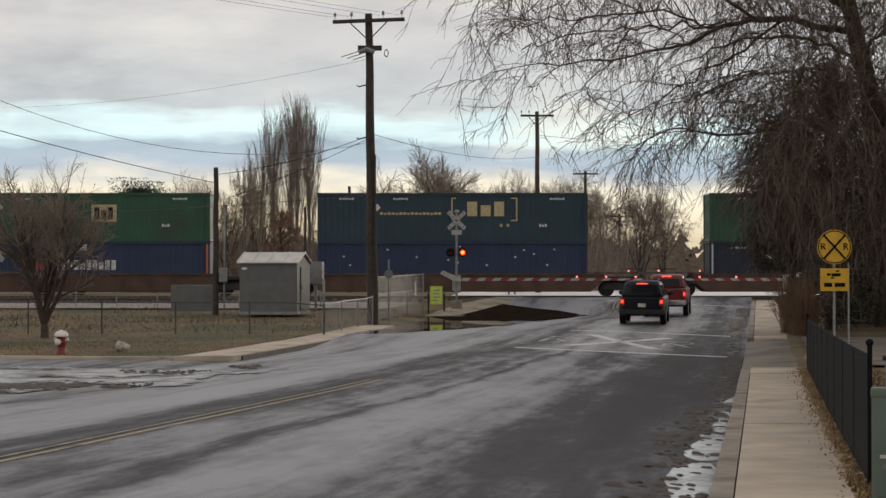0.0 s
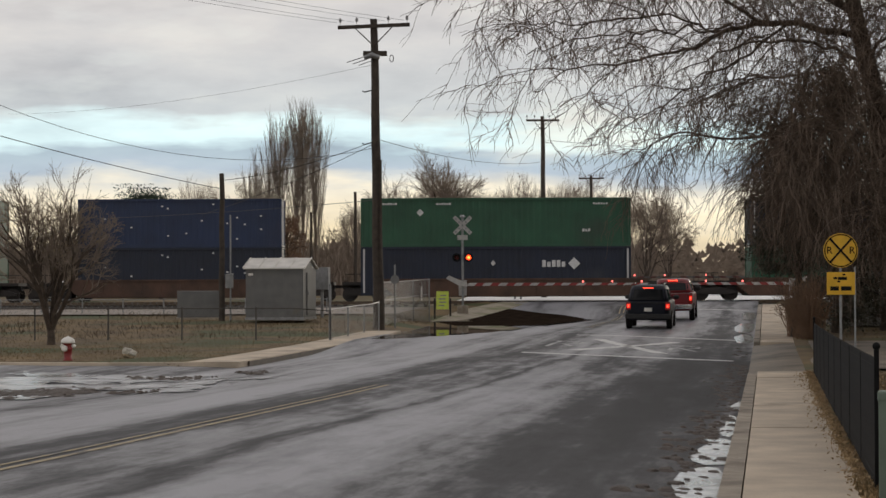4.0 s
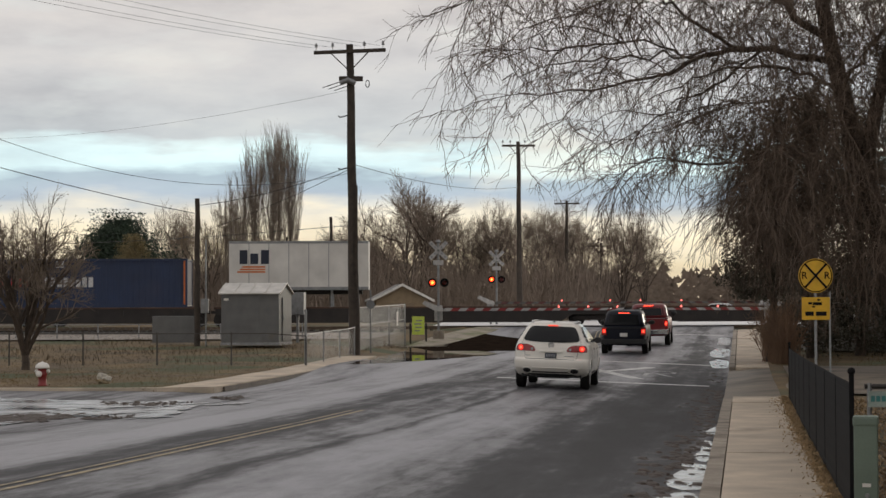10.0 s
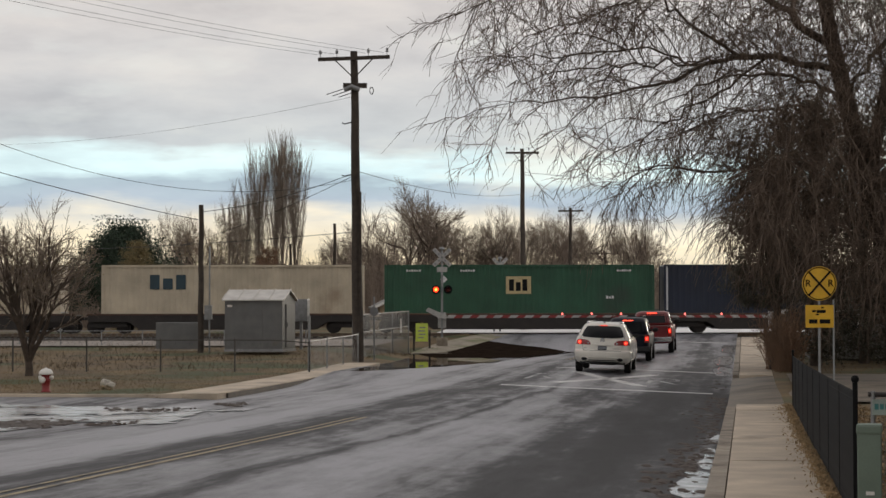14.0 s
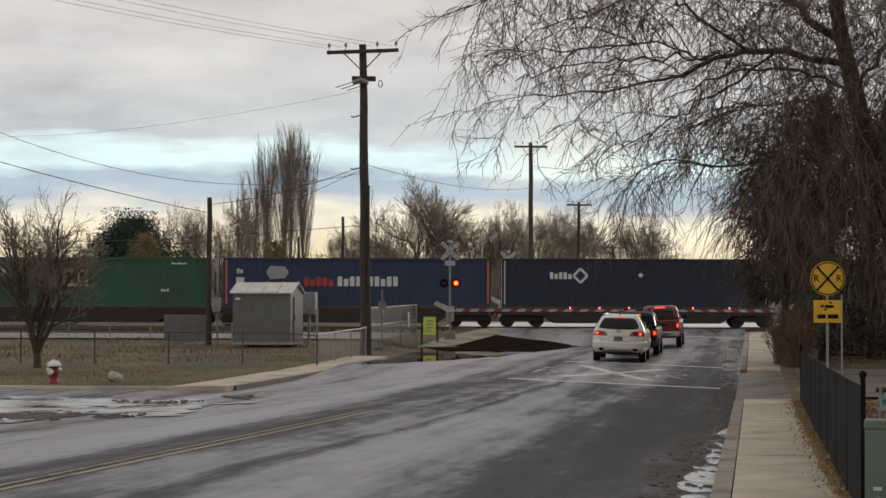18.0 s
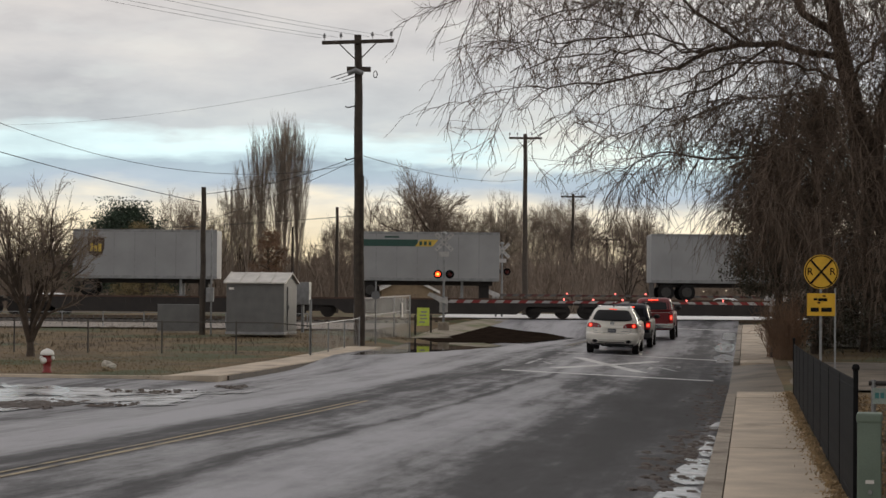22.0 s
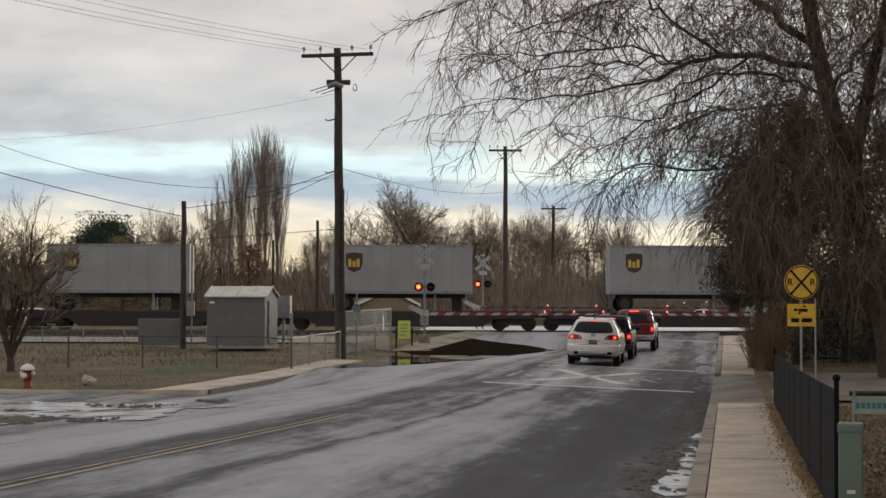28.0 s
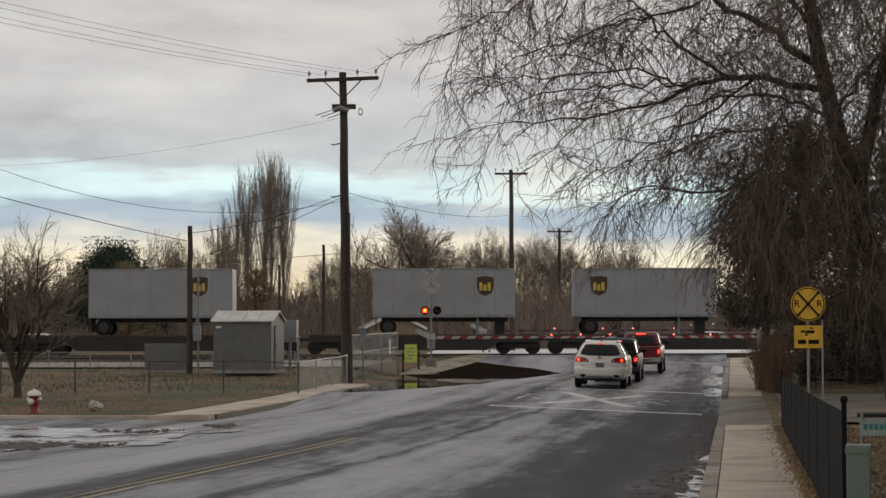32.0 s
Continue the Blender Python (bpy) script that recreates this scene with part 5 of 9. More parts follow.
def hydrant():
    x, y = -11.05, 57.3
    top = empty("fire_hydrant", pose(x, y, ground_at(x, y) - 0.01), "dark red fire hydrant with white bonnet and caps", "fire hydrant")
    bm = bmesh.new()
    lathe(bm, [(0.15, 0), (0.15, 0.04), (0.115, 0.05), (0.118, 0.30), (0.135, 0.32), (0.135, 0.37), (0.118, 0.39), (0.12, 0.50), (0.15, 0.52)], 22)
    part("barrel", bm, M_RED, top, smooth=True)
    bm = bmesh.new()
    lathe(bm, [(0.20, 0.515), (0.205, 0.54), (0.20, 0.575), (0.178, 0.62), (0.135, 0.66), (0.075, 0.685), (0.04, 0.69), (0.036, 0.71), (0.015, 0.715)], 24)
    part("bonnet", bm, M_WHITE, top, "white domed bonnet", True)
    for nm, m in (("side_cap", pose(0.09, 0, 0.43, 0, 90)), ("side_cap", pose(-0.09, 0, 0.43, 0, -90)), ("front_cap", pose(-0.05, -0.09, 0.36, 90, 0, -18))):
        bm = bmesh.new()
        k = 1.25 if nm == "front_cap" else 0.85
        lathe(bm, [(0.05 * k, 0), (0.06 * k, 0.04), (0.075 * k, 0.05), (0.07 * k, 0.10), (0.04 * k, 0.125), (0.02, 0.13)], 16, m)
        part(nm, bm, M_WHITE, top, smooth=True)
    x, y = -9.45, 58.6
    rock = empty("garden_rock", pose(x, y, ground_at(x, y) - 0.04), "rough pale grey and tan rocks in the grass", "rock")
    tan, pale = material("tan_rock", (0.24, 0.19, 0.12), 0.9, var=0.5, grain=9), material("pale_rock", (0.46, 0.43, 0.37), 0.9, var=0.35, grain=10)
    for dx, dy, dz, r, flat, mat in ((0.0, 0.0, 0.09, 0.19, 0.7, tan), (-0.12, -0.04, 0.22, 0.12, 1.1, pale), (0.10, -0.08, 0.19, 0.11, 0.7, pale), (-0.02, 0.06, 0.24, 0.10, 0.8, pale)):
        bm = bmesh.new()
        bmesh.ops.create_icosphere(bm, subdivisions=3, radius=r)
        for v in bm.verts:
            v.co *= 1 + 0.55 * noise.noise(v.co * 8 + Vector((dx * 40, 0, 0)))
            v.co = Vector((v.co.x + dx, v.co.y + dy, v.co.z * flat + dz))
        part("stone", bm, mat, rock)


hydrant()


def chain_link(name, a, b, height, posts, label, mesh_step=0.12, tops=None, z0=0.0, r=0.03, wire=0.006, mat=None):
    """A wire fence from a to b: posts, top rail and woven wire drawn as crossing diagonals."""
    a, b = Vector(a), Vector(b)
    top = empty(name, Matrix.Translation((0, 0, 0)), label, "fence")
    n = posts

    def rim(p):
        """Height of the top rail: level with the land, or straight between two given heights."""
        if tops is None:
            return ground_at(p.x, p.y) + z0 + height
        return tops[0] + (tops[1] - tops[0]) * (p - a).length / (b - a).length
    for i in range(n + 1):
        p = a.lerp(b, i / n)
        bm = bmesh.new()
        tube(bm, [(p.x, p.y, ground_at(p.x, p.y) + z0 - 0.1), (p.x, p.y, rim(p) + 0.05)], r, 8)
        part("post", bm, mat or M_GALV, top)
    bm = bmesh.new()
    tube(bm, [(p.x, p.y, rim(p)) for p in [a.lerp(b, i / (n * 2)) for i in range(n * 2 + 1)]], r * 0.7, 6)
    part("top_rail", bm, mat or M_GALV, top)
    if tops:
        bm = bmesh.new()
        tube(bm, [(p.x, p.y, rim(p) - 0.78) for p in (a, b)], r * 0.6, 6)
        part("middle_rail", bm, mat or M_GALV, top)
    verts, faces = [], []
    run = (b - a).length
    d = (b - a).normalized()
    side = Vector((-d.y, d.x, 0)) * 0.004
    m = int(run / mesh_step)
    rows = max(1, int(height / mesh_step))
    for i in range(m):
        for s in (1, -1):
            p0 = a + d * (i * mesh_step)
            p1 = a + d * ((i + s * rows) * mesh_step)
            if not 0 <= i + s * rows <= m:
                k = (m - i) if s > 0 else i
                p1 = a + d * (m * mesh_step if s > 0 else 0)
                hh = height * k / rows
            else:
                hh = height
            q0 = Vector((p0.x, p0.y, ground_at(p0.x, p0.y) + z0))
            low = ground_at(p1.x, p1.y) + z0
            q1 = Vector((p1.x, p1.y, low + (rim(p1) - low) * hh / height))
            w = d * wire
            k = len(verts)
            verts += [tuple(q0 - w), tuple(q0 + w), tuple(q1 + w), tuple(q1 - w)]
            faces.append((k, k + 1, k + 2, k + 3))
    ob = soup("wire_mesh", verts, faces, mat or M_GALV, top)
    tagged(ob, kind="stuff")
    return top


M_OLDWIRE = material("weathered_wire", (0.085, 0.078, 0.07), 0.7, metal=0.2, var=0.25)
chain_link("chain_link_fence", (-34, 73, 0), (-4.3, 71.5, 0), 1.15, 11, "low dark weathered chain-link fence along the grass", 0.26, wire=0.002, mat=M_OLDWIRE)
chain_link("chain_link_fence", (-4.3, 71.5, 0), (-2.9, 81.5, 0), 1.2, 3, "galvanised chain-link fence rising toward the pole", 0.14, wire=0.010)
chain_link("chain_link_fence", (-3.2, 84.0, 0), (-1.05, 104.0, 0), 1.75, 3, "tall galvanised chain-link fence beside the crossing", 0.12, (1.70, 1.88), r=0.035, wire=0.016)
chain_link("chain_link_fence", (-34, 97, 0), (-6.0, 97, 0), 0.75, 14, "low pale wire fence in front of the railway", 0.3)
tall = empty("fence_post", pose(-4.35, 72.2, ground_at(-4.35, 72.2)), "tall thin steel post at the fence corner", "post")
bm = bmesh.new()
tube(bm, [(0, 0, -0.1), (0, 0, 2.1)], 0.05, 8)
part("shaft", bm, M_GALV, tall)


def marker_post():
    """A steel post with a small eight-sided plate, seen from its back."""
    x, y = -2.36, 86.0
    top = empty("marker_post", pose(x, y, ground_at(x, y)), "thin steel post with a small grey eight-sided plate", "sign")
    bm = bmesh.new()
    tube(bm, [(0, 0, -0.1), (0, 0, 2.75)], 0.035, 8)
    part("post", bm, M_GALV, top)
    bm = bmesh.new()
    lathe(bm, [(0.21, -0.006), (0.21, 0.006)], 8, Matrix.Translation((0, -0.045, 2.1)) @ pose(0, 0, 0, 90, 0, 22.5))
    part("plate", bm, M_GALV, top)


marker_post()


def fence_sign():
    top = empty("fence_notice", pose(-1.45, 100.2, 1.15, 0, 0, 84), "small white notice wired to the fence", "sign")
    part("plate", boxed(-0.3, 0.3, -0.06, -0.045, -0.35, 0.35), M_WHITE, top)
    bm = bmesh.new()
    for k in range(4):
        box(bm, -0.2, 0.2, -0.066, -0.06, 0.2 - k * 0.14, 0.26 - k * 0.14)
    part("writing", bm, M_GALV, top)


def lime_sign():
    x, y = -0.36, 106.0
    top = empty("warning_board", pose(x, y, 0.12, 0, 0, 0), "fluorescent yellow-green warning board on two posts", "sign")
    part("board", boxed(-0.33, 0.33, -0.03, 0, 0.15, 1.12, 0.005), M_LIME, top)
    for s in (-1, 1):
        part("post", boxed(s * 0.42 - 0.05, s * 0.42 + 0.05, 0, 0.1, -0.5, 0.75), M_STEELDK, top)
    bm = bmesh.new()
    for k, (a, b) in enumerate(((-0.12, 0.2), (-0.2, 0.16), (-0.16, 0.2), (-0.2, 0.1))):
        box(bm, a, b, -0.034, -0.03, 0.86 - k * 0.18, 0.93 - k * 0.18)
    part("writing", bm, M_GALV, top)


fence_sign()
lime_sign()


def letter(ch, size, mat, parent, m, depth=0.004):
    cu = bpy.data.curves.new("letter", "FONT")
    cu.body, cu.size, cu.extrude, cu.align_x, cu.align_y = ch, size, depth, "CENTER", "CENTER"
    cu.materials.append(mat)
    ob = link(new("letter", cu), parent)
    ob.matrix_basis = m
    return ob


def advance_sign():
    """Round yellow railway warning disc over a square plate on a steel post."""
    x, y = 10.37, 52.4
    g = ground_at(x, y)
    top = empty("railway_warning_sign", pose(x, y, g), "round yellow railway sign over a square plate", "road sign")
    c = 2.54 - g
    bm = bmesh.new()
    tube(bm, [(0, 0.05, -0.1), (0, 0.05, c + 0.3)], 0.035, 8)
    part("post", bm, M_GALV, top)
    face = pose(0, 0, c, 90)
    bm = bmesh.new()
    lathe(bm, [(0.457, -0.012), (0.457, 0.0)], 40, face)
    disc = part("disc", bm, M_SIGNY, top)
    bm = bmesh.new()
    for k in range(48):
        a0, a1 = 2 * math.pi * k / 48, 2 * math.pi * (k + 1) / 48
        q = [bm.verts.new((r * math.cos(a), -0.016, c + r * math.sin(a))) for r, a in ((0.435, a0), (0.435, a1), (0.41, a1), (0.41, a0))]
        bm.faces.new(q)
    part("rim_line", bm, M_BLACK, disc)
    for s in (-1, 1):
        bm = bmesh.new()
        w, h = 0.29, 0.32
        t = 0.035
        slab(bm, [(-w - t, c - s * h), (-w + t, c - s * h), (w + t, c + s * h), (w - t, c + s * h)], -0.02 - 0.003 * (s > 0), -0.014)
        part("cross_bar", bm, M_BLACK, disc)
        letter("R", 0.27, M_BLACK, disc, pose(s * 0.30, -0.016, c, 90))
    part("square_plate", boxed(-0.375, 0.375, -0.012, 0, c - 1.17, c - 0.57, 0.01), M_SIGNY, top)
    bm = bmesh.new()
    for a, b, z0, z1 in ((-0.08, 0.16, 0.78, 0.70), (-0.2, -0.1, 0.70, 0.76), (-0.1, -0.02, 0.84, 0.80), (0.04, 0.12, 0.66, 0.62), (-0.28, -0.06, 1.06, 0.95), (0.0, 0.28, 1.06, 0.95)):
        box(bm, a, b, -0.017, -0.012, c - max(z0, z1), c - min(z0, z1))
    part("writing", bm, M_BLACK, top)
    p2 = empty("clothes_post", pose(12.3, 60.0, ground_at(12.3, 60)), "thin grey steel post behind the fence", "post")
    bm = bmesh.new()
    tube(bm, [(0, 0, -0.1), (0, 0, 2.6)], 0.03, 8)
    part("shaft", bm, M_GALV, p2)


advance_sign()


# ---- crossing signals and gates ----
M_GATEW = material("gate_white", (0.40, 0.39, 0.38), 0.5, var=0.2)
M_GATER = material("gate_red", (0.24, 0.03, 0.03), 0.5, var=0.2)
# shaded copies of the gate paints, for the unlit backs of the far arms
M_GATEW_SHADED = material("shaded_gate_white", (0.10, 0.095, 0.09), 0.7, var=0.3)
M_GATER_SHADED = material("shaded_gate_red", (0.085, 0.028, 0.025), 0.7, var=0.3)
SIGNALS = []


def flasher(name, x, y, z0, lamp_z, label, back=False):
    """A mast with crossbuck, pair of lamps on a crossarm, bell, gate machine and base."""
    top = empty(name, pose(x, y, z0), label, "railway signal", "crossing signals")
    h = 4.95
    bm = bmesh.new()
    tube(bm, [(0, 0, -0.2), (0, 0, h)], 0.065, 12)
    part("mast", bm, M_GALV, top)
    part("foundation", boxed(-0.3, 0.3, -0.3, 0.3, -0.5, 0.12, 0.02), M_KERB, top)
    for s in (-1, 1):
        bm = bmesh.new()
        w, q, t = 0.46, 0.46, 0.075
        c = h - 0.45
        slab(bm, [(-w - t, c - s * q + t * s), (-w + t, c - s * q - t * s), (w + t, c + s * q - t * s), (w - t, c + s * q + t * s)], -0.11 - 0.012 * (s > 0), -0.10 - 0.012 * (s > 0))
        board = part("crossbuck", bm, M_GATEW, top)
        bm = bmesh.new()
        for k in range(5):
            f = -0.36 + 0.18 * k
            box(bm, f - 0.05, f + 0.05, -0.14, -0.125, c + s * f - 0.05, c + s * f + 0.05)
        part("writing", bm, M_GALV, board)
    part("track_plate", boxed(-0.28, 0.28, -0.1, -0.09, h - 1.25, h - 0.98), M_GATEW, top)
    lz = lamp_z - z0
    bm = bmesh.new()
    tube(bm, [(-0.45, 0, lz), (0.45, 0, lz)], 0.035, 8)
    part("lamp_arm", bm, M_GALV, top)
    for s in (-1, 1):
        bm = bmesh.new()
        lathe(bm, [(0.24, 0.0), (0.24, 0.02), (0.14, 0.03), (0.12, -0.2), (0.05, -0.22)][::1], 22, Matrix.Translation((s * 0.33, -0.10, lz)) @ pose(0, 0, 0, 90))
        lamp = part("lamp_housing", bm, M_BLACK, top, "round black backing plate")
        bm = bmesh.new()
        n = 12
        for k in range(n):
            a0, a1 = math.pi * k / n, math.pi * (k + 1) / n
            q = [(0.15 * math.cos(a), yy, lz + 0.15 * math.sin(a)) for a, yy in ((a0, -0.13), (a1, -0.13), (a1, -0.42), (a0, -0.42))]
            bm.faces.new([bm.verts.new((s * 0.33 + p[0], p[1], p[2])) for p in q])
        part("hood", bm, M_BLACK, lamp)
        bm = bmesh.new()
        lathe(bm, [(0.13, 0.0), (0.12, 0.03), (0.05, 0.045)], 16, Matrix.Translation((s * 0.33, -0.13, lz)) @ pose(0, 0, 0, 90))
        part("lens", bm, material("dark_red_lens", (0.10, 0.012, 0.01), 0.25, var=0.1), lamp)
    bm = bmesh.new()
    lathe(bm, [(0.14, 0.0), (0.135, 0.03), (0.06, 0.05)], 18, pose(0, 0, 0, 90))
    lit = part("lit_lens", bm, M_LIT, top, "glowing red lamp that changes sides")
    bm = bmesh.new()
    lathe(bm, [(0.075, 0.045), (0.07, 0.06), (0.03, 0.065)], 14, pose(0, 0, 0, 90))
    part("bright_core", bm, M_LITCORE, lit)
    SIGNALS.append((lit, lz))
    bm = bmesh.new()
    lathe(bm, [(0.14, 0), (0.16, 0.03), (0.10, 0.12), (0.04, 0.14)], 14, Matrix.Translation((0, -0.05, h - 0.02)))
    part("bell", bm, M_GALV, top)
    return top


def gate(x, y, z0, arm_z, length, way, lights, label, tones=None):
    top = empty("crossing_gate", pose(x, y, z0), label, "barrier", "crossing gates")
    az = arm_z - z0
    m = part("gate_machine", boxed(-0.22, 0.22, 0.10, 0.55, 0.65, 1.5, 0.03), M_GATEW, top, "pale gate machine box")
    bm = bmesh.new()
    slab(bm, [(-way * 0.15, az - 0.10), (-way * 0.9, az + 0.32), (-way * 0.75, az + 0.50), (-way * 0.3, az + 0.30), (way * 0.25, az + 0.08), (way * 0.25, az - 0.1)], -0.28, -0.2)
    part("counterweight", bm, M_GATEW, top)
    part("stand", boxed(-0.06, 0.06, -0.06, 0.1, 0, az), M_GALV, top)
    n = int(length / 0.42)
    for i in range(n):
        a, b = 0.2 + i * (length - 0.2) / n, 0.2 + (i + 1) * (length - 0.2) / n
        hh = 0.085 - 0.03 * i / n
        bm = bmesh.new()
        k = 0.16
        slab(bm, [(way * a, az - hh), (way * b, az - hh), (way * (b + k), az + hh), (way * (a + k), az + hh)], -0.26, -0.22)
        part("arm_stripe", bm, (tones or (M_GATEW, M_GATER))[i % 2], top)
    for q in lights:
        bm = bmesh.new()
        lathe(bm, [(0.025, -0.04), (0.046, -0.025), (0.046, 0.045), (0.02, 0.06)], 12, Matrix.Translation((way * q, -0.28, az + 0.13)))
        part("gate_lamp", bm, M_LITSMALL, top, "lit red gate lamp")
    return top


flasher("crossing_signal", 0.74, 108.0, 0.33, 3.07, "silver crossing signal mast with crossbuck and red lamps")
gate(0.74, 108.0, 0.33, 1.60, 10.0, 1, (6.55, 8.15, 9.75), "lowered red and white striped gate arm across the road")
gate(18.9, 108.2, 0.36, 1.60, 6.0, -1, (4.9, 2.9), "lowered striped gate arm on the far kerb side")
flasher("crossing_signal", 4.75, 131.0, 0.45, 3.55, "silver crossing signal mast beyond the railway")
gate(4.35, 131.0, 0.45, 2.0, 10.5, 1, (4.7, 7.9, 9.9), "lowered gate arm beyond the railway with its shaded back painted darker", (M_GATEW_SHADED, M_GATER_SHADED))
gate(22.5, 131.2, 0.45, 2.0, 7.5, -1, (5.5,), "lowered gate arm beyond the railway with its shaded back painted darker", (M_GATEW_SHADED, M_GATER_SHADED))


# ---- right-hand verge: fence, cabinet, gate ----
def black_fence():
    """Dark metal fence of close upright slats between posts, along the pavement."""
    top = empty("black_fence", Matrix(), "black metal slat fence with ball-topped posts", "fence")
    v0, v1 = 18.3, 47.0

    def place(v):
        x, y = uv(0.98 + 0.12 * (v - v0) / (v1 - v0), v)
        return x, y, land(y)
    rot = Matrix.Rotation(-TH, 4, "Z")
    n = 9
    for i in range(n + 1):
        x, y, z = place(v0 + (v1 - v0) * i / n)
        end = i in (0, n)
        w = 0.022 if end else 0.014
        bm = boxed(-w, w, -0.03, 0.03, -0.1, 1.28 if end else 1.19)
        ob = part("post", bm, M_BLACK, top)
        ob.matrix_basis = Matrix.Translation((x, y, z)) @ rot
        if not end:
            continue
        bm = bmesh.new()
        bmesh.ops.create_uvsphere(bm, u_segments=12, v_segments=8, radius=0.036, matrix=Matrix.Translation((0, 0, 1.31)))
        cap = part("cap", bm, M_BLACK, ob)
    for zz in (0.12, 1.12):
        bm = bmesh.new()
        tube(bm, [(p[0], p[1], p[2] + zz) for p in [place(v0 + (v1 - v0) * k / 24) for k in range(25)]], 0.012, 6)
        part("rail", bm, M_BLACK, top)
    me = None
    count = 290
    for i in range(count):
        v = v0 + 0.05 + (v1 - v0 - 0.1) * i / (count - 1)
        x, y, z = place(v)
        if me is None:
            bm = boxed(-0.008, 0.008, -0.047, 0.047, 0.03, 1.2)
            ob = part("slat", bm, M_BLACK, top)
            me = ob.data
        else:
            ob = link(new("slat", me), top)
        ob.matrix_basis = Matrix.Translation((x, y, z)) @ rot


black_fence()


def pedestal():
    x, y = uv(1.02, 16.9)
    top = empty("utility_pedestal", pose(x, y, land(y) - 0.02, 0, 0, -14), "green-grey metal utility pedestal beside the pavement", "utility box")
    part("body", boxed(-0.098, 0.098, -0.10, 0.10, 0, 0.94, 0.012), M_UTIL, top)
    part("lid", boxed(-0.106, 0.106, -0.108, 0.108, 0.90, 0.985, 0.02), M_UTIL, top)
    part("label_plate", boxed(-0.03, 0.04, -0.106, -0.10, 0.40, 0.43), M_WHITE, top)
    bm = bmesh.new()
    lathe(bm, [(0.02, 0), (0.018, 0.01)], 10, Matrix.Translation((0.01, -0.10, 0.33)) @ pose(0, 0, 0, 90))
    part("lock", bm, M_GALV, top)


pedestal()


def wire_gate():
    """Chain-link gate with a dark frame beyond the first fence post."""
    x0, y0 = uv(1.02, 18.0)
    x1, y1 = x0 + 3.4, y0 - 0.3
    top = empty("wire_gate", pose(x0, y0, land(y0)), "chain-link yard gate with a dark tubular frame", "gate")
    for z in (0.1, 1.18):
        bm = bmesh.new()
        tube(bm, [(0.06, 0, z), (3.4, -0.3, z)], 0.022, 8)
        part("frame_tube", bm, M_STEELDK, top)
    for x in (0.1, 1.7, 3.4):
        bm = bmesh.new()
        tube(bm, [(x, -0.3 * x / 3.4, 0.0), (x, -0.3 * x / 3.4, 1.21)], 0.022, 8)
        part("upright", bm, M_GALV, top)
    verts, faces = [], []
    st = 0.055
    n, rows = int(3.3 / st), int(1.08 / st)
    for i in range(-rows, n):
        for s in (0, 1):
            a, b = (i, i + rows)
            za, zb = (0.1, 1.18) if s == 0 else (1.18, 0.1)
            ca, cb = max(a, 0), min(b, n)
            if cb <= ca:
                continue
            fa, fb = (ca - a) / rows, (cb - a) / rows
            p = (0.1 + ca * st, za + (zb - za) * fa)
            q = (0.1 + cb * st, za + (zb - za) * fb)
            k = len(verts)
            w = 0.0022
            for (xx, zz), d in ((p, -w), (p, w), (q, w), (q, -w)):
                verts.append((xx + d, -0.3 * xx / 3.4 + s * 0.004, zz))
            faces.append((k, k + 1, k + 2, k + 3))
    tagged(soup("wire_mesh", verts, faces, M_GALV, top), kind="stuff")
    sign = empty("gate_notice", pose(x0 + 0.24, y0 - 0.07, land(y0) + 1.09, 0, 0, -5), "small pale notice with teal writing on the gate", "sign")
    part("plate", boxed(-0.16, 0.16, -0.012, 0, -0.09, 0.05), material("pale_notice", (0.30, 0.36, 0.33), 0.5, var=0.2), sign)
    bm = bmesh.new()
    for k in range(6):
        box(bm, -0.14 + k * 0.047, -0.105 + k * 0.047, -0.016, -0.012, -0.04, 0.01)
    part("writing", bm, material("teal_writing", (0.05, 0.20, 0.20), 0.5), sign)


wire_gate()


# ---- vehicles ----
M_GLASSDK = clear_glass("dark_window_glass", (0.012, 0.013, 0.015), 0.06)
M_GLASSDK.node_tree.nodes["Principled BSDF"].inputs["Specular IOR Level"].default_value = 0.22
M_CHROME = material("chrome", (0.65, 0.65, 0.66), 0.15, metal=1.0, var=0.05, bump=0)
M_ALLOY = material("alloy_wheel", (0.50, 0.50, 0.51), 0.3, metal=0.8, var=0.1, bump=0)
M_LENSRED = material("red_tail_lens", (0.26, 0.012, 0.012), 0.2, var=0.1, bump=0, coat=0.5)
M_BRAKE = glow("lit_brake_lamp", (1.0, 0.03, 0.015), 0.62)
M_BRAKEHOT = glow("lit_brake_bulb", (1.0, 0.07, 0.035), 3.0)
M_BRAKETOP = glow("lit_brake_strip", (1.0, 0.06, 0.025), 1.3)
M_TRIM = material("black_plastic", (0.02, 0.02, 0.021), 0.6, var=0.2)
M_PLATE = material("number_plate", (0.05, 0.056, 0.068), 0.5, var=0.1)


def car_paint(name, color, rough=0.32, coat=0.6):
    return material(name, color, rough, var=0.08, grain=1.5, fine=80, bump=0.02, coat=coat, stain=tuple(c * 0.75 for c in color), stain_at=0.66)


def curve_through(pts, n):
    """A smooth line of n + 1 points through a few given ones."""
    out = []
    m = len(pts) - 1
    for i in range(n + 1):
        f = i / n * m
        j = min(int(f), m - 1)
        t = f - j
        p0, p1, p2, p3 = pts[max(j - 1, 0)], pts[j], pts[j + 1], pts[min(j + 2, m)]
        out.append(0.5 * (2 * p1 + (p2 - p0) * t + (2 * p0 - 5 * p1 + 4 * p2 - p3) * t * t + (3 * p1 - p0 - 3 * p2 + p3) * t ** 3))
    return out


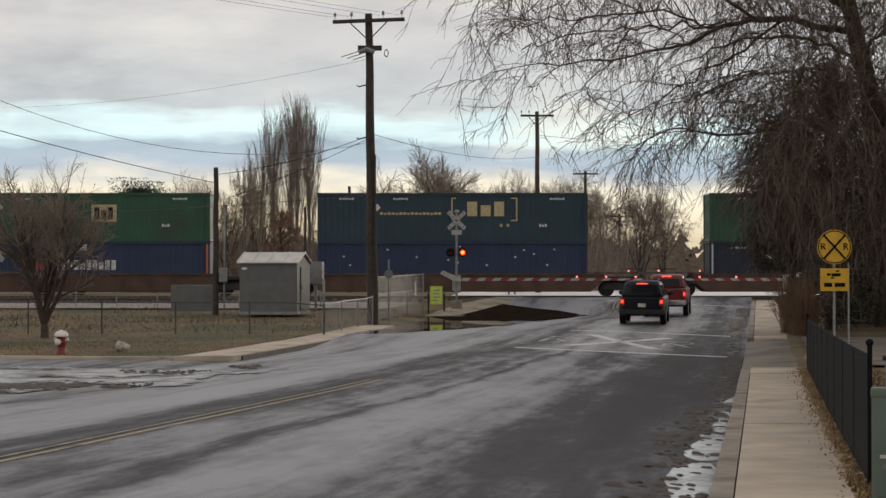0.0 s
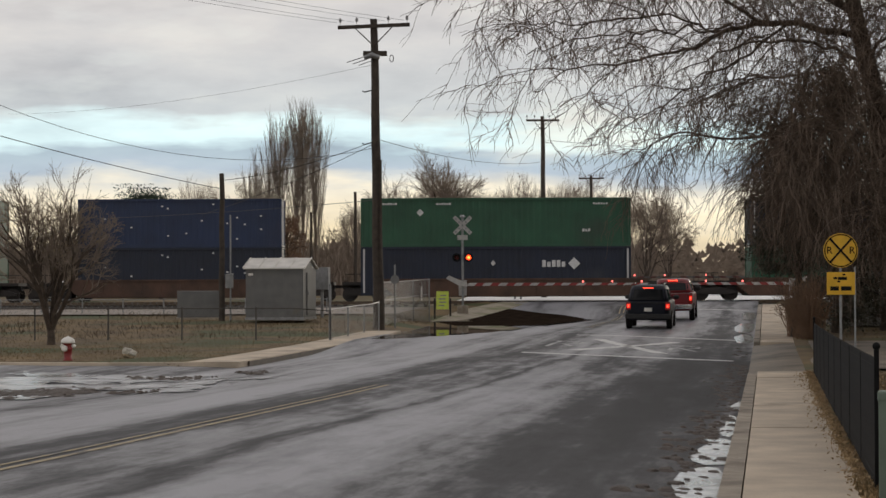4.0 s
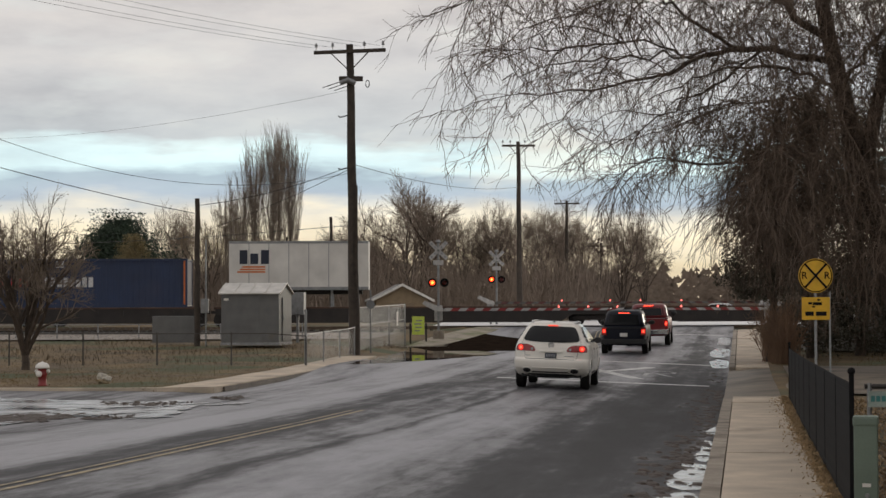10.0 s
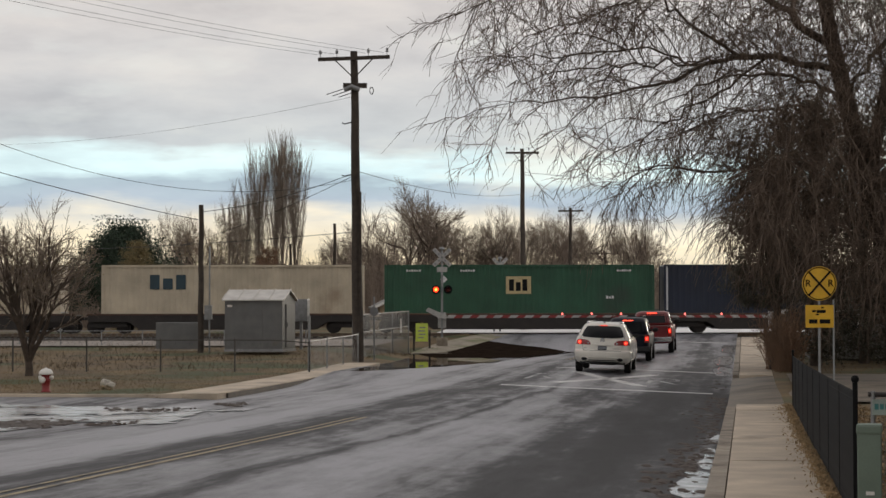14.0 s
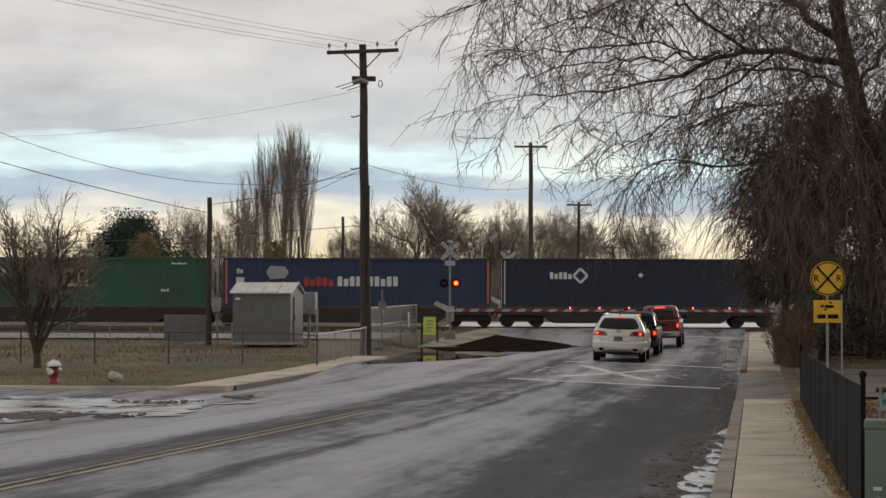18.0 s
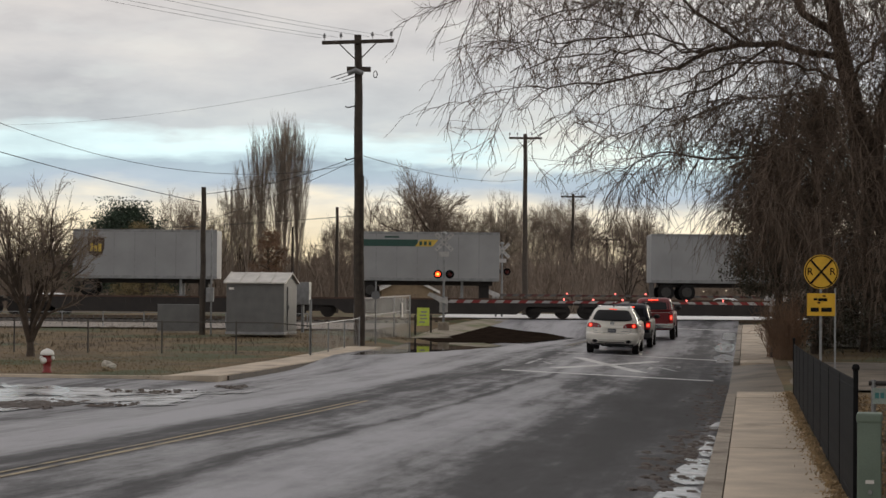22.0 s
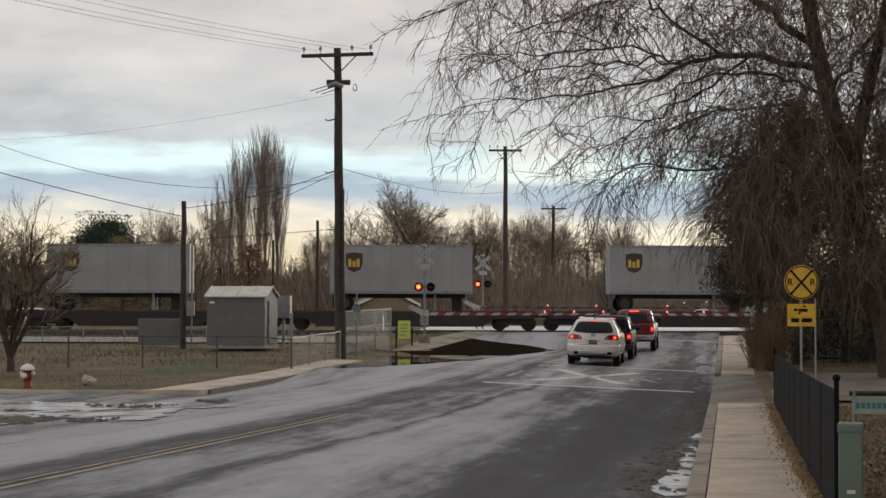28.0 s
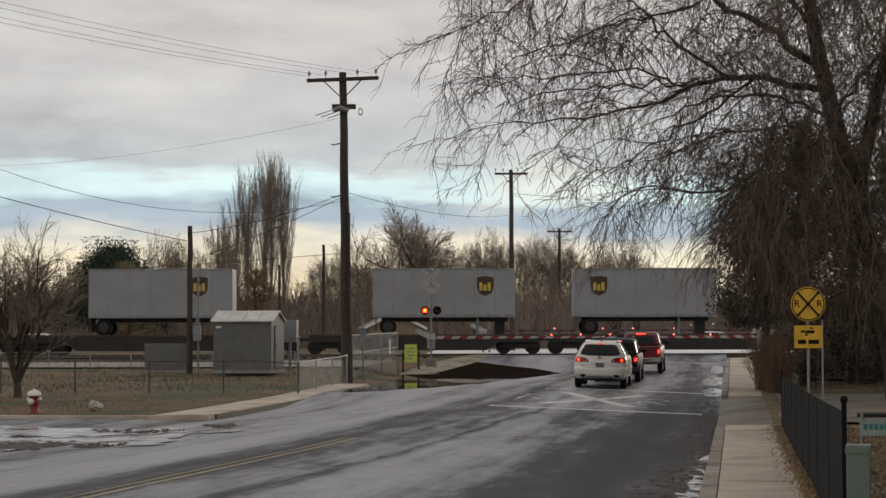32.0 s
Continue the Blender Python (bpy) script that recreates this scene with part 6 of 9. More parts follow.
class Hull:
    """A rounded body: stacked outlines (z, half width, rear, front, squareness)."""

    def __init__(self, levels):
        self.levels = levels

    def at(self, z):
        for a, b in zip(self.levels, self.levels[1:]):
            if z <= b[0]:
                k = max(0.0, (z - a[0]) / (b[0] - a[0]))
                return [p + (q - p) * k for p, q in zip(a, b)]
        return list(self.levels[-1])

    def mesh(self, n=56, cap=True):
        bm = bmesh.new()
        rings = []
        for z, w, y0, y1, e in self.levels:
            ring = []
            for k in range(n):
                a = 2 * math.pi * (k + 0.5) / n
                c, s = math.cos(a), math.sin(a)
                x = w * math.copysign(abs(c) ** (2 / e), c)
                y = (y0 + y1) / 2 + (y1 - y0) / 2 * math.copysign(abs(s) ** (2 / e), s)
                ring.append(bm.verts.new((x, y, z)))
            rings.append(ring)
        for r0, r1 in zip(rings, rings[1:]):
            for k in range(n):
                bm.faces.new((r0[k], r0[(k + 1) % n], r1[(k + 1) % n], r1[k]))
        if cap:
            bm.faces.new(rings[0][::-1])
            bm.faces.new(rings[-1])
        return bm

    def rear(self, x, z, off):
        _, w, y0, y1, e = self.at(z)
        h = (y1 - y0) / 2
        q = min(0.999, abs(x / w))
        return (x, (y0 + y1) / 2 - h * (1 - q ** e) ** (1 / e) - off, z)

    def side(self, y, z, s, off):
        _, w, y0, y1, e = self.at(z)
        h = (y1 - y0) / 2
        q = min(0.999, abs((y - (y0 + y1) / 2) / h))
        return (s * (w * (1 - q ** e) ** (1 / e) + off), y, z)

    def rear_patch(self, outline, off, n=10, m=6):
        """A panel on the tail: outline gives (x left, x right) for z low to z high."""
        bm = bmesh.new()
        z0, z1, low, high = outline
        g = []
        for j in range(m + 1):
            k = j / m
            a, b = low[0] + (high[0] - low[0]) * k, low[1] + (high[1] - low[1]) * k
            g.append([bm.verts.new(self.rear(a + (b - a) * i / n, z0 + (z1 - z0) * k, off)) for i in range(n + 1)])
        for j in range(m):
            for i in range(n):
                bm.faces.new((g[j][i], g[j][i + 1], g[j + 1][i + 1], g[j + 1][i]))
        return bm

    def side_patch(self, s, outline, off, n=10, m=6):
        bm = bmesh.new()
        z0, z1, low, high = outline
        g = []
        for j in range(m + 1):
            k = j / m
            a, b = low[0] + (high[0] - low[0]) * k, low[1] + (high[1] - low[1]) * k
            g.append([bm.verts.new(self.side(a + (b - a) * i / n, z0 + (z1 - z0) * k, s, off)) for i in range(n + 1)])
        for j in range(m):
            for i in range(n):
                bm.faces.new((g[j][i], g[j][i + 1], g[j + 1][i + 1], g[j + 1][i]))
        return bm


def road_wheel(car, x, y, r, side, spokes=6):
    """Tyre, rim, spokes and hub about its own axle, so that it can turn."""
    top = link(new("wheel"), car)
    top.matrix_basis = pose(x, y, r)
    turn = pose(0, 0, 0, 0, 90)
    bm = bmesh.new()
    w = 0.12
    lathe(bm, [(r * 0.62, -w), (r * 0.93, -w), (r, -w * 0.7), (r, w * 0.7), (r * 0.93, w), (r * 0.62, w)], 30, turn)
    part("tyre", bm, M_RUBBER, top)
    bm = bmesh.new()
    o = side * (w + 0.004)
    lathe(bm, [(r * 0.70, o - side * 0.03), (r * 0.70, o), (r * 0.64, o), (r * 0.60, o - side * 0.03)], 30, turn)
    for k in range(spokes):
        a = 2 * math.pi * k / spokes
        ca, sa = math.cos(a), math.sin(a)
        q = [(0.06, -0.04), (r * 0.64, -0.024), (r * 0.64, 0.024), (0.06, 0.04)]
        vs = []
        for xx in (o - side * 0.02, o + side * 0.006):
            vs.append([bm.verts.new((xx, p * ca - t * sa, p * sa + t * ca)) for p, t in q])
        bm.faces.new(vs[1])
        for i in range(4):
            j = (i + 1) % 4
            bm.faces.new((vs[0][i], vs[0][j], vs[1][j], vs[1][i]))
    lathe(bm, [(0.07, o - side * 0.02), (0.07, o + side * 0.012), (0.03, o + side * 0.02)], 14, turn)
    part("rim", bm, M_ALLOY, top)
    return top


def arch(car, hull, y, r, s, z):
    """Dark wheel opening laid on the body side."""
    bm = bmesh.new()
    c = bm.verts.new(hull.side(y, max(z, 0.33), s, 0.006))
    n = 20
    ring = []
    for k in range(n + 1):
        t = math.pi * (-0.12 + 1.24 * k / n)
        zz = z + r * math.sin(t)
        ring.append(bm.verts.new(hull.side(y + r * math.cos(t), max(zz, hull.levels[0][0]), s, 0.006)))
    for p, q in zip(ring, ring[1:]):
        bm.faces.new((c, p, q))
    part("wheel_arch", bm, M_TRIM, car)


class Shell:
    """A car body as stacked plan outlines (z, half width, rear, front): straight flanks, rounded tail and nose."""
    REAR, NOSE, E = 0.56, 1.15, 3.0

    def __init__(self, levels, fine=4):
        self.levels = []
        for i in range(len(levels) - 1):
            p0, p1, p2, p3 = levels[max(i - 1, 0)], levels[i], levels[i + 1], levels[min(i + 2, len(levels) - 1)]
            for j in range(fine):
                t = j / fine
                row = []
                for c, (q0, q1, q2, q3) in enumerate(zip(p0, p1, p2, p3)):
                    if c == 0:
                        row.append(q1 + (q2 - q1) * t)
                    else:
                        m1, m2 = 0.25 * (q2 - q0), 0.25 * (q3 - q1)
                        row.append((2 * t ** 3 - 3 * t * t + 1) * q1 + (t ** 3 - 2 * t * t + t) * m1 + (3 * t * t - 2 * t ** 3) * q2 + (t ** 3 - t * t) * m2)
                self.levels.append(row)
        self.levels.append(list(levels[-1]))

    def at(self, z):
        for p, q in zip(self.levels, self.levels[1:]):
            if z <= q[0]:
                k = max(0.0, (z - p[0]) / (q[0] - p[0]))
                return [c + (d - c) * k for c, d in zip(p, q)]
        return list(self.levels[-1])

    def rear(self, x, z, off):
        _, w, y0, y1 = self.at(z)
        d = min(self.REAR, (y1 - y0) / 2)
        q = min(0.9995, abs(x / w))
        return (x, y0 + d - d * (1 - q ** self.E) ** (1 / self.E) - off, z)

    def side(self, y, z, s, off):
        _, w, y0, y1 = self.at(z)
        d, f = min(self.REAR, (y1 - y0) / 2), min(self.NOSE, (y1 - y0) / 2)
        q = (y0 + d - y) / d if y < y0 + d else (y - y1 + f) / f if y > y1 - f else 0.0
        q = max(0.0, min(0.9995, q))
        return (s * (w * (1 - q ** self.E) ** (1 / self.E) + off), y, z)

    def outline(self, level):
        z, w, y0, y1 = level
        d, f = min(self.REAR, (y1 - y0) / 2), min(self.NOSE, (y1 - y0) / 2)
        half = []
        for k in range(15):                       # from the middle of the tail round to the flank
            t = math.pi / 2 * k / 14
            half.append((w * math.sin(t) ** (2 / self.E), y0 + d - d * math.cos(t) ** (2 / self.E)))
        for k in range(1, 33):
            half.append((w, y0 + d + (y1 - f - y0 - d) * k / 33))
        for k in range(15):
            t = math.pi / 2 * k / 14
            half.append((w * math.cos(t) ** (2 / self.E), y1 - f + f * math.sin(t) ** (2 / self.E)))
        return half + [(-x, y) for x, y in half[-2:0:-1]]

    def mesh(self, openings):
        """The skin with round wheel openings (y, z, radius) cut clean through the flanks."""
        bm = bmesh.new()
        rings = [[bm.verts.new((x, y, lv[0])) for x, y in self.outline(lv)] for lv in self.levels]
        n = len(rings[0])
        for r0, r1 in zip(rings, rings[1:]):
            for k in range(n):
                bm.faces.new((r0[k], r0[(k + 1) % n], r1[(k + 1) % n], r1[k]))
        bm.faces.new(rings[-1])
        for oy, oz, r in openings:
            gone = [f for f in bm.faces if abs(f.calc_center_median().x) > 0.4 and abs(f.normal.z) < 0.95
                    and math.hypot(f.calc_center_median().y - oy, f.calc_center_median().z - oz) < r]
            edge = {v for f in gone for v in f.verts if any(g not in gone for g in v.link_faces)}
            bmesh.ops.delete(bm, geom=gone, context="FACES")
            for v in edge:
                if not v.is_valid:
                    continue
                d = math.hypot(v.co.y - oy, v.co.z - oz)
                if v.co.z > self.levels[0][0] + 0.01 and d > 1e-4:
                    y, z = oy + (v.co.y - oy) * r / d, oz + (v.co.z - oz) * r / d
                    v.co = self.side(y, max(z, self.levels[0][0]), math.copysign(1, v.co.x), 0.0)
        loose = [v for v in bm.verts if not v.link_faces]
        bmesh.ops.delete(bm, geom=loose, context="VERTS")
        return bm

    def tail_panel(self, rows, off, n=14):
        """A panel on the tail from rows of (z, x left, x right)."""
        bm = bmesh.new()
        g = [[bm.verts.new(self.rear(p + (q - p) * i / n, z, off)) for i in range(n + 1)] for z, p, q in rows]
        for r0, r1 in zip(g, g[1:]):
            for i in range(n):
                bm.faces.new((r0[i], r0[i + 1], r1[i + 1], r1[i]))
        return bm

    def flank_panel(self, s, rows, off, n=12):
        """A panel on a flank from rows of (z, y rear, y front)."""
        bm = bmesh.new()
        g = [[bm.verts.new(self.side(p + (q - p) * i / n, z, s, off)) for i in range(n + 1)] for z, p, q in rows]
        for r0, r1 in zip(g, g[1:]):
            for i in range(n):
                bm.faces.new((r0[i], r0[i + 1], r1[i + 1], r1[i]))
        return bm

    def wrapped(self, s, rows, off, n=16):
        """A panel round one rear corner: rows of (z, x inner, y outer on the flank)."""
        bm = bmesh.new()
        g = []
        for z, xi, yo in rows:
            _, w, y0, y1 = self.at(z)
            t0 = math.asin(min(1.0, (xi / w)) ** (self.E / 2))
            q = max(0.0, (y0 + self.REAR - yo) / self.REAR)
            t1 = math.acos(min(1.0, q) ** (self.E / 2))
            line = []
            for i in range(n + 1):
                t = t0 + (t1 - t0) * i / n
                x, y = w * math.sin(t) ** (2 / self.E), y0 + self.REAR - self.REAR * math.cos(t) ** (2 / self.E)
                line.append(bm.verts.new((s * (x + off * math.sin(t)), y - off * math.cos(t), z)))
            g.append(line)
        for r0, r1 in zip(g, g[1:]):
            for i in range(n):
                bm.faces.new((r0[i], r0[i + 1], r1[i + 1], r1[i]))
        return bm

    def disc(self, x, z, r, off, squash=1.0):
        """A round lens laid on the tail."""
        bm = bmesh.new()
        c = bm.verts.new(self.rear(x, z, off + 0.008))
        ring = [bm.verts.new(self.rear(x + r * squash * math.cos(k * math.pi / 9), z + r * math.sin(k * math.pi / 9), off)) for k in range(18)]
        for k in range(18):
            bm.faces.new((c, ring[k], ring[(k + 1) % 18]))
        return bm


def white_suv():
    """A pearl-white crossover: rounded tail, wide wrap-round lamps, roof rails."""
    car = empty("white_suv", Matrix(), "pearl white crossover car with red brake lights lit", "car")
    paint = car_paint("pearl_white_paint", (0.82, 0.785, 0.715), 0.28)
    sh = Shell([(0.31, 0.84, 0.48, 4.68), (0.36, 0.895, 0.32, 4.82), (0.43, 0.945, 0.17, 4.95), (0.50, 0.97, 0.085, 5.05), (0.535, 0.985, 0.055, 5.07), (0.56, 0.995, 0.03, 5.1), (0.64, 1.0, 0.008, 5.1), (0.72, 1.003, 0.0, 5.1), (0.775, 1.0, 0.012, 5.1),
                (0.80, 0.996, 0.055, 5.1), (0.82, 0.995, 0.083, 5.1), (0.90, 0.998, 0.09, 5.05), (1.02, 0.992, 0.098, 4.98), (1.10, 0.98, 0.11, 4.9), (1.17, 0.962, 0.13, 4.6), (1.225, 0.943, 0.152, 4.15),
                (1.27, 0.928, 0.175, 3.85), (1.34, 0.905, 0.215, 3.66), (1.44, 0.850, 0.285, 3.38), (1.56, 0.785, 0.385, 3.05), (1.66, 0.722, 0.49, 2.80), (1.705, 0.685, 0.545, 2.68), (1.74, 0.635, 0.62, 2.56), (1.768, 0.555, 0.75, 2.42), (1.785, 0.42, 0.95, 2.2), (1.79, 0.22, 1.15, 2.0)])
    holes = ((1.10, 0.375, 0.435), (4.08, 0.375, 0.435))
    part("body", sh.mesh(holes), paint, car, smooth=True)
    glass = [(1.243, 0.16), (1.247, 0.36), (1.256, 0.55), (1.272, 0.68), (1.295, 0.733), (1.34, 0.738), (1.42, 0.712), (1.52, 0.665), (1.59, 0.622), (1.63, 0.588), (1.652, 0.54), (1.662, 0.43)]
    part("rear_window", sh.tail_panel([(z, -x, x) for z, x in glass], 0.020, 24), M_GLASSDK, car, "dark tinted rear window", True)
    for s in (-1, 1):
        side_edge = [(1.245, 0.60, 3.50), (1.262, 0.51, 3.48), (1.32, 0.475, 3.34), (1.42, 0.52, 3.10), (1.52, 0.62, 2.86), (1.60, 0.74, 2.68), (1.645, 0.85, 2.56), (1.668, 0.98, 2.46)]
        part("window_surround", sh.flank_panel(s, side_edge, 0.005, 30), M_TRIM, car, "", True)
        for nm, rows in (("quarter_window", [(1.262, 0.60, 1.20), (1.28, 0.54, 1.20), (1.33, 0.51, 1.18), (1.42, 0.555, 1.155), (1.52, 0.65, 1.125), (1.60, 0.78, 1.10), (1.645, 0.91, 1.085)]),
                         ("side_window", [(1.262, 1.36, 2.17), (1.44, 1.30, 2.10), (1.60, 1.235, 2.02), (1.65, 1.23, 1.99)]),
                         ("side_window", [(1.262, 2.25, 3.40), (1.36, 2.22, 3.20), (1.48, 2.17, 2.92), (1.60, 2.10, 2.62), (1.65, 2.07, 2.48)])):
            part(nm, sh.flank_panel(s, rows, 0.011), M_GLASSDK, car, smooth=True)
        part("door_pillar", sh.flank_panel(s, [(1.25, 1.215, 1.335), (1.44, 1.165, 1.275), (1.62, 1.105, 1.215), (1.665, 1.09, 1.20)], 0.014, 4), paint, car, "painted pillar", True)
        bm = bmesh.new()
        tube(bm, [sh.side(0.60 + 2.92 * k / 24, 1.245, s, 0.007) for k in range(25)], 0.007, 5)
        tube(bm, [sh.side(p, z, s, 0.006) for z, p, _ in side_edge], 0.003, 5)
        tube(bm, [sh.side(1.02 + 1.46 * k / 16, 1.668, s, 0.008) for k in range(17)], 0.007, 5)
        part("window_trim", bm, M_CHROME, car, "bright window trim")
        lens = [(0.995, 0.46, 0.30), (1.002, 0.425, 0.345), (1.03, 0.41, 0.37), (1.07, 0.425, 0.375), (1.11, 0.46, 0.37), (1.145, 0.51, 0.36), (1.165, 0.57, 0.345), (1.178, 0.66, 0.315)]
        lamp = part("tail_lamp", sh.wrapped(s, lens, 0.013), M_LENSRED, car, "red wrap-round tail lamp", True)
        bm = bmesh.new()
        tube(bm, [sh.rear(s * (0.715 + 0.008 * k), 0.995 + 0.023 * k, 0.014) for k in range(9)], 0.005, 4)
        part("lens_seam", bm, M_TRIM, lamp)
        part("brake_light", sh.disc(s * 0.815, 1.082, 0.075, 0.020), M_BRAKE, lamp, "lit brake light", True)
        part("brake_bulb", sh.disc(s * 0.815, 1.082, 0.040, 0.031), M_BRAKEHOT, lamp, "", True)
        part("reverse_light", sh.disc(s * 0.505, 1.055, 0.036, 0.020), M_GALV, lamp, "", True)
        bm = bmesh.new()
        rail = []
        for k in range(22):
            q = k / 21
            x, y, _ = sh.side(0.80 + 1.85 * q, 1.74, s, -0.02)
            rail.append((x, y, 1.735 + 0.045 * min(1, 6 * min(q, 1 - q)) ** 0.6))
        tube(bm, rail, [0.024 if 1 < k < 20 else 0.030 for k in range(22)], 8)
        part("roof_rail", bm, M_ALLOY, car, "silver roof rail", True)
        bm = bmesh.new()
        bmesh.ops.create_uvsphere(bm, u_segments=16, v_segments=10, radius=1.0, matrix=Matrix.Translation((s * 1.0, 3.28, 1.285)) @ Matrix.Diagonal((0.115, 0.06, 0.082, 1)))
        for v in bm.verts:
            if v.co.y < 3.255:
                v.co.y = 3.255
        mir = part("door_mirror", bm, M_TRIM, car, smooth=True)
        part("mirror_stalk", boxed(min(s * 0.88, s * 0.98), max(s * 0.88, s * 0.98), 3.24, 3.32, 1.22, 1.26, 0.01), M_TRIM, mir)
        for y in (1.78, 2.82):
            part("door_handle", boxed(min(s * 0.985, s * 1.022), max(s * 0.985, s * 1.022), y, y + 0.2, 1.045, 1.08, 0.012), M_CHROME, car)
        for pts in ([(1.36, 1.24), (1.40, 1.0), (1.47, 0.8), (1.56, 0.62)], [(2.2, 1.24), (2.2, 0.9), (2.2, 0.5)], [(3.42, 1.22), (3.42, 0.9), (3.40, 0.5)]):
            bm = bmesh.new()
            tube(bm, [sh.side(p.x, p.y, s, 0.0) for p in curve2(pts)], 0.004, 4)
            part("door_seam", bm, M_TRIM, car)
        bm = bmesh.new()
        tube(bm, [sh.side(1.50 + 2.0 * k / 12, 0.42, s, 0.004) for k in range(13)], 0.028, 6)
        part("sill", bm, M_TRIM, car, "black sill")
        for y, z, r in holes:
            bm = bmesh.new()
            lip = [sh.side(y + r * math.cos(t), z + r * math.sin(t), s, 0.002) for t in [math.pi * (-0.04 + 1.08 * k / 22) for k in range(23)]]
            tube(bm, lip, 0.017, 6)
            part("arch_lip", bm, paint, car, "", True)
            bm = bmesh.new()
            ring = [[bm.verts.new((s * xx, y + r * 1.0 * math.cos(t), z + r * 1.0 * math.sin(t))) for t in [math.pi * k / 24 for k in range(25)]] for xx in (0.55, 0.93)]
            for k in range(24):
                bm.faces.new((ring[0][k], ring[0][k + 1], ring[1][k + 1], ring[1][k]))
            bm.faces.new(ring[0])
            part("wheel_well", bm, M_TRIM, car)
        bm = bmesh.new()
        tube(bm, [sh.rear(s * x, z, 0.001) for x, z in ((0.665, 0.80), (0.685, 0.86), (0.70, 0.94), (0.712, 0.992))], 0.005, 4)
        tube(bm, [sh.rear(s * x, z, 0.001) for x, z in ((0.78, 1.18), (0.772, 1.22), (0.757, 1.30), (0.757, 1.38))], 0.005, 4)
        part("tailgate_seam", bm, M_TRIM, car)
        # round outlet in a dark recess under a brow of the bumper
        part("exhaust_recess", sh.disc(s * 0.63, 0.485, 0.062, 0.004, 1.7), M_TRIM, car, "dark exhaust recess")
        bm = bmesh.new()
        tube(bm, [sh.rear(s * (0.63 + 0.135 * math.cos(t)), 0.487 + 0.078 * math.sin(t), 0.006) for t in [math.pi * k / 12 for k in range(13)]], 0.014, 6)
        part("exhaust_brow", bm, paint, car, "", True)
        bm = bmesh.new()
        lathe(bm, [(0.040, 0), (0.052, 0.0), (0.052, 0.18), (0.043, 0.18), (0.040, 0.10)], 18, Matrix.Translation((s * 0.63, 0.30, 0.475)) @ pose(0, 0, 0, 90))
        ex = part("exhaust_tip", bm, M_STEELDK, car)
        bm = bmesh.new()
        lathe(bm, [(0.041, 0.15), (0.041, 0.165)], 16, Matrix.Translation((s * 0.63, 0.30, 0.475)) @ pose(0, 0, 0, 90))
        part("exhaust_bore", bm, M_BLACK, ex)
    bm = bmesh.new()
    tube(bm, [sh.rear(-0.665 + 1.33 * k / 20, 0.796, 0.002) for k in range(21)], 0.008, 5)
    part("bumper_seam", bm, M_TRIM, car)
    bm = bmesh.new()
    tube(bm, [sh.rear(-0.50 + 1.0 * k / 24, 0.566, 0.002) for k in range(25)], 0.012, 6)
    part("bumper_crease", bm, paint, car, "", True)
    # dark valance, widened to paint the shade on the bumper's lower edge
    part("lower_valance", sh.tail_panel([(0.312, -0.74, 0.74), (0.36, -0.70, 0.70), (0.40, -0.60, 0.60), (0.44, -0.50, 0.50), (0.465, -0.46, 0.46)], 0.006, 16), M_TRIM, car, "dark lower valance widened by painted shade", True)
    part("underbody", boxed(-0.45, 0.45, 0.8, 4.6, 0.27, 0.42, 0.03), M_TRIM, car, "black underbody")
    part("floor_pan", boxed(-0.86, 0.86, 1.56, 3.6, 0.30, 0.40, 0.02), M_TRIM, car)
    part("rear_floor", boxed(-0.80, 0.80, 0.42, 0.62, 0.31, 0.40, 0.02), M_TRIM, car)
    for y in (1.10, 4.08):
        bm = bmesh.new()
        tube(bm, [(-0.8, y, 0.34), (0.8, y, 0.34)], 0.05, 8)
        part("axle", bm, M_TRIM, car)
    part("handle_bar", boxed(-0.315, 0.315, 0.045, 0.14, 0.965, 1.028, 0.022), paint, car)
    part("plate_recess", sh.tail_panel([(0.815, -0.20, 0.20), (0.966, -0.21, 0.21)], 0.003, 8), paint, car)
    pl = part("number_plate", boxed(-0.155, 0.155, 0.068, 0.10, 0.818, 0.962, 0.004), M_PLATE, car, "blue-grey number plate in a dark frame")
    for k in range(6):
        part("plate_mark", boxed(-0.125 + k * 0.043, -0.095 + k * 0.043, 0.063, 0.068, 0.86, 0.925), material("plate_grey", (0.30, 0.31, 0.33), 0.5) if k == 0 else bpy.data.materials["plate_grey"], pl)
    y_b = sh.rear(0, 1.165, 0)[1]
    bm = bmesh.new()
    lathe(bm, [(0.066, 0.0), (0.070, 0.014), (0.080, 0.014), (0.085, 0.0)], 28, Matrix.Translation((0, y_b - 0.012, 1.165)) @ pose(0, 0, 0, 90))
    badge = part("badge", bm, M_CHROME, car, "round chrome badge")
    bm = bmesh.new()
    lathe(bm, [(0.068, 0), (0.068, 0.016)], 22, Matrix.Translation((0, y_b - 0.004, 1.165)) @ pose(0, 0, 0, 90))
    part("badge_field", bm, M_GALV, badge)
    bm = bmesh.new()
    for k in (-1, 0, 1):
        slab(bm, [(k * 0.036 - 0.014, 1.185 + k * 0.012), (k * 0.036 + 0.014, 1.19 + k * 0.012), (k * 0.036 + 0.008, 1.14 + k * 0.012), (k * 0.036 - 0.008, 1.138 + k * 0.012)], y_b - 0.026, y_b - 0.018)
    part("badge_mark", bm, M_CHROME, badge)
    part("badge_mount", sh.disc(0, 1.19, 0.10, 0.006, 1.15), paint, car, "", True)
    for p, q in ((-0.66, -0.55), (0.36, 0.60)):
        part("name_badge", sh.tail_panel([(0.872, p, q), (0.888, p, q)], 0.006, 4), M_GALV, car)
